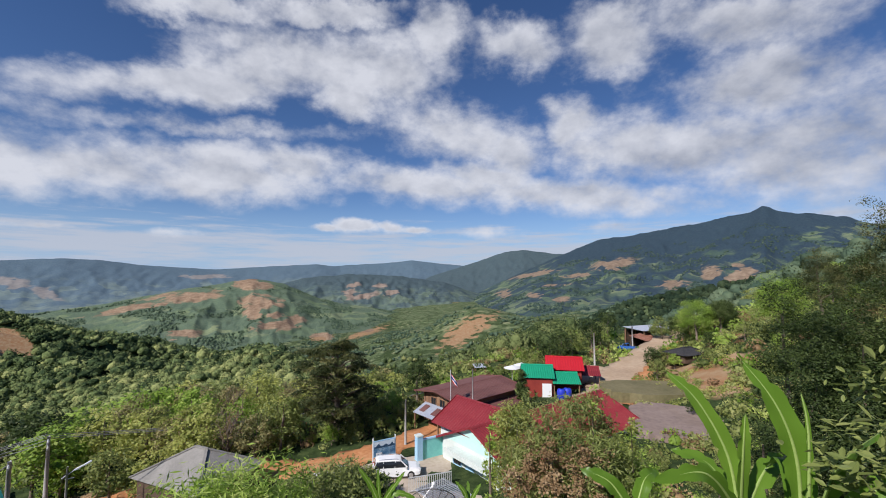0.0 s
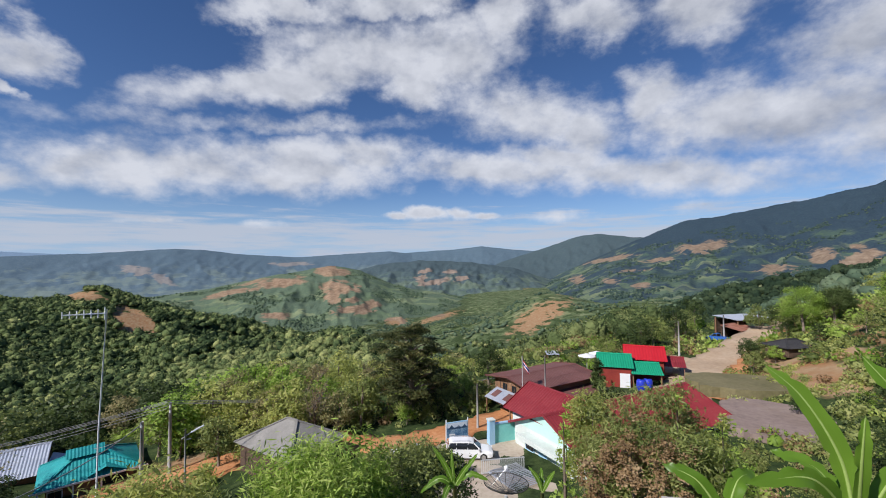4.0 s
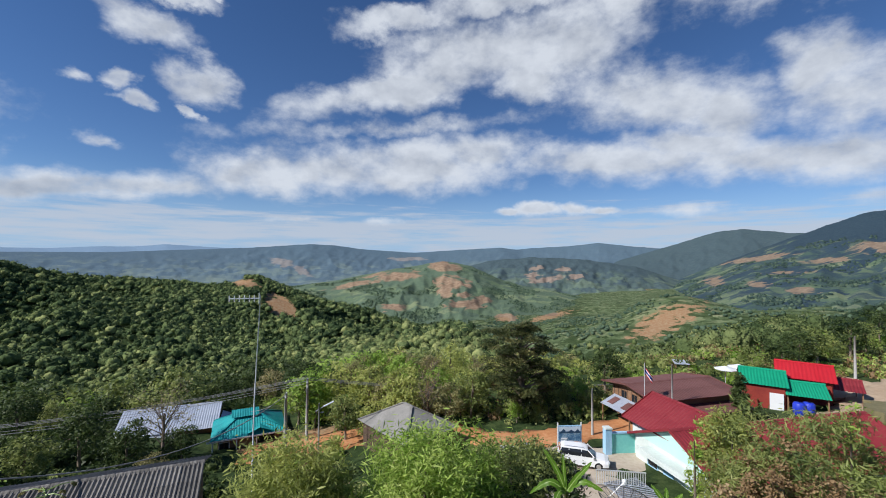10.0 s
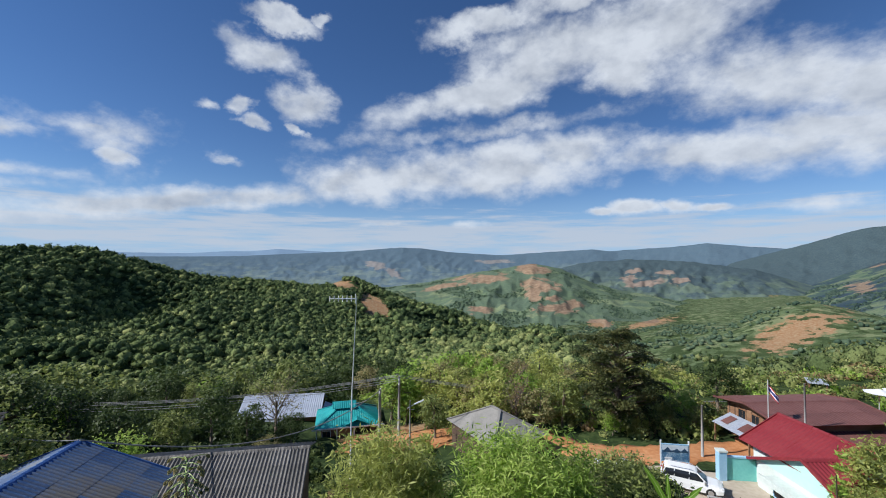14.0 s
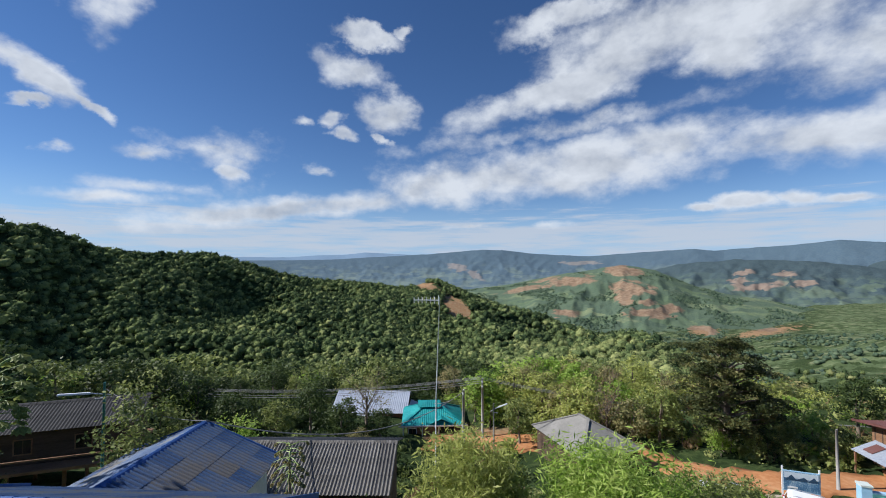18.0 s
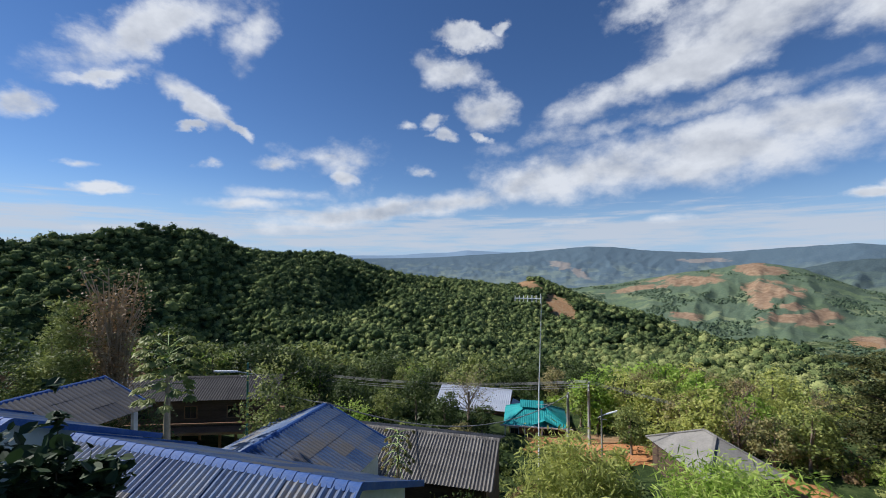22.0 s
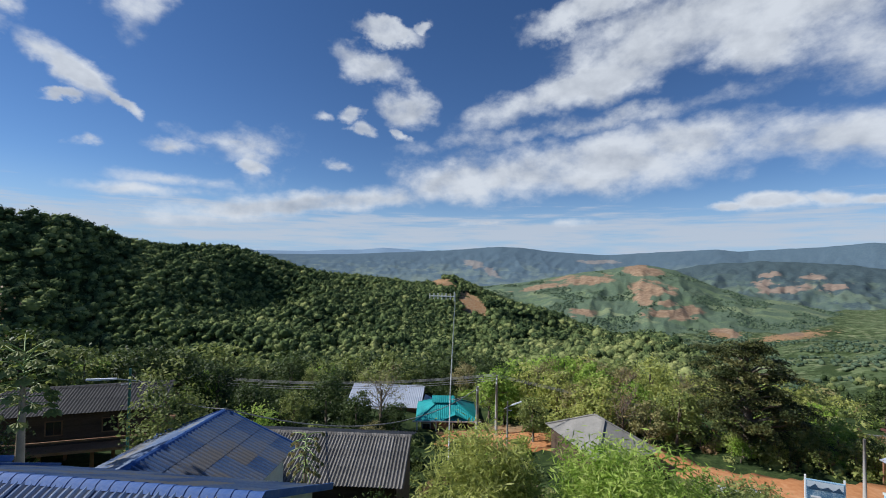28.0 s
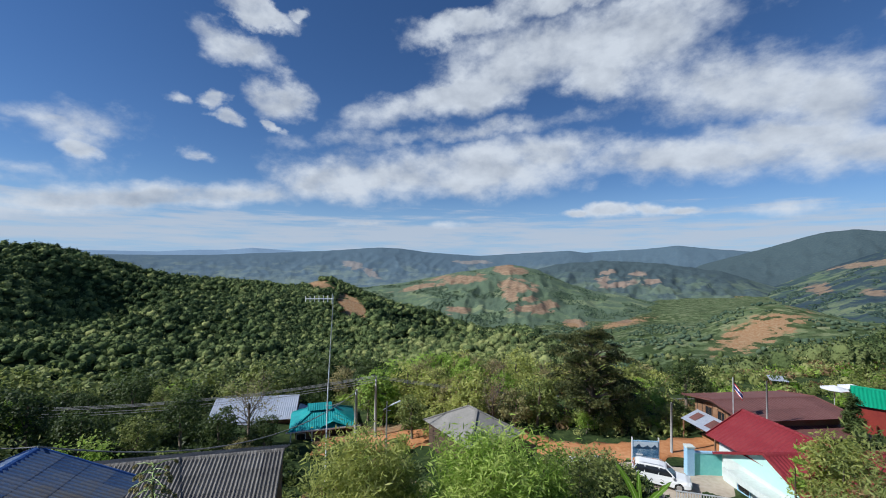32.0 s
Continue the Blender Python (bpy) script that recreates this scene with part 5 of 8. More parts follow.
def gable_end(t, x, half, z0, rise, material, thick=0.14):
    sh = Shape()
    sh.add([(x - thick / 2, -half, z0), (x - thick / 2, half, z0), (x - thick / 2, 0, z0 + rise), (x + thick / 2, -half, z0), (x + thick / 2, half, z0), (x + thick / 2, 0, z0 + rise)],
           [(0, 2, 1), (3, 4, 5), (0, 1, 4, 3), (1, 2, 5, 4), (2, 0, 3, 5)])
    part("gable_wall", sh, material, t)


def window(t, at, size, face, frame_mat, panes=2):
    """A framed window with panes; face 'x' or 'y' is the way that it looks."""
    w, h = size
    win = new("window")
    win.parent = t
    win.matrix_basis = Matrix.Translation(at) @ Matrix.Rotation(0 if face == "y" else math.pi / 2, 4, "Z")
    fr = Shape()
    for x in (-w / 2, w / 2):
        fr.box((x, 0, 0), (0.07, 0.09, h))
    for z in (-h / 2, h / 2):
        fr.box((0, 0, z), (w + 0.07, 0.09, 0.07))
    part("window_frame", fr, frame_mat, win)
    for i in range(panes):
        part("pane", Shape().box((-w / 2 + w * (i + 0.5) / panes, 0, 0), (w / panes - 0.05, 0.03, h - 0.06)), GLASS, win)


def gable_house(name, at, rz, length, half, ridge_z, slope_deg, label, roof, wall, trim=None, pitch=0.2, amp=0.03, sheet_w=1.0, sheet_l=1.3, over=0.4, cap=None, category="house",
                walls=True, ends=(True, True), gables=None):
    """A house with a pitched roof: ridge along its own x, at z = ridge_z in the world, centred on the place given."""
    z0 = at[2]
    t = thing(name, at, rz, label, category)
    h = ridge_z - z0
    slope = radians(slope_deg)
    for s in (1, -1):
        roof_side(t, -length / 2, length, h, half, slope, s, roof, pitch, amp, sheet_w, sheet_l)
    ridge_caps(t, -length / 2, length, h, cap or roof)
    if trim:
        verges(t, -length / 2, length / 2, h, half, slope, trim, ends=ends)
    eave = h - half * math.tan(slope)
    if walls:
        hw = half - over
        top = h - hw * math.tan(slope) - 0.05
        box_walls(t, -length / 2 + over, length / 2 - over, -hw, hw, 0, top, wall)
        for x in (-length / 2 + over, length / 2 - over):
            gable_end(t, x, hw, top, hw * math.tan(slope), gables or wall)
    return t


def hip_house(name, at, rz, lx, ly, eave_z, rise, label, roof, wall, ridge=None, pitch=0.22, amp=0.03, over=0.6, hips=(True, True), wall_inset=None, trim=None):
    """A house under a hipped roof: eaves lx by ly, ridge along x."""
    t = thing(name, at, rz, label, "house")
    e = eave_z - at[2]
    a = ly / 2
    run = math.hypot(a, rise)
    xl, xr = -lx / 2, lx / 2
    for s in (-1, 1):
        o = (xl, s * a, e)
        v = (0, -s * a, rise)

        def span(q, s=s):
            top = 1.0
            if hips[0]:
                top = min(top, q / a)
            if hips[1]:
                top = min(top, (lx - q) / a)
            return 0.0, max(0.01, top * run)
        part("roof_slope", Shape().sheet(o, (1, 0, 0), v, lx, span, pitch, amp), roof, t)
    for on, x, dx in ((hips[0], xl, 1), (hips[1], xr, -1)):
        if on:
            part("roof_slope", Shape().sheet((x, -a, e), (0, 1, 0), (dx * a, 0, rise), ly, lambda q: (0.0, max(0.01, (1 - abs(q - a) / a) * run)), pitch, amp), roof, t)
        else:
            gable_end(t, x + dx * over, a - over * 0.6, e + 0.05, rise * (a - over * 0.6) / a - 0.06, wall)
    r0, r1 = xl + (a if hips[0] else 0), xr - (a if hips[1] else 0)
    part("ridge_cap", Shape().beam((r0, 0, e + rise + 0.03), (r1, 0, e + rise + 0.03), 0.24, 0.08), trim or roof, t)
    for on, x, r in ((hips[0], xl, r0), (hips[1], xr, r1)):
        if on:
            for s in (-1, 1):
                part("hip_cap", Shape().beam((x, s * a, e + 0.04), (r, 0, e + rise + 0.04), 0.2, 0.07), trim or roof, t)
    i = over
    box_walls(t, xl + i, xr - i, -a + i, a - i, 0, e + 0.15, wall)
    return t


# the lane of slope on which the village stands: its two main headings
ALONG = 45.0


def build_blue_roofs():
    # long low building with a weathered blue roof just below the terrace
    cx, cy = (-16.2 - 9.45) / 2, (-3.96 + 2.82) / 2
    low = gable_house("blue_roof_building", (cx, cy, -9.8), ALONG, 9.6, 4.2, -5.2, 26, "long white building under a weathered blue corrugated roof", BLUE_TILE, WHITE_WALL, BLUE_TRIM,
                      0.2, 0.021, 1.0, 1.15, 0.5, BLUE_TRIM)
    window(low, (4.32, 0.8, 2.2), (1.2, 1.1), "x", BLUE_TRIM)
    e = Vector((math.cos(radians(ALONG)), math.sin(radians(ALONG)), 0))
    gx, gy = -15.7, -5.2
    c = Vector((gx, gy, 0)) - e * 3.6
    up = gable_house("blue_roof_hall", (c.x, c.y, -9.4), ALONG, 7.2, 4.4, -4.4, 26, "white hall with a blue corrugated roof", BLUE_TILE, WHITE_WALL, BLUE_TRIM,
                     0.2, 0.021, 1.0, 1.15, 0.45, BLUE_TRIM)
    window(up, (3.2, -1.8, 2.4), (1.3, 1.0), "x", STEEL)
    n = Vector((0.7071, -0.7071, 0))
    c = Vector((-27.4, -5.6, 0)) + n * 4.0
    back = gable_house("grey_blue_pavilion", (c.x, c.y, -9.6), ALONG - 90, 8.0, 3.4, -6.0, 18, "open pavilion on white posts under a dark grey-blue corrugated roof", SLATE_TILE, WHITE_WALL, BLUE_TRIM,
                       0.2, 0.02, 1.0, 1.2, 0.4, BLUE_TRIM, "pavilion", walls=False)
    for x in (-3.5, 0, 3.5):
        for y in (-2.9, 2.9):
            part("post", Shape().box((x, y, 1.25), (0.2, 0.2, 2.5)), WHITE_PAINT, back)
    part("floor_slab", Shape().box((0, 0, 0.06), (8, 6.4, 0.3)), CONCRETE, back)
    c = Vector((-23.8, 5.05, 0)) + n * 5.0
    mid = gable_house("blue_roof_house", (c.x, c.y, -14.0), ALONG - 90, 10.0, 3.9, -8.0, 22, "house with a steep blue-grey corrugated roof edged in bright blue", BLUE_TILE, WHITE_WALL, BLUE_TRIM,
                      0.2, 0.021, 1.0, 1.15, 0.5, BLUE_TRIM)
    c = Vector((-21.0, 14.9, 0)) - e * 5.6
    gable_house("grey_roof_hall", (c.x, c.y, -16.6), ALONG + 3, 11.2, 3.6, -11.0, 19, "low hall under a brown-grey corrugated fibre-cement roof", GREY_TILE, DARK_WOOD, None, 0.2, 0.036, 1.0, 1.25, 0.5)


def build_stilt_house():
    # old timber house on posts
    a, b = Vector((-41, -7.5, 0)), Vector((-36, 4.0, 0))
    c = (a + b) / 2
    rz = math.degrees(math.atan2(b.y - a.y, b.x - a.x))
    t = gable_house("stilt_house", (c.x, c.y, -15.0), rz, 13.0, 2.4, -9.2, 24, "old dark timber house on posts under a dark grey roof", DARK_TILE, DARK_WOOD, None, 0.2, 0.016, 1.2, 1.4, 0.5, walls=False)
    box_walls(t, -5.6, 5.6, -1.9, 1.9, 2.6, 4.75, DARK_WOOD)
    for x in (-5.6, 5.6):
        gable_end(t, x, 1.9, 4.75, 0.82, DARK_WOOD)
    part("deck", Shape().box((0, -0.4, 2.5), (12, 5.4, 0.18)), BROWN_WOOD, t)
    part("deck_rail", Shape().box((0, -3.0, 3.2), (12, 0.08, 0.1)), BROWN_WOOD, t)
    for x in (-5.5, -2.8, 0, 2.8, 5.5):
        for y in (-2.8, 0, 2.0):
            part("post", Shape().tube([(x, y, -0.5), (x, y, 2.5)], 0.11, 7), BROWN_WOOD, t, shade=True)
    for x in (-3.2, 0.3, 3.4):
        window(t, (x, -1.96, 3.7), (0.9, 0.9), "y", BROWN_WOOD)
    # maroon-roofed house further along
    m = gable_house("maroon_roof_house", (-44.0, -20.5, -12.6), 55, 10, 4.2, -7.2, 22, "house with a dull maroon metal roof", RED_TIN, BROWN_WOOD, None, 0.25, 0.02, 1.6, 2.0)
    part("translucent_sheet", Shape().box((3.4, 2.2, 4.66), (2.2, 1.6, 0.03), m=Matrix.Rotation(radians(0), 4, "X")), GALV, m)


def build_teal_house():
    c = Vector((-37.3, 31.5, -19.6))
    t = hip_house("teal_roof_house", c, 51.5, 7.0, 6.0, -17.75, 1.6, "small house under a teal tiled hip roof with a vent gable", TEAL_TILE, BROWN_WOOD, None, 0.24, 0.016, 0.7)
    # raised vent roof across the ridge
    v = new("vent_gable")
    v.parent = t
    v.matrix_basis = Matrix.Translation((-0.4, 0, 1.85))
    part("vent_roof", Shape().sheet((-1.3, -0.95, 1.35), (1, 0, 0), (0, 0.95, 0.5), 2.6, lambda q: (0, 1.07), 0.24, 0.016), TEAL_TILE, v)
    part("vent_roof", Shape().sheet((-1.3, 0.95, 1.35), (1, 0, 0), (0, -0.95, 0.5), 2.6, lambda q: (0, 1.07), 0.24, 0.016), TEAL_TILE, v)
    part("vent_wall", Shape().box((0, 0, 1.2), (2.1, 1.2, 0.6)), TEAL_TILE, v)
    # front gablet over the entrance
    for s in (-1, 1):
        part("gablet_roof", Shape().sheet((0.9, -2.95, 2.55), (0, 1, 0), (s * 1.3, 0, -0.55), 2.0, lambda q: (0, 1.4), 0.24, 0.016), TEAL_TILE, t)
    part("fascia", Shape().box((0, -3.02, 1.82), (7.6, 0.05, 0.14)), WHITE_PAINT, t, "white eave fascia")
    part("door", Shape().box((-0.6, -2.4, 0.9), (0.9, 0.08, 1.8)), BROWN_WOOD, t)
    # black board on the wall imitates the shade inside an open doorway
    part("doorway_shade", Shape().box((1.4, -2.38, 0.85), (1.8, 0.06, 1.6)), BLACK, t)
    window(t, (-2.3, -2.4, 1.0), (0.9, 0.8), "y", WHITE_PAINT)
    for x in (-3.3, -1.2, 0.6, 3.3):
        part("post", Shape().box((x, -2.85, 0.9), (0.12, 0.12, 1.8)), WHITE_PAINT, t)


def build_white_metal_house():
    a, b = Vector((-49.6, 26.0, 0)), Vector((-43.2, 32.6, 0))
    c = (a + b) / 2
    rz = math.degrees(math.atan2(b.y - a.y, b.x - a.x))
    t = gable_house("white_metal_roof_house", (c.x, c.y, -20.5), rz, 9.4, 3.4, -16.5, 25, "timber house under a bright galvanised sheet roof", GALV, BROWN_WOOD, None, 0.25, 0.018, 1.2, 2.0, 0.4)
    roof = Shape().sheet((-6.2, -3.2, 2.3), (1, 0, 0), (0, -2.2, -0.75), 7.0, lambda q: (0, 2.3), 0.25, 0.018)
    part("lean_to_roof", roof, GALV, t)
    roof = Shape().sheet((4.7, -2.6, 2.75), (0, 1, 0), (1.7, 0, -0.7), 3.4, lambda q: (0, 1.8), 0.25, 0.018)
    part("side_roof", roof, GALV, t)
    for x in (-5.8, -2.5, 0.6):
        part("post", Shape().box((x, -5.1, 0.75), (0.12, 0.12, 1.7)), BROWN_WOOD, t)


def build_grey_hip_house():
    hip_house("grey_hip_house", (-18.2, 31.9, -16.6), -23, 7.0, 5.8, -14.35, 1.6, "bungalow under a pale grey fibre-cement hip roof", PALE_TILE, DARK_WOOD, None, 0.19, 0.004, 0.4)


def build_white_house():
    # long wing
    w = gable_house("white_house_wing", (9.0, 37.45, -15.6), 37, 17.5, 4.3, -11.45, 24, "white and mint house wing under a corrugated crimson metal roof", RED_TIN, WHITE_WALL, RED_TIN, 0.25, 0.028, 1.0, 2.3, 0.45,
                    gables=MINT_WALL)
    part("canopy", Shape().box((-8.95, -0.4, 2.0), (1.3, 5.2, 0.22)), WHITE_WALL, w, "white concrete canopy slab")
    part("canopy_edge", Shape().box((-9.56, -0.4, 2.14), (0.12, 5.2, 0.30)), WHITE_WALL, w)
    part("canopy_beam", Shape().box((-8.6, -2.9, 1.0), (0.22, 0.22, 2.0)), WHITE_WALL, w)
    window(w, (-8.4, 1.9, 1.2), (1.0, 1.0), "x", PALE_BLUE, 2)
    part("door", Shape().box((-8.38, 0.4, 0.95), (0.1, 0.95, 1.9)), PALE_BLUE, w)
    for x in (-5, -1.5, 2, 5.5):
        window(w, (x, -3.92, 1.3), (1.5, 1.1), "y", PALE_BLUE, 3)
    # main gabled block behind it
    gable_house("white_house_block", (3.58, 35.66, -15.2), -49, 7.0, 3.0, -10.7, 29, "gabled house block with a smooth crimson metal roof", RED_TIN, WHITE_WALL, RED_TIN, 0.3, 0.012, 1.3, 2.0, 0.6)


def build_brown_house():
    t = gable_house("brown_house", (3.0, 46.2, -15.2), 41, 10.2, 3.5, -11.6, 9, "timber house under a wide low brown metal roof", BROWN_TIN, BROWN_WOOD, BROWN_TIN, 0.3, 0.015, 1.4, 1.8, 0.8)
    part("lower_roof", Shape().sheet((-2.6, -3.0, 2.35), (1, 0, 0), (0, -1.7, -0.35), 7.6, lambda q: (0, 1.75), 0.3, 0.015), BROWN_TIN, t)
    for i in range(9):
        part("wall_batten", Shape().box((-4.36, -2.4 + i * 0.6, 2.1), (0.06, 0.1, 1.5)), DARK_WOOD, t)
    for y in (-1.8, -0.4, 1.0):
        window(t, (-4.38, y, 2.3), (0.8, 0.8), "x", BROWN_WOOD)
    for x in (-3.5, -1, 1.5, 4):
        part("post", Shape().box((x, -4.5, 0.9), (0.14, 0.14, 2.2)), BROWN_WOOD, t)
    # pale awning with two dark brown panels
    a = thing("metal_awning", (-0.9, 42.6, -13.3), 41, "pale metal awning with two dark brown panels beside the timber house", "awning")
    part("awning_sheet", Shape().sheet((-1.5, 1.6, -0.3), (0, -1, 0), (1.6, 0, 0.7), 4.0, lambda q: (0, 1.8), 0.25, 0.015), GALV, a)
    for y in (0.7, -1.1):
        part("roof_light", Shape().box((-0.65, y, 0.12), (1.0, 0.75, 0.03), m=Matrix.Translation((-0.65, 0, 0.12)) @ Matrix.Rotation(radians(-23.6), 4, "Y") @ Matrix.Translation((0.65, 0, -0.12))), BROWN_TIN, a)
    for y in (1.4, -2.2):
        part("post", Shape().box((-1.35, y, -1.1), (0.1, 0.1, 1.7)), BROWN_WOOD, a)


def build_shops():
    t = gable_house("green_roof_shop", (12.0, 53.6, -14.8), -8, 4.0, 2.4, -11.1, 25, "red wooden roadside shop under a bright green metal roof", GREEN_TIN, RED_WOOD, None, 0.25, 0.02, 1.2, 1.6, 0.3, category="shop")
    part("door", Shape().box((1.0, -2.36, 0.95), (1.1, 0.08, 1.9)), WHITE_PAINT, t, "white panel door")
    part("shop_counter", Shape().box((-1.1, -2.42, 0.6), (1.2, 0.25, 1.0)), RED_WOOD, t)
    s = gable_house("green_roof_stall", (15.2, 52.9, -14.8), -4, 3.4, 2.1, -11.9, 24, "open stall under a lower green metal roof", GREEN_TIN, RED_WOOD, None, 0.25, 0.02, 1.1, 1.4, 0.3, category="stall", walls=False)
    for x in (-1.5, 1.5):
        for y in (-1.8, 1.8):
            part("post", Shape().box((x, y, 1.05), (0.12, 0.12, 2.1)), BROWN_WOOD, s)
    part("back_wall", Shape().box((0, 1.5, 1.0), (3.2, 0.1, 2.0)), RED_WOOD, s)
    gable_house("scarlet_roof_house", (16.2, 56.2, -14.8), -12, 4.8, 2.7, -10.6, 24, "wooden house under a bright scarlet metal roof", SCARLET_TIN, RED_WOOD, None, 0.3, 0.015, 1.4, 2.0, 0.4)
    r = gable_house("dull_red_stall", (19.6, 56.4, -14.7), -12, 2.6, 2.0, -11.9, 22, "stall under a faded red metal roof", RED_TIN, BROWN_WOOD, None, 0.25, 0.02, 1.3, 1.4, 0.3, category="stall", walls=False)
    for x in (-1.1, 1.1):
        for y in (-1.7, 1.7):
            part("post", Shape().box((x, y, 1.0), (0.1, 0.1, 2.0)), BROWN_WOOD, r)
    # blue water barrels by the shop
    for k, (x, y) in enumerate(((14.2, 50.4), (15.0, 50.7))):
        b = Shape().tube([(0, 0, 0), (0, 0, 0.05), (0, 0, 0.5), (0, 0, 1.0), (0, 0, 1.15), (0, 0, 1.2)], [0.42, 0.48, 0.52, 0.5, 0.4, 0.15], 16)
        single("water_barrel", b, surface("blue_plastic", [(0.02, 0.04, 0.42), (0.03, 0.06, 0.55)], 1, 0.4) if k == 0 else bpy.data.materials["blue_plastic"], (x, y, ground_at(x, y)), 0,
               "blue plastic water barrel beside the shop", "barrel", "water barrels", True)
    for x, y in ((9.3, 56.3), (10.9, 58.0)):
        z = ground_at(x, y)
        u = thing("parasol", (x, y, z), 20, "white parasol over a table by the shop", "parasol", "shop parasols")
        top = -11.9 - z
        part("pole", Shape().tube([(0, 0, 0), (0, 0, top)], 0.04, 6), STEEL, u)
        part("canopy", Shape().add([(0, 0, top + 0.15)] + [(1.15 * math.cos(k * 0.785), 1.15 * math.sin(k * 0.785), top - 0.2) for k in range(8)]
                                   + [(0, 0, top + 0.10)] + [(1.12 * math.cos(k * 0.785), 1.12 * math.sin(k * 0.785), top - 0.26) for k in range(8)],
                                   [(0, 1 + k, 1 + (k + 1) % 8) for k in range(8)] + [(9, 10 + (k + 1) % 8, 10 + k) for k in range(8)] + [(1 + k, 10 + k, 10 + (k + 1) % 8, 1 + (k + 1) % 8) for k in range(8)]), WHITE_PAINT, u)
    # shed by the road
    d = thing("roadside_shed", (44.2, 88.9, -13.9), 24, "open roadside shed with a pale flat metal roof on posts", "shed")
    part("roof", Shape().sheet((-4.8, -2.6, 3.05), (1, 0, 0), (0, 5.4, 0.35), 9.6, lambda q: (0, 5.4), 0.25, 0.02, 0.06), GALV, d)
    for x in (-4.4, -1.5, 1.5, 4.4):
        for y in (-2.3, 2.4):
            part("post", Shape().box((x, y, 1.55), (0.16, 0.16, 3.1)), BROWN_WOOD, d)
    part("back_wall", Shape().box((0, 2.6, 1.4), (9, 0.1, 2.8)), DARK_WOOD, d)
    part("front_rail", Shape().box((0, -2.35, 1.0), (9, 0.08, 0.9)), BROWN_WOOD, d)
    f = thing("rusty_roof_stall", (42.0, 84.9, -14.0), 42, "market stall under rusty red metal sheets", "stall")
    part("roof", Shape().sheet((-5.0, -1.6, 1.75), (1, 0, 0), (0, 3.4, 0.75), 10.5, lambda q: (0, 3.5), 0.25, 0.02, 0.03), RUST_TIN, f)
    for x in (-4.6, -1.6, 1.6, 4.8):
        part("post", Shape().box((x, -1.3, 0.9), (0.1, 0.1, 1.8)), BROWN_WOOD, f)
    part("back_wall", Shape().box((0, 1.6, 1.0), (10, 0.1, 2.0)), DARK_WOOD, f)


build_blue_roofs()
build_stilt_house()
build_teal_house()
build_white_metal_house()
build_grey_hip_house()
build_white_house()
build_brown_house()
build_shops()

# ---- roads, yards and the terrace ----
EARTH = surface("orange_earth", [(0.34, 0.135, 0.050), (0.46, 0.205, 0.085), (0.56, 0.30, 0.15)], 0.35, 0.95, 0.5, stains=(0.5, 0.5, (0.50, 0.30, 0.17)))
TARMAC = surface("worn_pale_road", [(0.34, 0.245, 0.165), (0.43, 0.32, 0.22), (0.50, 0.39, 0.28)], 0.25, 0.95, 0.3, stains=(0.3, 0.4, (0.46, 0.30, 0.18)))
PINK_CONCRETE = surface("pinkish_concrete", [(0.18, 0.135, 0.12), (0.25, 0.19, 0.165), (0.30, 0.235, 0.205)], 0.3, 0.9, 0.3, stains=(0.4, 0.4, (0.22, 0.16, 0.10)))
YARD = surface("yard_concrete", [(0.36, 0.30, 0.235), (0.46, 0.39, 0.31), (0.53, 0.46, 0.38)], 0.35, 0.92, 0.3, stains=(0.5, 0.5, (0.28, 0.22, 0.16)))
MUD = surface("muddy_pond_water", [(0.12, 0.11, 0.05), (0.17, 0.15, 0.075), (0.22, 0.19, 0.10)], 0.3, 0.75, 0.2)
GRAVEL = surface("grey_gravel", [(0.16, 0.15, 0.15), (0.24, 0.23, 0.22)], 0.8, 0.95, 0.5)


def smooth_line(pts, n):
    """A rounded line through points, as n places."""
    pts = [Vector(p) for p in pts]
    out = []
    for i in range(n):
        t = i / (n - 1) * (len(pts) - 1)
        k = min(int(t), len(pts) - 2)
        f = t - k
        p0, p1, p2, p3 = pts[max(k - 1, 0)], pts[k], pts[k + 1], pts[min(k + 2, len(pts) - 1)]
        out.append(0.5 * ((2 * p1) + (p2 - p0) * f + (2 * p0 - 5 * p1 + 4 * p2 - p3) * f * f + (3 * p1 - p0 - 3 * p2 + p3) * f ** 3))
    return out


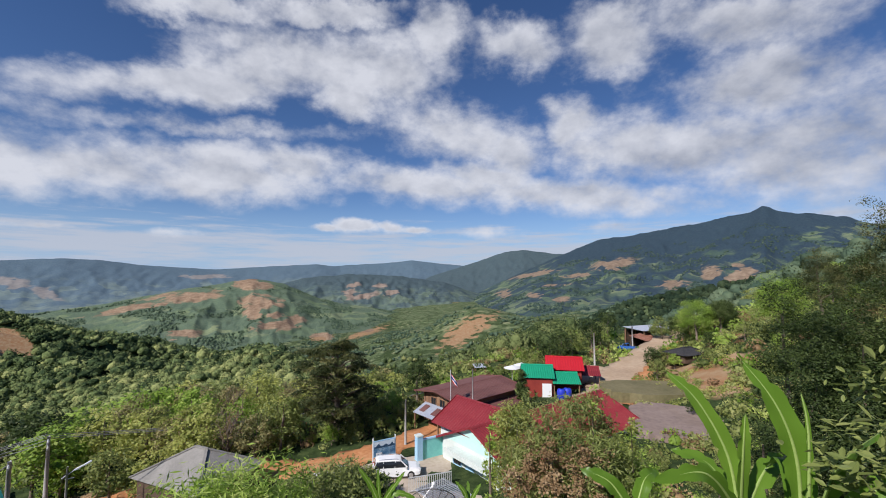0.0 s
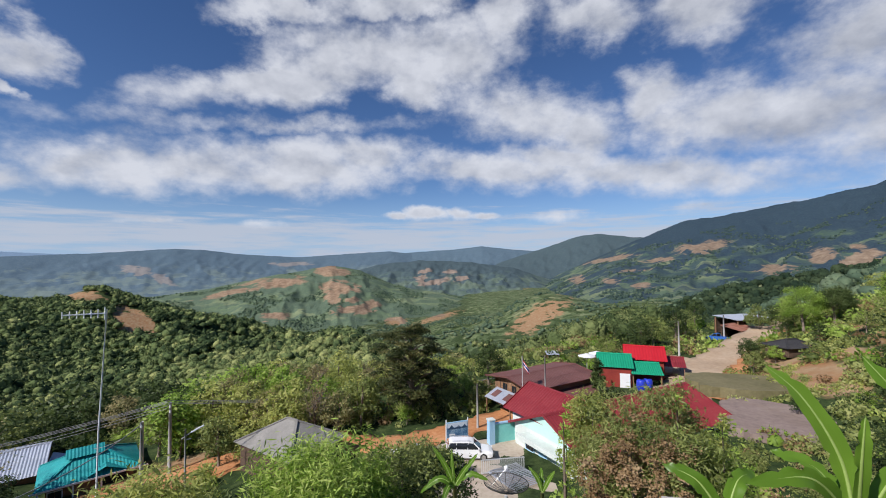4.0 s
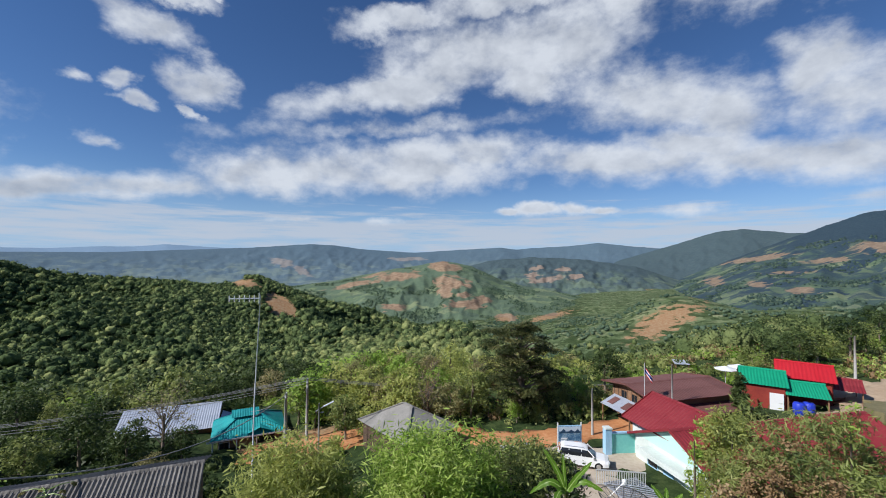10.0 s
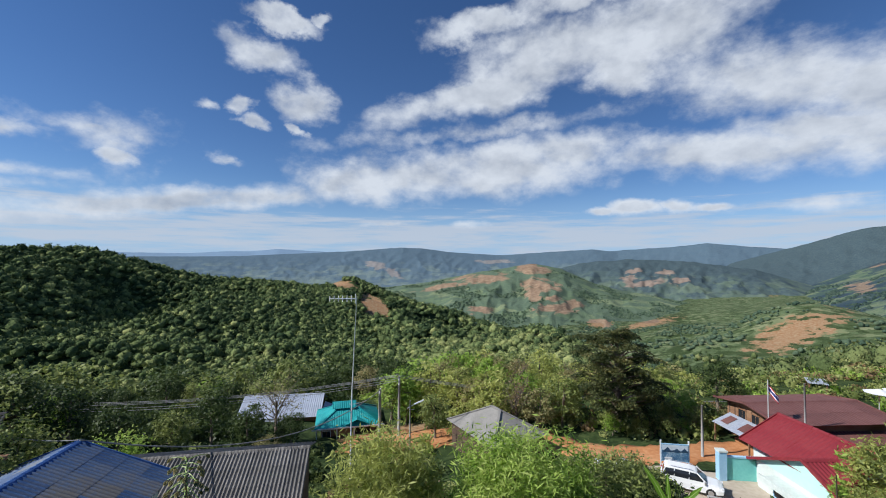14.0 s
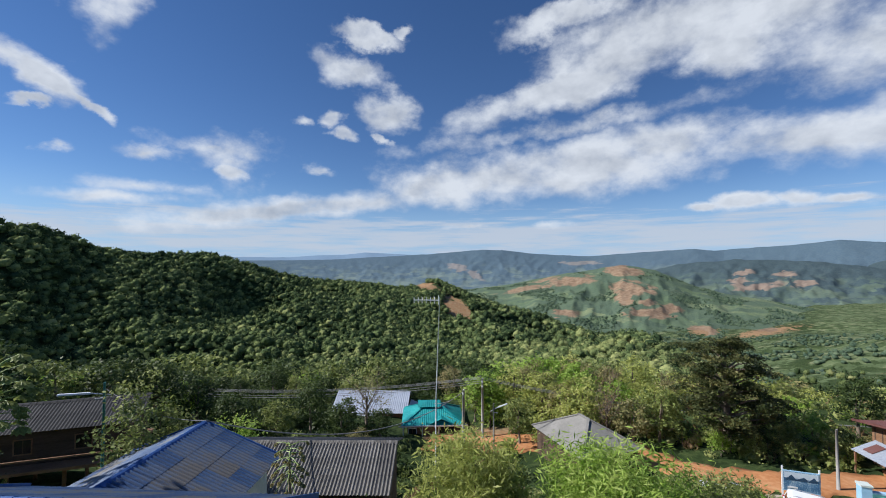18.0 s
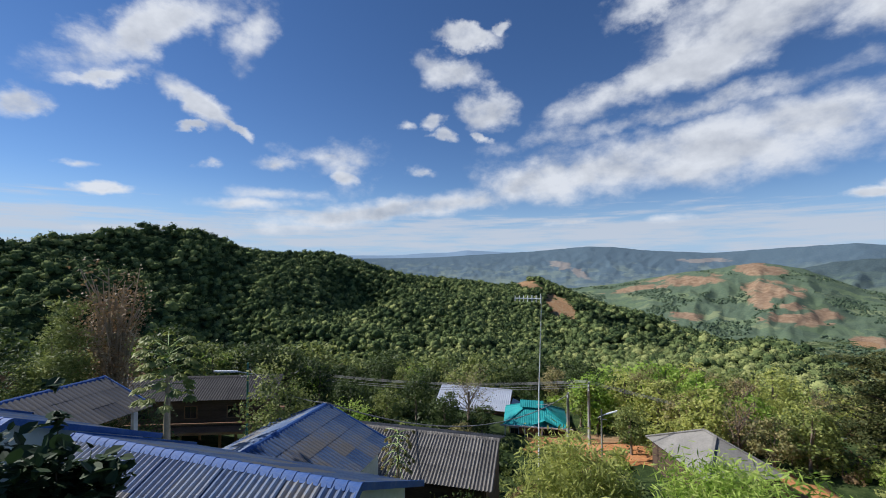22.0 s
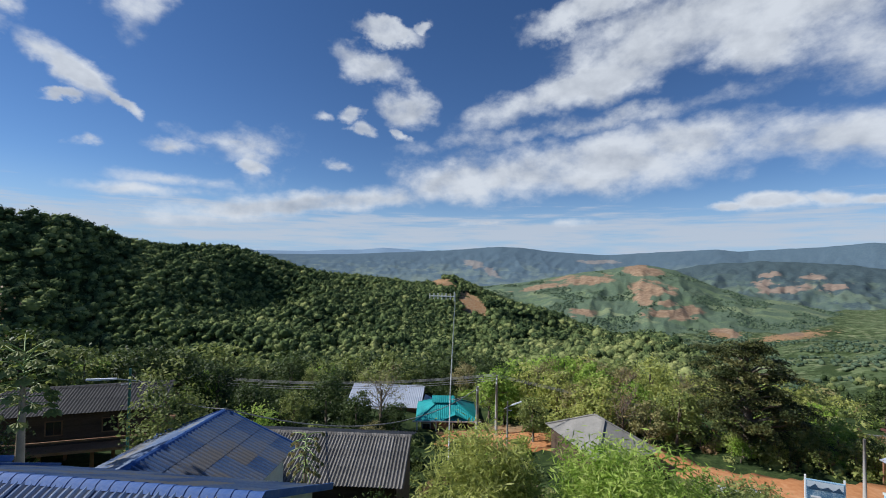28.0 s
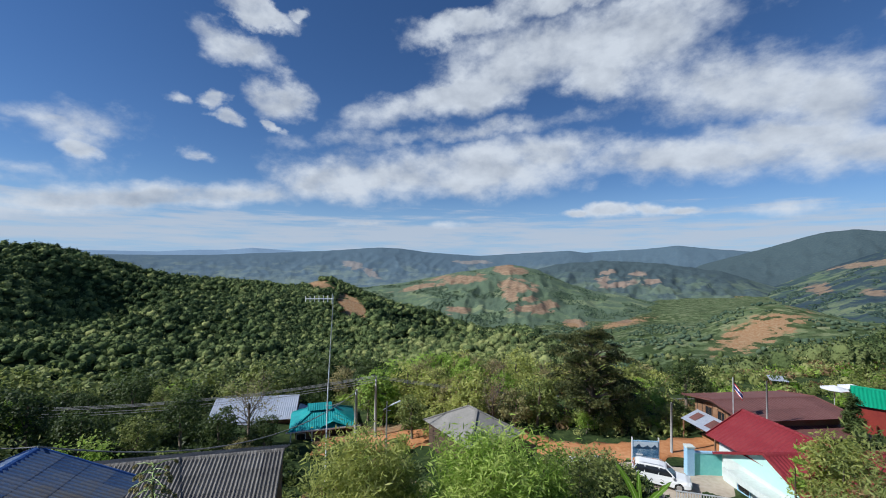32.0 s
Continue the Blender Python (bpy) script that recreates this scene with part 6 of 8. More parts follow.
def lane(name, pts, width, material, label, lift=0.08, n=90, wobble=0.4, depth=0.6, category="road"):
    """A road draped over the ground, with a body of earth beneath it and uneven edges."""
    rng = random.Random(len(name))
    line = smooth_line([(x, y, 0) for x, y in pts], n)
    sh = Shape()
    cols = 7
    verts = []
    for i, p in enumerate(line):
        d = (line[min(i + 1, n - 1)] - line[max(i - 1, 0)]).normalized()
        s = Vector((-d.y, d.x, 0))
        w = (width(i / (n - 1)) if callable(width) else width) / 2
        zs = [ground_at(*(p + s * w * k)[:2]) for k in (-1, 0, 1)]
        z = max(zs) * 0.5 + sum(zs) / 6
        for j in range(cols):
            k = -1 + 2 * j / (cols - 1)
            q = p + s * (w * k + (rng.uniform(-wobble, wobble) if j in (0, cols - 1) else 0))
            verts.append((q.x, q.y, max(z, ground_at(q.x, q.y)) + lift - (0.03 if j in (0, cols - 1) else 0)))
    k = len(verts)
    low = [(x, y, z - depth) for x, y, z in verts]
    faces = []
    for i in range(n - 1):
        for j in range(cols - 1):
            a = i * cols + j
            faces.append((a, a + 1, a + cols + 1, a + cols))
        a = i * cols
        faces += [(a, a + cols, k + a + cols, k + a), (a + cols - 1, k + a + cols - 1, k + a + 2 * cols - 1, a + 2 * cols - 1)]
    sh.add(verts + low, faces)
    ob = new(name, sh.mesh(name, material, True))
    return tagged(ob, label, category, kind="structure")


def patch(name, cx, cy, rx, ry, rz, material, label, lift=0.1, category="yard", level=None, n=40, jag=0.08):
    """A flat area of ground with an uneven rim and a body below."""
    rng = random.Random(int(cx * 10 + cy))
    z = (max(ground_at(cx + dx, cy + dy) for dx in (-rx * 0.6, 0, rx * 0.6) for dy in (-ry * 0.6, 0, ry * 0.6)) if level is None else level) + lift
    rim = []
    for i in range(n):
        a = 6.2832 * i / n
        k = 1 + rng.uniform(-jag, jag)
        x, y = rx * k * math.copysign(abs(math.cos(a)) ** 0.6, math.cos(a)), ry * k * math.copysign(abs(math.sin(a)) ** 0.6, math.sin(a))
        c, s = math.cos(radians(rz)), math.sin(radians(rz))
        rim.append((cx + x * c - y * s, cy + x * s + y * c, z))
    ob = new(name, Shape().slab(rim, 1.2).mesh(name, material))
    return tagged(ob, label, category, kind="structure")


lane("dirt_road", [(8, 50.0), (3, 46), (-1.0, 41.6), (-6, 37.2), (-12, 34.9), (-17, 36.6), (-23, 35.2), (-29, 31.5), (-34.5, 28.8)], lambda t: 3.0 + 2.2 * max(0, t - 0.6) * 2.5, EARTH,
     "orange dirt road winding past the houses")
lane("village_road", [(13, 42), (17, 47.5), (20.5, 53), (24, 58.8), (29, 65.2), (37.5, 74.8), (48, 85), (57, 92), (70, 101)], 5.2, TARMAC, "pale worn road climbing between the houses", 0.14)
lane("road_bank", [(20.3, 46.2), (24.0, 51.8), (27.3, 57.0), (32.0, 63.0), (40.0, 72.0), (50.0, 81.5)], 1.8, EARTH, "orange earth bank along the road", 0.12)
patch("shop_forecourt", 19.5, 63.5, 4.2, 6.5, -38, TARMAC, "dusty forecourt of pale earth beside the road", 0.05)
patch("car_park", -1.6, 31.2, 5.6, 4.6, 20, YARD, "concrete yard with a parked car", 0.06, level=-15.05, jag=0.03)
patch("pond", 24.0, 49.4, 5.0, 3.2, -6, MUD, "shallow muddy pond beside the road", 0.15, "pond")
patch("concrete_apron", 21.6, 39.4, 3.9, 5.0, -30, PINK_CONCRETE, "pinkish concrete apron beside the house", 0.2)
patch("grey_path", -12.6, 21.5, 1.2, 4.0, 20, GRAVEL, "grey gravel path between bushes", 0.06)


def build_terrace():
    sh = Shape().box((2.2, -1.4, -1.72), (8.6, 5.8, 0.24))
    ob = new("terrace", sh.mesh("terrace", CONCRETE))
    tagged(ob, "concrete terrace floor from which the view opens", "terrace", kind="structure")
    for x in (-1.8, 2.2, 6.2):
        for y in (-4.0, 1.2):
            z = ground_at(x, y)
            part("pillar", Shape().box((x, y, (z - 1.84) / 2 - 0.2), (0.35, 0.35, -1.84 - z + 0.4)), CONCRETE, ob)
    part("parapet", Shape().box((3.7, 1.98, -1.40), (6.0, 0.16, 0.6)), CONCRETE, ob)
    part("coping", Shape().box((3.7, 2.0, -1.13), (6.06, 0.22, 0.07)), CONCRETE, ob, "worn pale coping")
    part("bracket", Shape().box((3.7, 1.7, -1.72), (6.0, 0.6, 0.16)), CONCRETE, ob)


build_terrace()

# ---- vehicles ----
CAR_WHITE = surface("white_car_paint", [(0.78, 0.79, 0.80), (0.82, 0.83, 0.84)], 0.5, 0.18)
RUBBER = surface("tyre_rubber", [(0.015, 0.015, 0.016), (0.03, 0.03, 0.03)], 3, 0.85)
CHROME = surface("alloy", [(0.45, 0.46, 0.48), (0.6, 0.61, 0.63)], 2, 0.3, metal=0.9)
LAMP_RED = surface("tail_lamp", [(0.35, 0.01, 0.01), (0.45, 0.02, 0.02)], 2, 0.2)
LAMP_CLEAR = surface("head_lamp", [(0.55, 0.57, 0.6), (0.7, 0.72, 0.74)], 2, 0.1)
BLUE_CAR = surface("blue_car_paint", [(0.03, 0.10, 0.35), (0.05, 0.15, 0.45)], 0.5, 0.25)


def loft(sections):
    """A closed body through cross sections along x: (x, z low, z high, half width low, half width high)."""
    sh = Shape()
    ring = []
    for x, z0, z1, w0, w1 in sections:
        m = z0 + (z1 - z0) * 0.55
        wm = max(w0, w1)
        ring.append([(x, -w0, z0), (x, -wm, m), (x, -w1, z1 - 0.03), (x, -w1 * 0.8, z1), (x, w1 * 0.8, z1), (x, w1, z1 - 0.03), (x, wm, m), (x, w0, z0)])
    v = [p for r in ring for p in r]
    f = []
    for i in range(len(ring) - 1):
        for k in range(8):
            q = (k + 1) % 8
            f.append((i * 8 + k, (i + 1) * 8 + k, (i + 1) * 8 + q, i * 8 + q))
    f.append(tuple(range(8)))
    f.append(tuple(reversed(range(8 * (len(ring) - 1), 8 * len(ring)))))
    return sh.add(v, f)


def wheel(t, x, y, r=0.37, w=0.25):
    wh = new("wheel")
    wh.parent = t
    wh.matrix_basis = Matrix.Translation((x, y, r))
    s = 1 if y > 0 else -1
    part("tyre", Shape().tube([(0, -w / 2, 0), (0, -w / 2 + 0.04, 0), (0, w / 2 - 0.04, 0), (0, w / 2, 0)], [r * 0.9, r, r, r * 0.9], 20), RUBBER, wh, shade=False)
    part("rim", Shape().tube([(0, s * (w / 2 - 0.01), 0), (0, s * (w / 2 + 0.015), 0)], [r * 0.62, r * 0.56], 14), CHROME, wh)


def suv(name, at, rz, paint, label, pickup=False):
    t = thing(name, at, rz, label, "car")
    body = [(-2.36, 0.50, 0.88, 0.74, 0.70), (-2.30, 0.36, 1.08, 0.84, 0.80), (-1.6, 0.32, 1.12, 0.91, 0.87), (0.0, 0.30, 1.10, 0.92, 0.88), (0.95, 0.30, 1.10, 0.92, 0.86),
            (1.25, 0.32, 1.04, 0.92, 0.82), (1.95, 0.34, 0.96, 0.90, 0.74), (2.28, 0.38, 0.84, 0.82, 0.66), (2.38, 0.46, 0.70, 0.70, 0.58)]
    part("body", loft(body), paint, t)
    end = -0.35 if pickup else -2.22
    mid = 0.2 if pickup else -0.1
    cab = [(end + 0.02, 1.06, 1.14, 0.82, 0.80), (end + 0.26, 1.06, 1.68, 0.84, 0.70), (end + 0.6, 1.06, 1.74, 0.85, 0.72), (mid, 1.06, 1.75, 0.85, 0.72), (0.38, 1.06, 1.68, 0.84, 0.70), (1.15, 1.04, 1.12, 0.80, 0.76)]
    part("glazing", loft(cab), GLASS, t, "tinted windows")
    roof = [(end + 0.20, 1.64, 1.70, 0.66, 0.60), (end + 0.5, 1.66, 1.79, 0.735, 0.66), (mid, 1.67, 1.81, 0.735, 0.66), (0.36, 1.63, 1.73, 0.71, 0.62), (0.48, 1.60, 1.66, 0.66, 0.58)]
    part("roof", loft(roof), paint, t)
    for s in (-1, 1):
        for x0, x1 in ((end + 0.03, end + 0.32), (end + 0.95, end + 1.0), (mid - 0.05, mid), (1.10, 0.44)) if not pickup else ((end + 0.03, end + 0.3), (1.10, 0.44)):
            part("pillar", Shape().beam((x0, s * 0.845, 1.08), (x1, s * 0.725, 1.70), 0.05, 0.09), paint, t)
        part("sill_trim", Shape().beam((end + 0.1, s * 0.88, 1.10), (1.1, s * 0.86, 1.08), 0.03, 0.05), paint, t)
    if not pickup:
        for y in (-0.62, 0.62):
            part("roof_rail", Shape().tube([(-1.7, y, 1.80), (-1.5, y, 1.85), (0.0, y, 1.86), (0.2, y, 1.80)], 0.025, 5), CHROME, t)
    for x in (-1.38, 1.40):
        for y in (-0.82, 0.82):
            wheel(t, x, y)
    for y in (-0.62, 0.62):
        part("headlight", Shape().box((2.26, y, 0.78), (0.18, 0.32, 0.14)), LAMP_CLEAR, t)
        part("tail_light", Shape().box((-2.29, y * 1.1, 0.98), (0.1, 0.2, 0.26)), LAMP_RED, t)
        part("mirror", Shape().box((0.92, y * 1.58, 1.16), (0.12, 0.2, 0.14)), paint, t)
    part("bumper", Shape().box((2.30, 0, 0.46), (0.14, 1.5, 0.16)), BLACK, t)
    part("number_plate", Shape().box((-2.37, 0, 0.72), (0.03, 0.42, 0.13)), WHITE_PAINT, t)
    t.scale = (0.77, 0.77, 0.77)
    return t


suv("white_suv", (-3.55, 32.3, -14.98), 8, CAR_WHITE, "white sport utility vehicle parked in the concrete yard")
suv("white_pickup", (-7.6, 30.6, -15.0), 8, CAR_WHITE, "white pickup parked half hidden beside the bushes", True)
suv("blue_pickup", (35.6, 80.5, ground_at(35.6, 80.5) + 0.1), 130, BLUE_CAR, "blue pickup parked by the roadside stall", True)

# ---- poles, wires and small fixtures ----
CABLE = surface("cable_grey", [(0.20, 0.20, 0.20), (0.30, 0.30, 0.30)], 4, 0.7)
TUBE_LIGHT = surface("lamp_tube_white", [(0.72, 0.74, 0.76), (0.82, 0.84, 0.86)], 4, 0.35)
TEAL_STEEL = surface("teal_painted_pole", [(0.05, 0.20, 0.20), (0.09, 0.28, 0.27)], 2, 0.6)


def utility_pole(x, y, top, rz, label, arms=1, r=0.13):
    z = ground_at(x, y)
    t = thing("utility_pole", (x, y, z), rz, label, "pole", "utility poles")
    h = top - z
    part("shaft", Shape().tube([(0, 0, -0.5), (0, 0, h)], [r * 1.25, r * 0.8], 8), POLE_GREY, t, shade=True)
    for k in range(arms):
        part("crossarm", Shape().box((0, 0, h - 0.35 - 0.45 * k), (0.12, 1.2, 0.12)), POLE_GREY, t)
        for y2 in (-0.5, 0.0, 0.5):
            part("insulator", Shape().tube([(0, y2, h - 0.28 - 0.45 * k), (0, y2, h - 0.08 - 0.45 * k)], [0.06, 0.04], 7), WHITE_PAINT, t)
    return t


utility_pole(-30.0, 32.2, -12.05, 40, "concrete utility pole with crossarms and white insulators", 2)
utility_pole(-30.0, 29.4, -12.7, 40, "short weathered utility pole beside the dirt road", 1, 0.15)
utility_pole(-58.0, 8.0, -14.4, 10, "distant concrete utility pole", 1)
utility_pole(24.6, 67.8, -9.0, -20, "slender concrete pole beside the road", 0)
utility_pole(37.4, 82.2, -9.6, -24, "pale concrete pole in front of the stall", 0)
utility_pole(47.6, 92.4, -9.0, -24, "pale concrete pole beside the shed", 0)
utility_pole(-3.4, 38.3, -11.1, 0, "slim white concrete post beside the dirt road", 0, 0.09)
utility_pole(2.9, 41.0, -8.9, 0, "thin dark steel pole behind the red roof", 0, 0.07)


def street_lamp(x, y, top, heading_deg, reach, label, tilt, pole_mat):
    z = ground_at(x, y)
    t = thing("street_lamp", (x, y, z), heading_deg, label, "street lamp", "street lamps")
    h = top - z
    part("pole", Shape().tube([(0, 0, -0.4), (0, 0, h)], [0.09, 0.06], 8), pole_mat, t, shade=True)
    part("arm", Shape().tube([(-0.3, 0, h - 0.75), (reach * 0.5, 0, h - 0.45 + tilt * 0.5)], 0.03, 6), STEEL, t)
    part("bracket", Shape().box((0.15, 0, h - 0.85), (0.5, 0.05, 0.05)), STEEL, t)
    part("lamp_housing", Shape().beam((reach * 0.4, 0, h - 0.48 + tilt * 0.4), (reach * 1.3, 0, h - 0.3 + tilt), 0.16, 0.09), TUBE_LIGHT, t)
    return t


street_lamp(-26.5, 30.0, -13.3, 40, 1.0, "street lamp with a white tube light on a slim pole", 0.35, POLE_GREY)
street_lamp(-30.0, 1.3, -6.6, -88, 1.5, "street lamp on a teal pole with a white tube light", 0.0, TEAL_STEEL)


def wire(a, b, sag, name="power_line", label="thin grey overhead power line", r=0.022):
    a, b = Vector(a), Vector(b)
    pts = []
    for i in range(25):
        f = i / 24
        p = a.lerp(b, f)
        p.z -= sag * 4 * f * (1 - f)
        pts.append(p)
    o = pts[0]
    ob = new(name, Shape().tube([p - o for p in pts], r, 5).mesh(name, CABLE, True))
    ob.matrix_world = Matrix.Translation(o)
    return tagged(ob, label, "cable", "overhead cables")


for dy in (-0.5, 0.0, 0.5):
    wire((-30.3 - dy * 0.5, 32.2 + dy * 0.75, -12.05), (-58.0, 8.0 + dy, -14.35), 0.9)
    wire((-30.3 - dy * 0.5, 32.2 + dy * 0.75, -12.05), (6.0 + dy, 62.0, -14.6), 1.4)
for dy in (-0.5, 0.5):
    wire((-30.3 - dy * 0.5, 32.2 + dy * 0.75, -12.5), (-58.0, 8.0 + dy, -15.0), 0.9)
wire((-30.0, 29.4, -12.85), (-23.6, 5.0, -7.85), 2.1, "service_cable", "pale service cable sagging to the blue roof", 0.035)
wire((-30.0, 29.4, -12.85), (-36.5, 31.0, -16.0), 0.4, "service_cable", "pale service cable to the teal roof", 0.025)
wire((-30.0, 1.3, -6.9), (-23.8, 5.0, -7.9), 0.5, "service_cable", "thin service cable from the lamp pole", 0.02)


def antenna():
    x, y = -27.35, 23.4
    z = ground_at(x, y)
    t = thing("tv_antenna", (x, y, z), 0, "tall thin television antenna mast with a comb aerial", "antenna")
    h = -2.9 - z
    part("mast", Shape().tube([(0, 0, -0.2), (0.1, 0.03, h * 0.5), (0.3, 0.26, h)], [0.06, 0.05, 0.04], 6), WHITE_PAINT, t, shade=True)
    d = Vector((-0.74, -0.67, 0))
    o = Vector((0.3, 0.26, h - 0.25))
    part("boom", Shape().tube([o, o + d * 2.3], 0.045, 5), WHITE_PAINT, t)
    for i in range(7):
        p = o + d * (0.1 + i * 0.36)
        s = 0.30 - 0.012 * i + 0.12 * (i == 0)
        part("element", Shape().tube([p - Vector((0, 0, s)), p + Vector((0, 0, s))], 0.034, 5), WHITE_PAINT, t)
    return t


antenna()


def flagpole():
    t = thing("flagpole", (0.75, 41.0, ground_at(0.75, 41.0)), 0, "slim flagpole with a striped flag", "flagpole")
    h = -9.0 - ground_at(0.75, 41.0)
    part("pole", Shape().tube([(0, 0, 0), (0, 0, h)], 0.04, 7), STEEL, t)
    mats = {"r": surface("flag_red", [(0.45, 0.02, 0.03), (0.5, 0.03, 0.04)], 2, 0.8), "w": WHITE_PAINT, "b": surface("flag_blue", [(0.03, 0.03, 0.16), (0.04, 0.04, 0.2)], 2, 0.8)}
    flag = new("flag")
    flag.parent = t
    flag.matrix_basis = Matrix.Translation((0.04, 0, h - 1.0))
    z = 0.0
    for key, hh in (("r", 0.13), ("w", 0.13), ("b", 0.28), ("w", 0.13), ("r", 0.13)):
        sh = Shape()
        n = 9
        for s in (0, 1):
            for i in range(n):
                f = i / (n - 1)
                droop = -0.75 * f
                wob = 0.10 * math.sin(f * 6.0 + z * 2)
                for q in (0, hh):
                    sh.v.append((f * 0.6, wob + s * 0.008, (z + q) * 0.8 + droop))
        for s in (0, 1):
            for i in range(n - 1):
                a = s * 2 * n + 2 * i
                sh.f.append((a, a + 2, a + 3, a + 1) if s else (a, a + 1, a + 3, a + 2))
        part("stripe", sh, mats[key], flag)
        z += hh


flagpole()


def build_yard_things():
    # picture board on two posts
    b = thing("picture_board", (-4.75, 34.2, -15.0), 29, "blue picture board on two white posts in the yard", "board")
    for x in (-0.95, 0.95):
        part("post", Shape().box((x, 0, 1.1), (0.08, 0.08, 2.2)), WHITE_PAINT, b)
    part("panel", Shape().box((0, -0.05, 1.35), (1.82, 0.05, 1.15)), surface("printed_blue_panel", [(0.04, 0.10, 0.20), (0.10, 0.22, 0.36), (0.45, 0.55, 0.62)], 1.6, 0.4, spread=0.25), b)
    part("panel_frame", Shape().box((0, -0.03, 1.95), (1.9, 0.08, 0.06)), PALE_BLUE, b)
    part("panel_frame", Shape().box((0, -0.03, 0.76), (1.9, 0.08, 0.06)), PALE_BLUE, b)
    part("picture_sky", Shape().box((0, -0.082, 1.72), (1.74, 0.012, 0.36)), surface("printed_sky", [(0.50, 0.60, 0.70), (0.68, 0.74, 0.80)], 1.2, 0.4), b)
    hills = Shape()
    for x, w, h in ((-0.55, 0.62, 0.34), (0.05, 0.78, 0.24), (0.60, 0.52, 0.30)):
        hills.add([(x - w / 2, -0.094, 1.42), (x + w / 2, -0.094, 1.42), (x + w * 0.1, -0.094, 1.42 + h), (x - w / 2, -0.086, 1.42), (x + w / 2, -0.086, 1.42), (x + w * 0.1, -0.086, 1.42 + h)],
                  [(0, 1, 2), (3, 5, 4), (0, 3, 4, 1), (1, 4, 5, 2), (2, 5, 3, 0)])
    part("picture_hills", hills, surface("printed_hills", [(0.02, 0.05, 0.10), (0.05, 0.10, 0.17)], 2.0, 0.4), b)
    part("caption_bar", Shape().box((-0.45, -0.085, 0.98), (0.5, 0.02, 0.10)), WHITE_PAINT, b)
    # garden wall with a pillar
    w = thing("garden_wall", (-2.0, 35.0, -15.1), 30.5, "low teal garden wall with a pale blue pillar", "garden wall")
    part("pillar", Shape().box((0, 0, 1.0), (0.5, 0.5, 2.1)), PALE_BLUE, w)
    part("pillar_cap", Shape().box((0, 0, 2.09), (0.58, 0.58, 0.1)), WHITE_WALL, w)
    part("wall_panel", Shape().box((1.9, 0, 0.85), (3.3, 0.18, 1.6)), TEAL_PAINT, w)
    part("wall_coping", Shape().box((1.9, 0, 1.69), (3.3, 0.26, 0.1)), PALE_BLUE, w)
    # sliding gate of white bars
    g = thing("bar_gate", (-0.9, 30.2, -14.95), 18, "low slatted white metal gate beside the house", "gate")
    gf = Shape()
    for z in (0.1, 1.0):
        gf.beam((-1.6, 0, z), (1.6, 0, z), 0.06, 0.06)
    part("gate_frame", gf, STEEL, g)
    me = Shape().box((0, 0, 0.55), (0.05, 0.03, 0.9)).mesh("bar", STEEL)
    for i in range(22):
        ob = new("bar", me)
        ob.parent = g
        ob.matrix_basis = Matrix.Translation((-1.55 + i * 0.148, 0, 0))
    # slatted metal cover on the ground
    c = thing("slatted_cover", (0.0, 29.6, -14.9), 40, "low slatted pale metal cover on the yard", "cover")
    me = Shape().box((0, 0, 0.1), (2.6, 0.07, 0.04)).mesh("slat", GALV)
    for i in range(16):
        ob = new("slat", me)
        ob.parent = c
        ob.matrix_basis = Matrix.Translation((0, -1.4 + i * 0.19, 0))
    part("rail", Shape().box((-1.25, 0, 0.05), (0.08, 3.1, 0.08)), GALV, c)
    part("rail", Shape().box((1.25, 0, 0.05), (0.08, 3.1, 0.08)), GALV, c)
    # wire satellite dish
    d = thing("satellite_dish", (-0.42, 18.0, ground_at(-0.42, 18.0)), 0, "dark mesh satellite dish on a steel mast", "satellite dish")
    h = -9.65 - d.matrix_world.translation.z
    tilt = Matrix.Translation((0, 0, h)) @ Matrix.Rotation(radians(-52), 4, "X") @ Matrix.Rotation(radians(0), 4, "Y")
    mesh_mat = surface("dish_mesh", [(0.16, 0.16, 0.165), (0.24, 0.24, 0.25)], 6, 0.5, metal=0.3)
    rib_mat = surface("dish_rib", [(0.08, 0.08, 0.08), (0.13, 0.13, 0.13)], 6, 0.6)
    part("mast", Shape().tube([(0, 0, -0.3), (0, 0, h - 0.2)], 0.07, 8), STEEL, d)
    R, dep = 0.95, 0.30
    for k in range(16):
        a = 6.2832 * k / 16
        rib = Shape().tube([tilt @ Vector((math.cos(a) * R * f, math.sin(a) * R * f, dep * f * f)) for f in (0.08, 0.4, 0.7, 1.0)], 0.014, 4)
        part("rib", rib, rib_mat, d)
    rim = Shape().tube([tilt @ Vector((math.cos(6.2832 * k / 40) * R, math.sin(6.2832 * k / 40) * R, dep)) for k in range(41)], 0.02, 5)
    part("rim", rim, rib_mat, d)
    web = Shape()
    for j in range(1, 27):
        f = j / 27
        web.tube([tilt @ Vector((math.cos(6.2832 * k / 32) * R * f, math.sin(6.2832 * k / 32) * R * f, dep * f * f + 0.005)) for k in range(33)], 0.0055, 3)
    part("mesh_panel", web, mesh_mat, d)
    for k in range(3):
        a = 6.2832 * k / 3 + 0.5
        part("feed_leg", Shape().tube([tilt @ Vector((math.cos(a) * R * 0.9, math.sin(a) * R * 0.9, dep * 0.8)), tilt @ Vector((0, 0, 0.95))], 0.015, 4), STEEL, d)
    part("feed_horn", Shape().tube([tilt @ Vector((0, 0, 0.8)), tilt @ Vector((0, 0, 1.02))], [0.06, 0.09], 10), WHITE_PAINT, d)
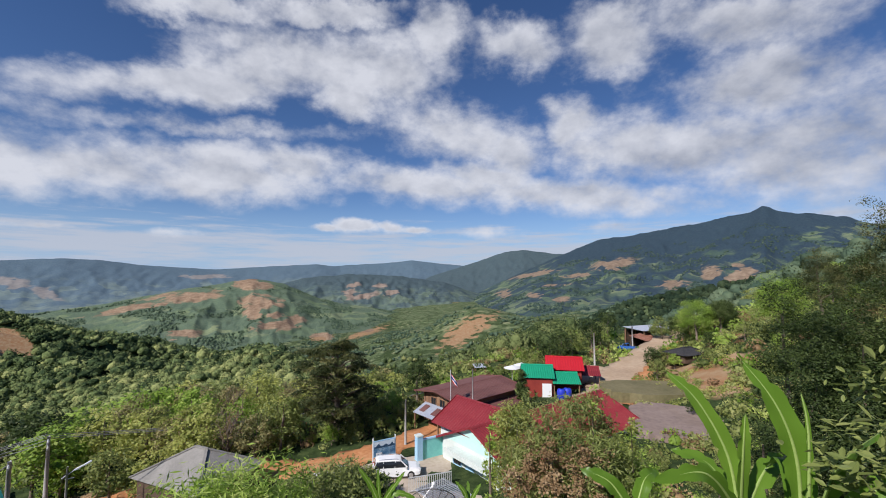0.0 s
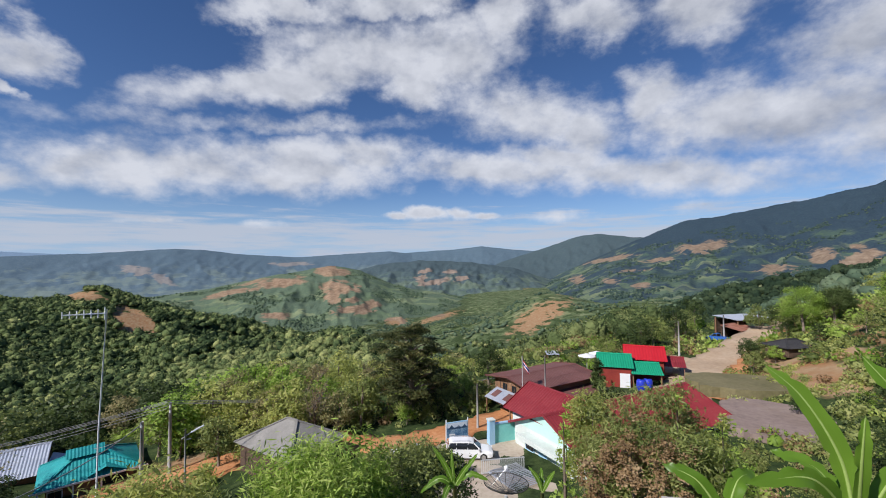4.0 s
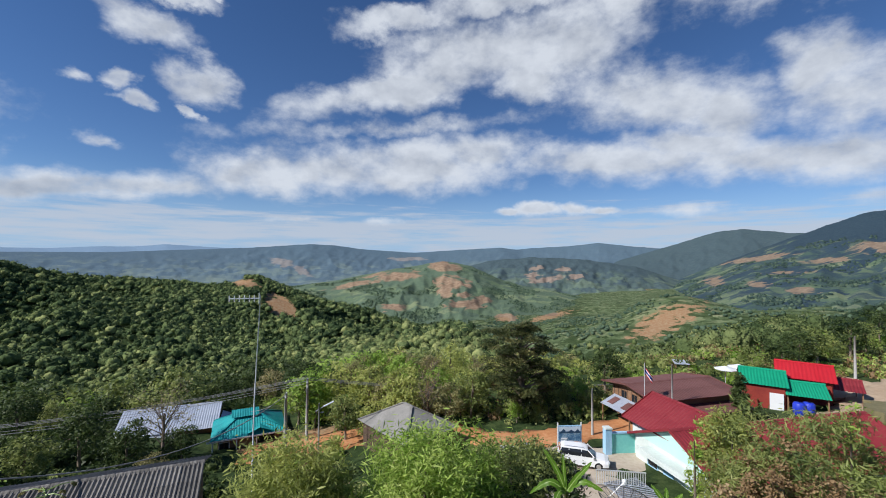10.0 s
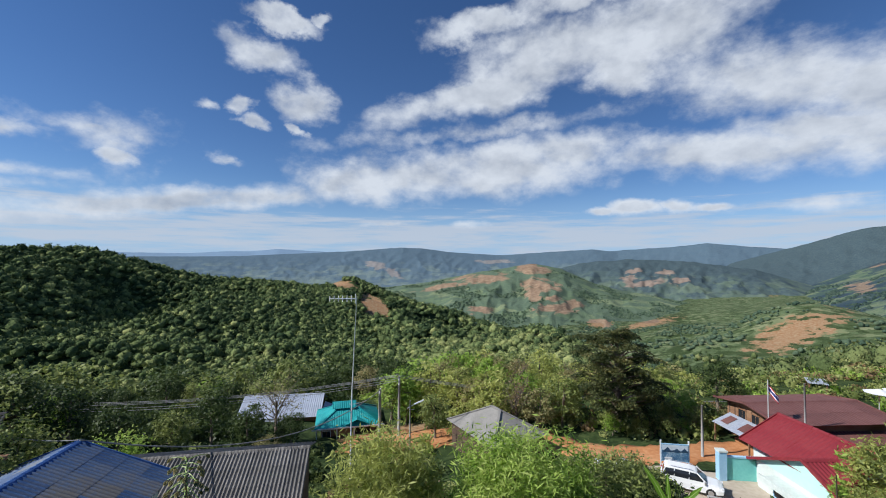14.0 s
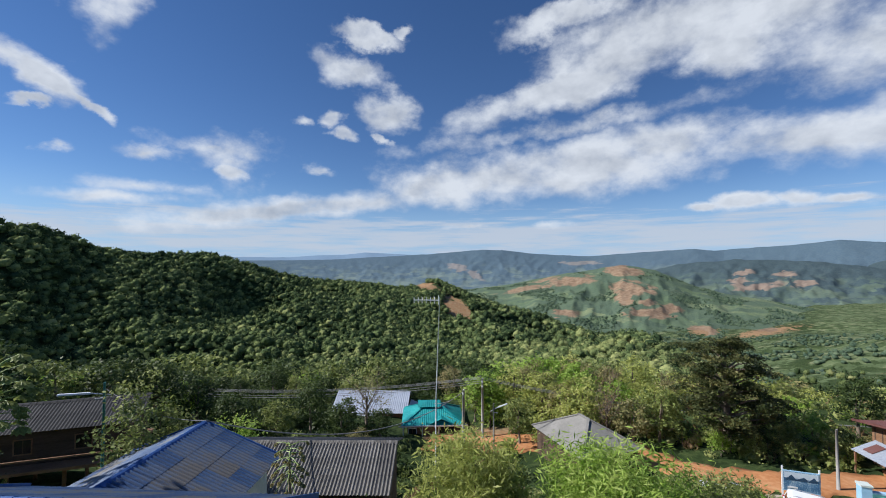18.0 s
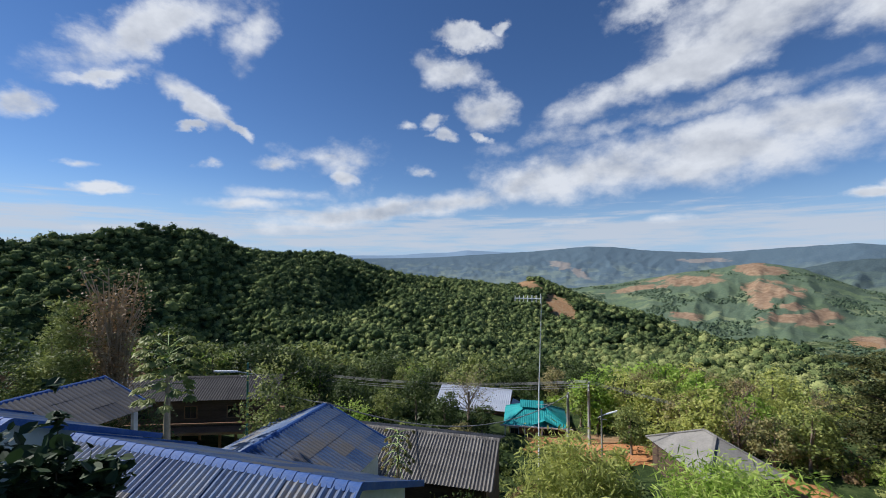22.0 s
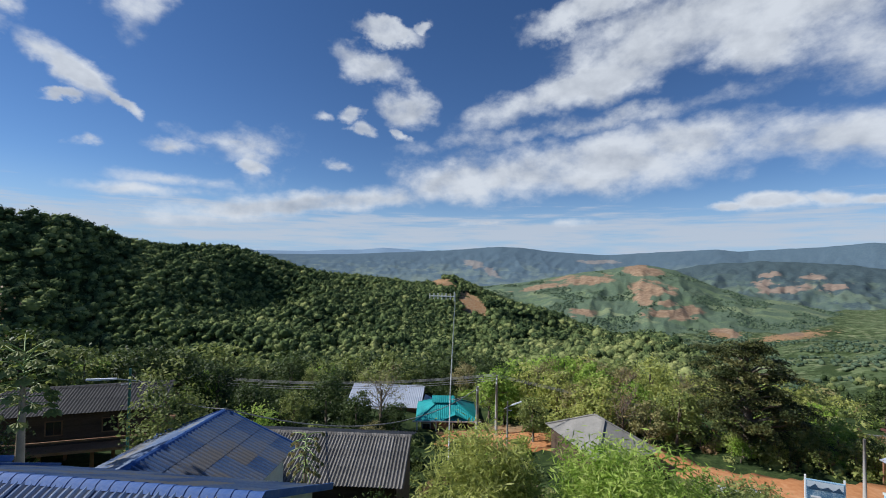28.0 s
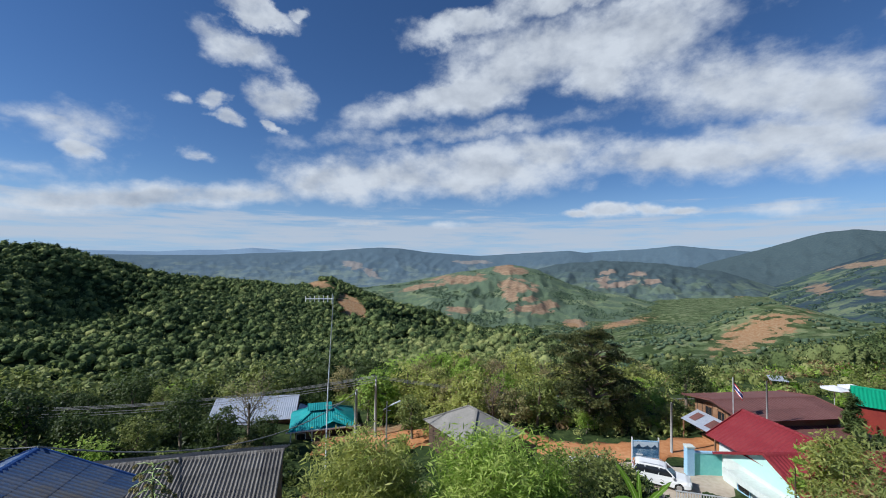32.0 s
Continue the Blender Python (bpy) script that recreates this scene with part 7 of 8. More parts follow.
    # dark plastic roof by the orange bank
    k = hip_house("dark_shelter", (34.0, 58.2, ground_at(34.0, 58.2)), 20, 5.0, 3.6, ground_at(34.0, 58.2) + 1.1, 0.8, "low shelter under a dark grey roof", DARK_TILE, DARK_WOOD, None, 0.2, 0.02, 0.4)
    # hut at the far side of the tree belt
    z = ground_at(5.7, 65.6)
    hut = thing("field_hut", (5.7, 65.6, z), 10, "small hut with a white sheet roof among the trees", "hut")
    part("roof", Shape().sheet((-0.95, -0.8, -13.9 - z), (1, 0, 0), (0, 1.4, 0.3), 1.9, lambda q: (0, 1.5), 0.25, 0.02, 0.03), GALV, hut)
    for x in (-0.8, 0.8):
        for y in (-0.6, 0.5):
            part("post", Shape().box((x, y, (-13.9 - z) / 2), (0.12, 0.12, -13.9 - z)), BROWN_WOOD, hut)


build_yard_things()

# ---- plants round the houses ----
def blade(points, width, fold=0.25, n=30, seed=0, face=(0, 0, 1)):
    """A banana leaf along a curved midrib: two halves folded up from the rib, with a torn rim."""
    rng = random.Random(seed)
    line = smooth_line(points, n)
    sh = Shape()
    side_prev = None
    for i, p in enumerate(line):
        f = i / (n - 1)
        d = (line[min(i + 1, n - 1)] - line[max(i - 1, 0)]).normalized()
        s = d.cross(Vector(face))
        if s.length < 0.15:
            s = d.cross(Vector((0, 1, 0)))
        s.normalize()
        if side_prev and s.dot(side_prev) < 0:
            s = -s
        side_prev = s
        up = s.cross(d).normalized()
        w = width * (math.sin(math.pi * min(1, f * 0.93 + 0.10)) ** 0.55) * (1 - 0.12 * rng.random()) / 2
        if f < 0.08:
            w = 0.02
        rim = [1.0 if rng.random() > 0.16 else rng.uniform(0.55, 0.8) for _ in range(2)]
        ripple = 0.05 * width * math.sin(f * 23 + seed)
        for k, h in ((-1, fold), (-0.5, fold * 0.65), (0, 0), (0.5, fold * 0.65), (1, fold)):
            reach = k * (rim[0 if k < 0 else 1] if abs(k) == 1 else 1.0)
            sh.v.append(tuple(p + s * w * reach + up * (w * h + ripple * k * k) + Vector((0, 0, -0.15 * w * k * k))))
    for i in range(n - 1):
        for k in range(4):
            a = i * 5 + k
            sh.f.append((a, a + 1, a + 6, a + 5))
    return sh, line


RIB = surface("leaf_midrib", [(0.22, 0.32, 0.08), (0.30, 0.40, 0.12)], 4, 0.5)
STEM = surface("banana_stem", [(0.11, 0.14, 0.04), (0.19, 0.20, 0.07), (0.26, 0.20, 0.10)], 2.5, 0.6, stretch=(1, 1, 0.3))
FRUIT = surface("papaya_bark", [(0.44, 0.34, 0.21), (0.60, 0.48, 0.33)], 3, 0.8, 0.3)


def banana_leaf(t, pts, width, seed, face):
    sh, line = blade(pts, width, 0.3, seed=seed, face=face)
    leaf = part("leaf", sh, LEAF["banana"], t, shade=True)
    part("midrib", Shape().tube([p - Vector((0, 0, 0.012)) for p in line], [0.026 - 0.0007 * i for i in range(len(line))], 5), RIB, leaf, shade=True)


def banana_plant(name, foot, top, fans, label, r=0.10):
    """A banana plant from its foot to the top of its stem, with the given leaves (points, width)."""
    t = thing(name, foot, 0, label, "banana plant", "banana plants")
    o = Vector(foot)
    part("stem", Shape().tube([(0, 0, -0.3), tuple((Vector(top) - o) * 0.5), tuple(Vector(top) - o)], [r * 1.3, r, r * 0.7], 9), STEM, t, shade=True)
    for k, (pts, w) in enumerate(fans):
        banana_leaf(t, [tuple(Vector(p) - o) for p in pts], w * 0.60, k + 3, (-0.25 + 0.2 * (k % 3), -0.75, 0.55))
    return t


g = ground_at(3.45, 4.9)
banana_plant("banana_plant", (3.45, 5.0, g), (3.48, 5.05, -2.7), [
    ([(3.48, 5.05, -2.7), (3.42, 5.12, -2.1), (3.12, 5.16, -1.5), (2.77, 5.21, -1.15)], 0.42),
    ([(3.46, 5.0, -2.8), (3.36, 4.76, -2.0), (3.37, 4.70, -1.5)], 0.26),
    ([(3.5, 5.1, -2.75), (3.5, 5.6, -2.45), (3.22, 6.0, -2.42)], 0.4),
    ([(3.45, 5.0, -2.75), (2.9, 4.7, -2.15), (2.2, 4.5, -2.15)], 0.36),
    ([(3.5, 5.0, -2.8), (4.1, 5.3, -2.3), (4.7, 5.4, -2.6)], 0.42),
], "tall banana plant with broad torn leaves beside the terrace")
banana_plant("banana_plant", (3.62, 4.25, g), (3.6, 4.28, -2.6), [
    ([(3.58, 4.30, -2.6), (3.58, 4.3, -1.85), (3.42, 4.32, -1.3), (3.13, 4.39, -0.85)], 0.50),
    ([(3.6, 4.25, -2.6), (3.66, 4.24, -1.6), (3.63, 4.26, -1.16)], 0.10),
    ([(3.58, 4.2, -2.6), (3.55, 3.85, -1.75), (3.57, 3.45, -1.25)], 0.5),
    ([(3.6, 4.3, -2.7), (3.85, 4.7, -2.05), (3.95, 5.2, -2.3)], 0.5),
    ([(3.6, 4.2, -2.65), (4.2, 4.0, -1.9), (4.8, 3.8, -1.9)], 0.4),
], "banana plant with an upright lit leaf beside the terrace")
g = ground_at(3.1, 6.9)
banana_plant("banana_plant", (3.1, 6.95, g), (3.1, 6.95, -3.9), [
    ([(3.1, 6.95, -3.9), (2.75, 7.0, -3.35), (2.3, 7.15, -3.2)], 0.45),
    ([(3.1, 6.95, -3.9), (3.4, 7.2, -3.4), (3.8, 7.5, -3.4)], 0.45),
    ([(3.1, 6.95, -3.9), (3.2, 6.5, -3.5), (3.5, 6.2, -3.6)], 0.45),
], "young banana plant in the thicket")
g = ground_at(-2.24, 15.3)
banana_plant("banana_plant", (-2.24, 15.34, g), (-2.24, 15.34, -8.2), [
    ([(-2.24, 15.34, -8.2), (-2.6, 15.3, -7.4), (-3.05, 15.2, -6.72)], 0.36),
    ([(-2.24, 15.34, -8.2), (-2.32, 15.32, -7.5), (-2.35, 15.35, -6.85)], 0.26),
    ([(-2.24, 15.34, -8.2), (-1.85, 15.4, -7.6), (-1.37, 15.44, -7.0)], 0.36),
    ([(-2.24, 15.34, -8.2), (-1.7, 15.4, -7.75), (-1.0, 15.46, -7.95)], 0.40),
    ([(-2.24, 15.34, -8.2), (-2.8, 15.2, -7.9), (-3.5, 15.1, -8.45)], 0.42),
    ([(-2.24, 15.34, -8.25), (-2.4, 14.9, -8.0), (-2.6, 14.5, -8.5)], 0.4),
], "young banana plant with a star of bright leaves")
g = ground_at(0.95, 15.9)
banana_plant("banana_plant", (0.95, 15.95, g), (0.95, 15.95, -8.5), [
    ([(0.95, 15.95, -8.5), (0.8, 15.95, -8.0), (0.46, 16.0, -7.6)], 0.3),
    ([(0.95, 15.95, -8.5), (1.2, 15.95, -8.0), (1.42, 15.9, -7.65)], 0.3),
    ([(0.95, 15.95, -8.5), (0.95, 16.2, -8.0), (0.95, 16.4, -7.8)], 0.28),
], "small banana plant beside the dish")


def papaya(x, y, top, label, r=0.13, n=16, seed=5, dead=False):
    """A papaya: bare trunk, fan of lobed leaves on long stalks."""
    rng = random.Random(seed)
    z = ground_at(x, y)
    h = top - z
    t = thing("papaya_tree", (x, y, z), 0, label, "papaya tree", "papaya trees")
    part("trunk", Shape().tube([(0, 0, -0.3), (0.08, 0.05, h * 0.5), (0.02, 0.05, h * 0.82)], [r * 1.2, r * 0.85, r * 0.45], 9), FRUIT, t, shade=True)
    for i in range(n):
        a = i * 2.4
        zz = h * (0.76 + 0.21 * (i / n))
        up = 0.9 - 1.3 * (1 - i / n) - (0.8 if dead else 0)
        out = h * 0.095 * rng.uniform(0.8, 1.15)
        s = Vector((0.02, 0.05, zz - h * 0.05))
        e = s + Vector((math.cos(a) * out, math.sin(a) * out, out * up * 0.7))
        leaf = part("leaf_stalk", Shape().tube([s, s.lerp(e, 0.5) + Vector((0, 0, 0.06)), e], [0.025, 0.02, 0.012], 4), RIB, t)
        sh = Shape()
        for k in range(7):
            b = a + (k - 3) * 0.55
            l = h * (0.036 if dead else 0.050) * (1 - 0.07 * abs(k - 3))
            d = Vector((math.cos(b), math.sin(b), -0.75 - (0.9 if dead else 0))).normalized()
            sd = d.cross(Vector((0, 0, 1))).normalized() * l * 0.36
            sh.add([e, e + d * l * 0.5 + sd + Vector((0, 0, 0.03)), e + d * l, e + d * l * 0.5 - sd + Vector((0, 0, 0.03))], [(0, 1, 2, 3)])
        part("leaf", sh, LEAF["rust" if dead else "mid"], leaf)
    return t


papaya(-23.9, -2.5, -3.1, "papaya tree with a pale trunk and drooping leaves", 0.19, 40, 5)
papaya(-18.65, 7.3, -7.5, "half-withered papaya tree above the grey roof", 0.10, 34, 6, True)


def bush(name, kind, at, height, spread, label, seed, n_clump=90, per=90, leaf=0.05, length=5.0, droop=0.25, clump=0.32, low=0.0, trunk=0.08, fine=None):
    t = tree(name, kind, height, spread, trunk, label, seed, n_clump, per, leaf, spread * clump, None, low, length, droop, 3, "bush" if "bush" in name or "shrub" in name or "vine" in name else "tree", (length < 2.5 and "leafy" not in name) if fine is None else fine)
    t.matrix_world = pose(at[0], at[1], at[2] if len(at) > 2 else ground_at(*at), 0, 0, seed * 37 % 360)
    return t


def rises(x, y, top):
    return top - ground_at(x, y)


# bushes below the terrace
bush("bamboo_bush", "bright", (-7.4, 14.2), rises(-7.4, 14.2, -6.1), 2.3, "feathery bright green bamboo bush below the terrace", 41, 110, 130, 0.050, 6.5, 0.35, 0.30)
bush("bamboo_bush", "bright", (-5.9, 15.6), rises(-5.9, 15.6, -7.0), 1.7, "bright green bamboo bush with narrow leaves", 42, 70, 110, 0.05, 6.0, 0.35, 0.32)
bush("willow_bush", "yellow", (-10.9, 10.7), rises(-10.9, 10.7, -6.2), 1.9, "yellow-green bush with long narrow leaves", 43, 90, 100, 0.055, 5.0, 0.5, 0.32)
bush("willow_bush", "yellow", (-10.3, 12.3), rises(-10.3, 12.3, -6.9), 0.9, "slim green bush with hanging leaves", 44, 50, 70, 0.05, 4.5, 0.4, 0.32)
bush("leafy_bush", "mid", (-4.6, 17.8), rises(-4.6, 17.8, -7.3), 2.0, "dense green bush beside the car yard", 45, 90, 70, 0.075, 2.2, 0.2, 0.30)
bush("leafy_bush", "deep", (-3.3, 18.6), rises(-3.3, 18.6, -8.3), 1.4, "dark green bush beside the car yard", 46, 60, 60, 0.075, 2.2, 0.2, 0.30)
bush("leafy_bush", "rust", (-9.9, 18.4), rises(-9.9, 18.4, -9.0), 1.3, "thin bush with dry brownish leaves", 47, 46, 40, 0.06, 2.5, 0.2, 0.34)
bush("leafy_bush", "deep", (-14.5, 8.4), rises(-14.5, 8.4, -9.8), 1.6, "dark green bush beside the grey roof", 48, 60, 60, 0.08, 2.4, 0.2, 0.32)
bush("leafy_bush", "mid", (-13.2, 13.4), rises(-13.2, 13.4, -9.3), 1.8, "green bush beside the grey-roofed hall", 49, 60, 60, 0.08, 2.4, 0.2, 0.32)
bush("leafy_bush", "yellow", (-18.6, 17.4), rises(-18.6, 17.4, -12.4), 1.2, "yellow-green shrub at the end of the hall", 50, 40, 40, 0.09, 2.4, 0.2, 0.32)
for az, r, el, kind, wide in ((19.5, 26.5, -24.0, "mid", 1.5), (15.5, 28.0, -23.4, "deep", 1.6), (12.0, 29.0, -23.2, "mid", 1.5), (9.6, 29.5, -24.2, "bright", 1.1), (23.5, 26.0, -24.2, "bright", 1.5)):
    x, y = polar(az, r)
    bush("leafy_bush", kind, (x, y), rises(x, y, r * math.tan(radians(el))), wide, "leafy bush between the yard and the dirt road", int(140 + az), 80, 70, 0.075, 2.4, 0.2, 0.28)
# tree in front of the white house: green shoots above brown seed heads
bush("flowering_tree", "mid", (5.8, 19.0), rises(5.8, 19.0, -5.5), 3.0, "broad tree with green leaves and brown seed heads", 51, 260, 110, 0.050, 5.0, 0.6, 0.17, 0.10, 0.16)
bush("seed_head_bush", "dry", (4.75, 17.0), rises(4.75, 17.0, -6.4), 2.5, "mass of dry brown seed heads on a bush", 52, 240, 90, 0.07, 1.4, 0.2, 0.10)
bush("leafy_bush", "yellow", (4.09, 24.66), rises(4.09, 24.66, -6.91), 1.3, "yellow-green bush in front of the red roof", 53, 90, 110, 0.07, 2.8, 0.2, 0.30)
bush("leafy_bush", "bright", (7.9, 18.6), rises(7.9, 18.6, -6.8), 1.4, "green bush beside the red roof", 54, 80, 100, 0.07, 3.0, 0.3, 0.32)
for k, (x, y, top) in enumerate(((6.75, 18.8, -4.2), (8.2, 18.3, -5.2), (2.3, 20.5, -6.2))):
    bush("vine_shoot", "bright" if k != 1 else "yellow", (x, y), rises(x, y, top), 0.28, "tall leafy vine shoot above the bush", 55 + k, 26, 26, 0.07, 2.6, 0.4, 0.7)
# dark leathery shrub near the terrace
bush("leathery_shrub", "leathery", (-6.55, -2.25), rises(-6.55, -2.25, -2.0), 0.85, "dark leathery shrub close to the terrace", 61, 150, 70, 0.11, 1.7, 0.0, 0.30)
bush("leathery_shrub", "leathery", (-6.85, -1.65), rises(-6.85, -1.65, -2.45), 0.6, "low dark leathery shrub close to the terrace", 60, 100, 60, 0.11, 1.7, 0.0, 0.32)
bush("leathery_shrub", "leathery", (-6.76, -1.83), rises(-6.76, -1.83, -1.72), 0.16, "upright shoot of broad green leaves", 62, 34, 9, 0.12, 1.7, 0.0, 0.6)
# trees at the edge of the terrace and on the bank
bush("pale_leaf_shrub", "mid", (3.95, 3.6), rises(3.95, 3.6, -0.45), 0.75, "shrub with pale oval leaves beside the terrace", 63, 90, 34, 0.055, 2.2, 0.1, 0.34)
for kind, az, r, el, wide, name, label, n, leaf, low in (
        ("deep", -40.6, 23.5, -0.6, 1.7, "dense_tree", "dense dark green tree on the bank", 150, 0.085, 0.0),
        ("deep", -44.6, 25.0, -2.6, 2.0, "dense_tree", "dense dark green tree beside the terrace bank", 190, 0.09, 0.05),
        ("deep", -49.0, 26.0, 0.2, 2.0, "dense_tree", "leafy green tree at the edge of the bank", 150, 0.09, 0.05),
        ("bright", -39.2, 60.0, 0.2, 2.4, "young_tree", "bright green young tree catching the sun", 70, 0.10, 0.3),
        ("bright", -31.4, 78.0, -2.7, 2.6, "young_tree", "green young tree on the slope", 70, 0.11, 0.2),
        ("deep", -33.8, 80.0, -2.7, 2.4, "young_tree", "rounded dark green tree on the slope", 70, 0.13, 0.15),
        ("pine", -47.4, 32.0, 7.2, 1.6, "conifer_tree", "tall dark conifer at the edge of the bank", 150, 0.08, 0.1),
        ("pine", -42.6, 62.0, 2.6, 2.0, "conifer_tree", "dark thin-leaved tree on the slope", 110, 0.085, 0.25),
        ("deep", -37.0, 17.0, -13.0, 0.9, "leafy_bush", "dark green bush behind the banana plants", 80, 0.06, 0.0),
        ("mid", -33.5, 19.0, -16.2, 1.0, "leafy_bush", "green bush beside the concrete apron", 80, 0.06, 0.0)):
    x, y = polar(az, r)
    bush(name, kind, (x, y), rises(x, y, r * math.tan(radians(el))), wide, label, int(900 + az * 7), int(n * 1.6), 130, leaf * 0.66, 1.9, 0.15, 0.22, low, 0.15, False)
bush("tall_tree", "mid", (-30.4, -8.2), rises(-30.4, -8.2, -2.2), 1.6, "tall bright green bamboo clump behind the roofs", 68, 110, 130, 0.055, 5.0, 0.3, 0.34)
bush("tall_tree", "deep", (-31.6, -10.6), rises(-31.6, -10.6, -4.2), 2.2, "dark green bamboo clump behind the roofs", 69, 70, 70, 0.07, 4.0, 0.3, 0.34)
bush("garden_tree", "mid", (-26.5, 2.8), rises(-26.5, 2.8, -6.0), 1.9, "green garden tree beside the teal lamp pole", 70, 80, 50, 0.11, 1.9, 0.1, 0.30)
bush("garden_tree", "bright", (-33.0, 9.0), rises(-33.0, 9.0, -11.4), 2.0, "round bright green tree behind the blue roof", 71, 60, 50, 0.12, 1.8, 0.1, 0.30)
bush("garden_tree", "mid", (-30.5, 12.5), rises(-30.5, 12.5, -12.9), 1.7, "low green tree in the gardens", 72, 60, 50, 0.12, 1.8, 0.1, 0.30)
bush("leafy_bush", "deep", (-29.63, -4.70), rises(-29.63, -4.70, -8.41), 2.1, "dark green hedge bush in front of the stilt house", 74, 70, 60, 0.08, 2.0, 0.1, 0.3)
bush("cypress_tree", "deep", (8.6, 45.5), rises(8.6, 45.5, -10.0), 0.55, "narrow dark green cypress beside the brown roof", 73, 90, 60, 0.08, 2.2, -0.4, 0.4)


def tiered_tree():
    """The big tree behind the dirt road, with its foliage in flat layers."""
    x, y = -10.3, 40.6
    z = ground_at(x, y)
    h = -6.3 - z
    rng = np.random.default_rng(81)
    t = thing("tiered_tree", (x, y, z), 0, "large dark tree with flat layered foliage behind the road", "tree")
    part("trunk", Shape().tube([(0, 0, -0.5), (0.12, 0, h * 0.3), (-0.05, 0.1, h * 0.6), (0.1, 0.1, h * 0.95)], [0.36, 0.27, 0.17, 0.04], 10), BARK, t, shade=True)
    pts, outs = [], []
    for k in range(64):
        f = (k + rng.uniform(-0.6, 0.6)) / 64
        zz = h * (0.20 + 0.78 * f)
        reach = np.interp(f, [0, 0.15, 0.4, 0.7, 0.88, 1.0], [2.4, 3.6, 4.1, 3.3, 2.2, 0.7]) * rng.uniform(0.45, 1.05)
        a = k * 2.4 + rng.uniform(-0.4, 0.4)
        e = np.array([math.cos(a) * reach, math.sin(a) * reach, zz + 0.08 * reach])
        s = (0.05, 0.05, max(0.6, zz - 0.40 * reach))
        part("limb", Shape().tube([s, ((e + np.array(s)) / 2 + np.array([0, 0, 0.2])).tolist(), e.tolist()], [0.10, 0.065, 0.02], 5), BARK, t, shade=True)
        for pad in range(3):
            w = rng.uniform(0.45, 0.95)
            n = int(330 * w * w)
            c = e * np.array([1, 1, 1]) * rng.uniform(0.75, 1.05) * np.array([1, 1, 0]) + np.array([rng.normal() * 0.5, rng.normal() * 0.5, e[2] + rng.normal() * 0.2])
            ang, rad = rng.uniform(0, 6.2832, n), w * np.sqrt(rng.random(n)) * rng.uniform(0.8, 1.15, n)
            q = np.stack([np.cos(ang) * rad, np.sin(ang) * rad, 0.24 * (1 - (rad / w) ** 2) + rng.normal(size=n) * 0.07], 1)
            pts.append(c + q)
            outs.append(np.repeat(rng.normal() * 0.15, n))
    pts = np.concatenate(pts)
    up = np.tile([0, 0, 1.2], (len(pts), 1))
    crown = new("crown", quads_mesh("crown", leaves(rng, pts, 0.13, 1.5, 0.0, 0.4, out=up, loose=0.45), LEAF["pine"]))
    crown.parent = t
    attribute(crown, "tint", np.repeat(np.concatenate(outs), 4))


tiered_tree()


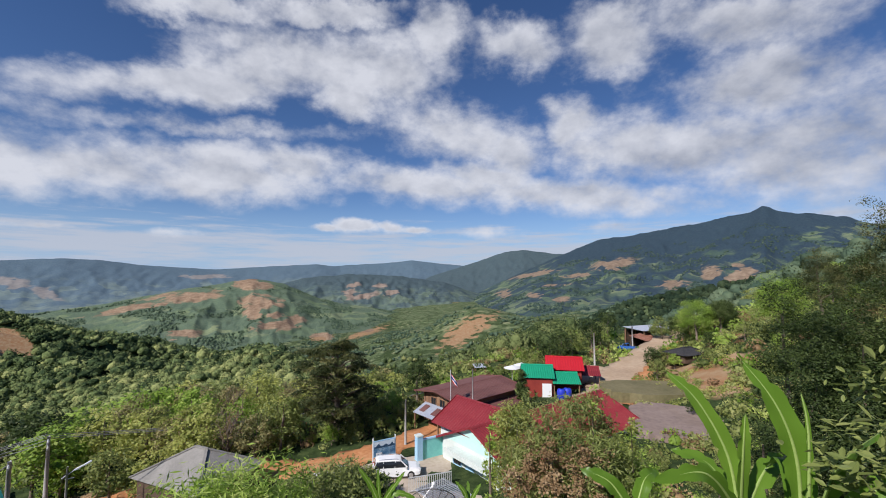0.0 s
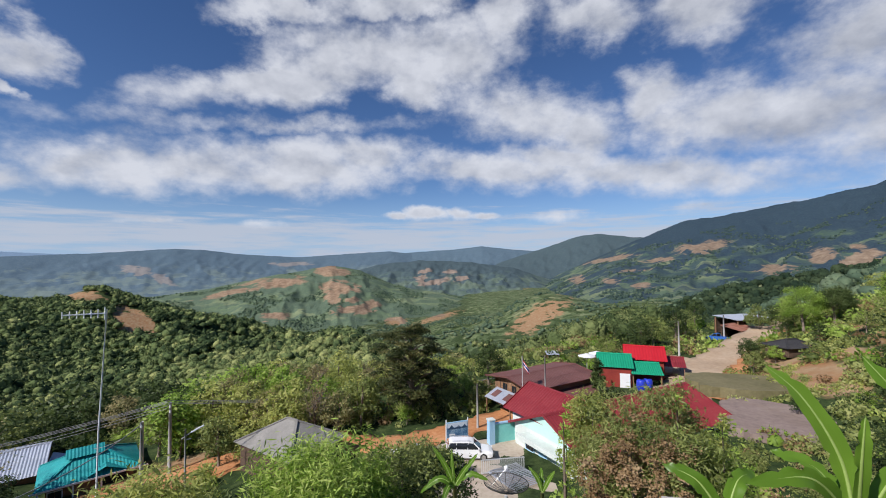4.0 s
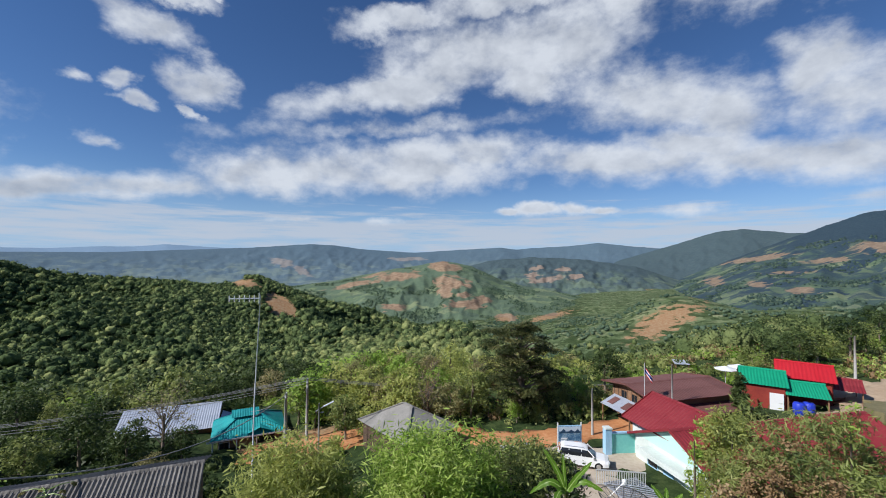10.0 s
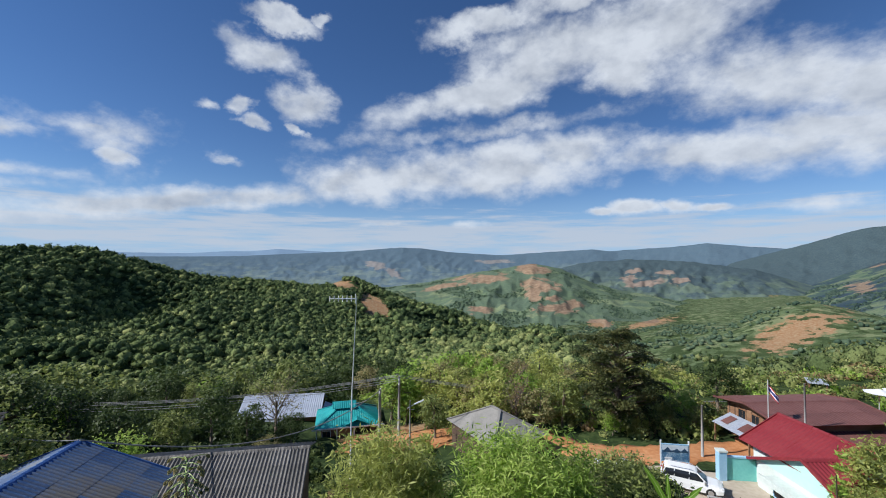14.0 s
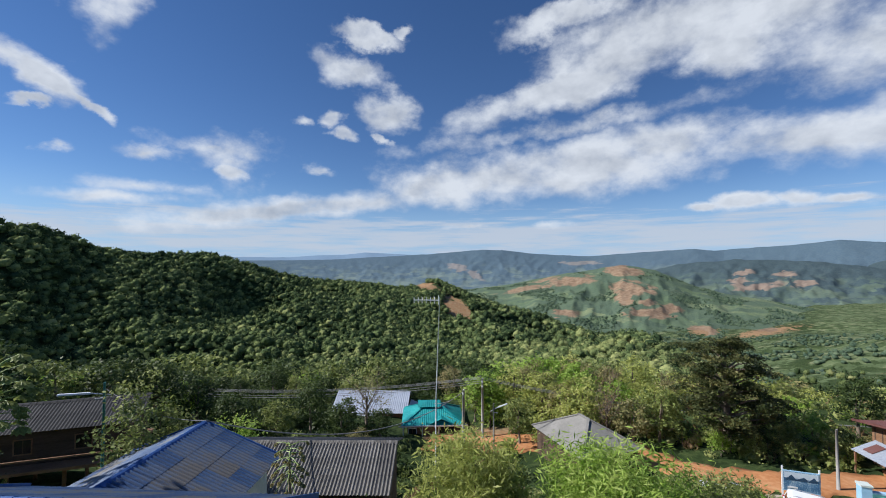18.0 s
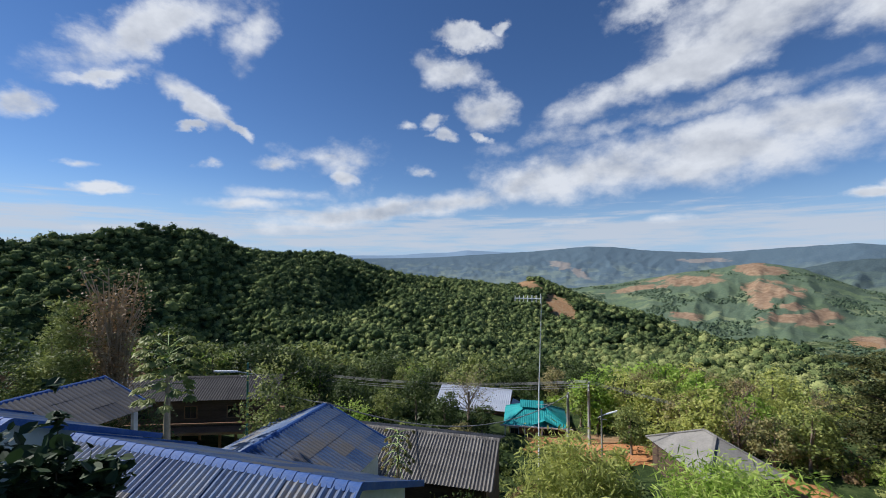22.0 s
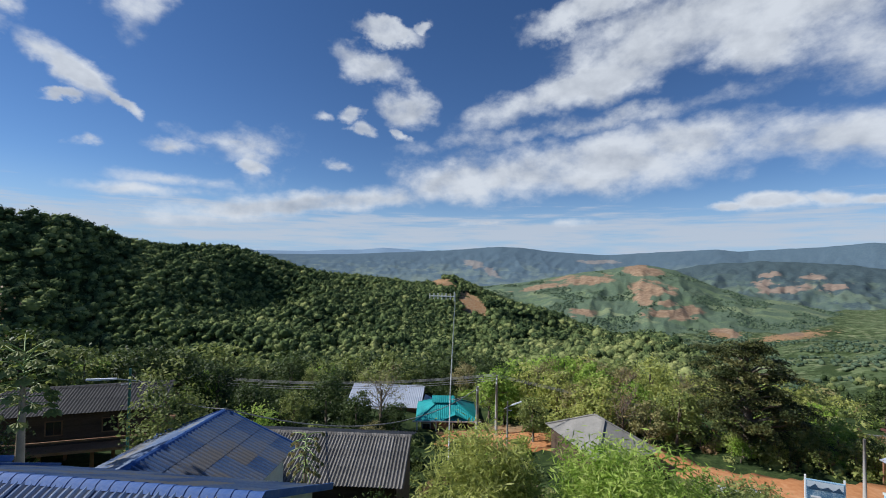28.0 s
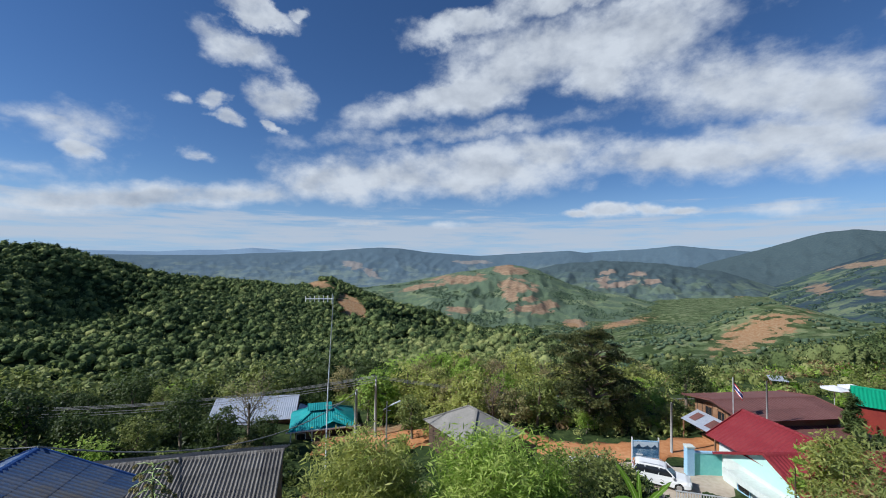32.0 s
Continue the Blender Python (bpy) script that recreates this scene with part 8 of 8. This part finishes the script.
def build_copies():
    """Further trees in the gardens and on the bank, from the belt's kinds."""
    rng = np.random.default_rng(91)
    BELT_TALL = [9.0, 10.5, 7.5, 7.0, 11.5, 7.0, 8.0]
    # a leafless tree in front of the white metal roof
    b = bare_tree("bare_tree", 7.0, 2.6, "leafless dark tree in front of the metal roof", 92, 22, leaf_kind="rust", leaf_n=500)
    b.matrix_world = pose(-39.4, 23.8, ground_at(-39.4, 23.8), 0, 0, 30)
    d = bare_tree("bare_tree", 9.0, 1.1, "tall brown withered tree behind the roofs", 93, 70, leaf_kind="dry", leaf_n=4500, leaf_size=0.07, bark=BARK_PALE)
    d.matrix_world = pose(-31.5, -6.0, ground_at(-31.5, -6.0), 0, 0, 0)
    d.scale = (1.5, 1.5, 1.5)
    # hillside on the right
    for _ in range(130):
        az, r = rng.uniform(-55, -27), 36 + 120 * rng.random() ** 1.1
        x, y = polar(az, r)
        el = math.degrees(math.atan2(ground_at(x, y), r))
        if r < 46 and az > -37 or blobs(np.array(az), np.array(el), YARD_SOIL) > -0.15:
            continue
        k = rng.choice(7, p=[0.24, 0.52, 0.06, 0.04, 0.04, 0.06, 0.04])
        top = np.interp(az, [-55, -43, -39, -36, -32, -27], [2.5, 1.5, -0.8, -2.4, -3.8, -5.2]) + rng.normal() * 0.4
        if r < 80 and az > -40.5:
            top = min(top, el + 2.0)
        room = (r * math.tan(radians(top)) - ground_at(x, y)) / BELT_TALL[k]
        grow = min(rng.uniform(0.3, 0.62) * (0.8 + r / 220), room)
        if grow > 0.14:
            put(BELT[k], x, y, rng.uniform(0, 360), grow)
    # gardens between the houses on the left
    # many are the dark-leaved kind 1, which stands in for shade here
    for az, r, k, s in ((62, 44, 1, 0.42), (66, 47, 1, 0.5), (70, 44, 0, 0.45), (75, 42, 1, 0.45), (79, 45, 1, 0.55), (83, 47, 1, 0.6), (69, 36, 0, 0.3), (73, 34, 1, 0.3), (60, 40, 5, 0.4), (57, 44, 1, 0.35),
                        (104, 42, 1, 0.55), (107, 44, 0, 0.5), (110, 58, 1, 0.9), (113, 60, 1, 0.8), (101, 47, 0, 0.8), (96, 48, 1, 0.75), (91, 47, 0, 0.7), (87, 46, 1, 0.65), (118, 56, 1, 0.8), (34, 40.5, 3, 0.55),
                        (38, 42, 0, 0.5), (27, 41, 6, 0.7), (24, 40.5, 5, 0.62), (21, 41.5, 0, 0.55), (30, 42, 3, 0.75), (10, 44, 0, 0.5), (7, 46, 2, 0.42), (3.5, 50, 1, 0.5), (42, 47, 2, 0.45), (44, 49, 0, 0.55)):
        x, y = polar(az, r)
        put(BELT[k], x, y, az * 13 % 360, s)
    # shrubs along the far side of the dirt road and on the slope behind it
    for k, q in enumerate(smooth_line([(4.5, 52, 0), (0.5, 47.5, 0), (-3.5, 43.2, 0), (-8, 40.2, 0), (-13, 38.2, 0), (-18, 39.2, 0), (-24, 38.0, 0)], 34)):
        x, y = q.x + rng.uniform(-0.5, 0.3), q.y + rng.uniform(0.0, 1.6)
        if math.hypot(x + 10.3, y - 40.6) > 0.9:
            put(BELT[(0, 2, 0, 5, 1, 3)[k % 6]], x, y, k * 47 % 360, rng.uniform(0.16, 0.30))
    # bushes along the road and round the pond
    for x, y, k, s in ((29.6, 58.6, 1, 0.36), (31.6, 61.0, 0, 0.34), (28.4, 55.6, 0, 0.30), (31.6, 57.0, 2, 0.30), (33.6, 59.6, 5, 0.32), (16.0, 62.5, 1, 0.5), (19.5, 69, 1, 0.55), (23, 74, 0, 0.6), (28.5, 80, 1, 0.6), (13, 61, 0, 0.5), (32.5, 86, 0, 0.55),
                       (38, 96, 1, 0.6), (44, 76, 2, 0.62), (43, 69, 2, 0.5), (47.5, 70, 0, 0.5), (50, 86, 0, 0.5), (25.5, 33.0, 0, 0.2), (23.8, 30.0, 1, 0.22), (15.2, 30.2, 0, 0.2)):
        put(BELT[k], x, y, x * 31 % 360, s)


build_copies()


def build_scrub():
    """Low scrub and tall grass over the open ground."""
    rng = np.random.default_rng(101)
    avoid = [(-4, 32, 8), (-13, 0, 7), (-19, -8, 6), (-20, 2, 6), (-25, 11, 6.5), (-37, 31, 6.5), (-47, 29, 6), (-18.2, 31.9, 5.5), (9, 37.5, 8), (3, 33, 7), (14, 42, 7), (3, 46, 6), (14, 53.5, 5), (24.0, 49.4, 4.6), (22.0, 39.6, 4.6), (-38, -2, 6), (41, 87, 8), (19.5, 62, 6)]
    roads = smooth_line([(8, 50.0, 0), (3, 46, 0), (-1.0, 41.6, 0), (-6, 37.2, 0), (-12, 34.9, 0), (-17, 36.6, 0), (-23, 35.2, 0), (-29, 31.5, 0), (-34.5, 28.8, 0)], 60) + smooth_line([(13, 42, 0), (17, 47.5, 0), (20.5, 53, 0), (24, 58.8, 0), (29, 65.2, 0), (37.5, 74.8, 0), (48, 85, 0), (57, 92, 0)], 80)
    roads = np.array([(p.x, p.y) for p in roads])
    az, r, p = scatter(rng, 7000, -56, 121, 9, 110, 1.3)
    ok = np.ones(len(p), bool)
    for x, y, d in avoid:
        ok &= np.hypot(p[:, 0] - x, p[:, 1] - y) > d
    for i in range(len(p)):
        if ok[i] and np.hypot(*(roads - p[i, :2]).T).min() < 2.6:
            ok[i] = False
    el = np.degrees(np.arctan2(p[:, 2], r))
    ok &= (blobs(az, el, YARD_SOIL) < -0.05) | ((rng.random(len(p)) < np.where(az < -20, 0.4, 0.05)) & (r > 40))
    p, r = p[ok], r[ok]
    size = rng.uniform(0.35, 1.0, len(p)) * (0.7 + r / 90)
    p[:, 2] += size * 0.15
    az, half = az[ok], rng.random(len(p))
    # scrub under the left belt gets dark leaves to imitate shade
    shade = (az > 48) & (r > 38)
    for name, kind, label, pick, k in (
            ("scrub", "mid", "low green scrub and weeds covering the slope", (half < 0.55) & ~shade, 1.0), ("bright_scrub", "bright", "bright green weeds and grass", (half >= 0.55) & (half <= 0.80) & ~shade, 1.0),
            ("dry_scrub", "dry", "dry yellowish grass and weeds", (half > 0.80) & ~shade, 0.8), ("dark_scrub", "deep", "undergrowth between the trees, in dark leaves that stand for shade", shade, 1.3)):
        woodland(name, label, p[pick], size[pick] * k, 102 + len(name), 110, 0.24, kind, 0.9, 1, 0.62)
    # weeds on the bare slope above the pond
    az, r, p = scatter(rng, 2600, -40, -26.5, 50, 100)
    keep = (wave(p[:, 0], p[:, 1], 9, 3.0, 2) > -0.1) & (np.hypot(p[:, 0] - 34, p[:, 1] - 58.2) > 3.6) & np.array([np.hypot(*(roads - q[:2]).T).min() > 3.6 for q in p])
    p = p[keep]
    size = rng.uniform(0.12, 0.5, len(p)) * rng.choice([1.0, 1.8], len(p), p=[0.85, 0.15])
    for name, kind, label, pick in (("slope_weeds", "mid", "green weeds on the bare slope", slice(0, None, 2)), ("dry_slope_weeds", "yellow", "dry yellow weeds on the bare slope", slice(1, None, 2))):
        woodland(name, label, p[pick], size[pick], 120 + len(name), 60, 0.3, kind, 0.9, 1, 0.5)


build_scrub()
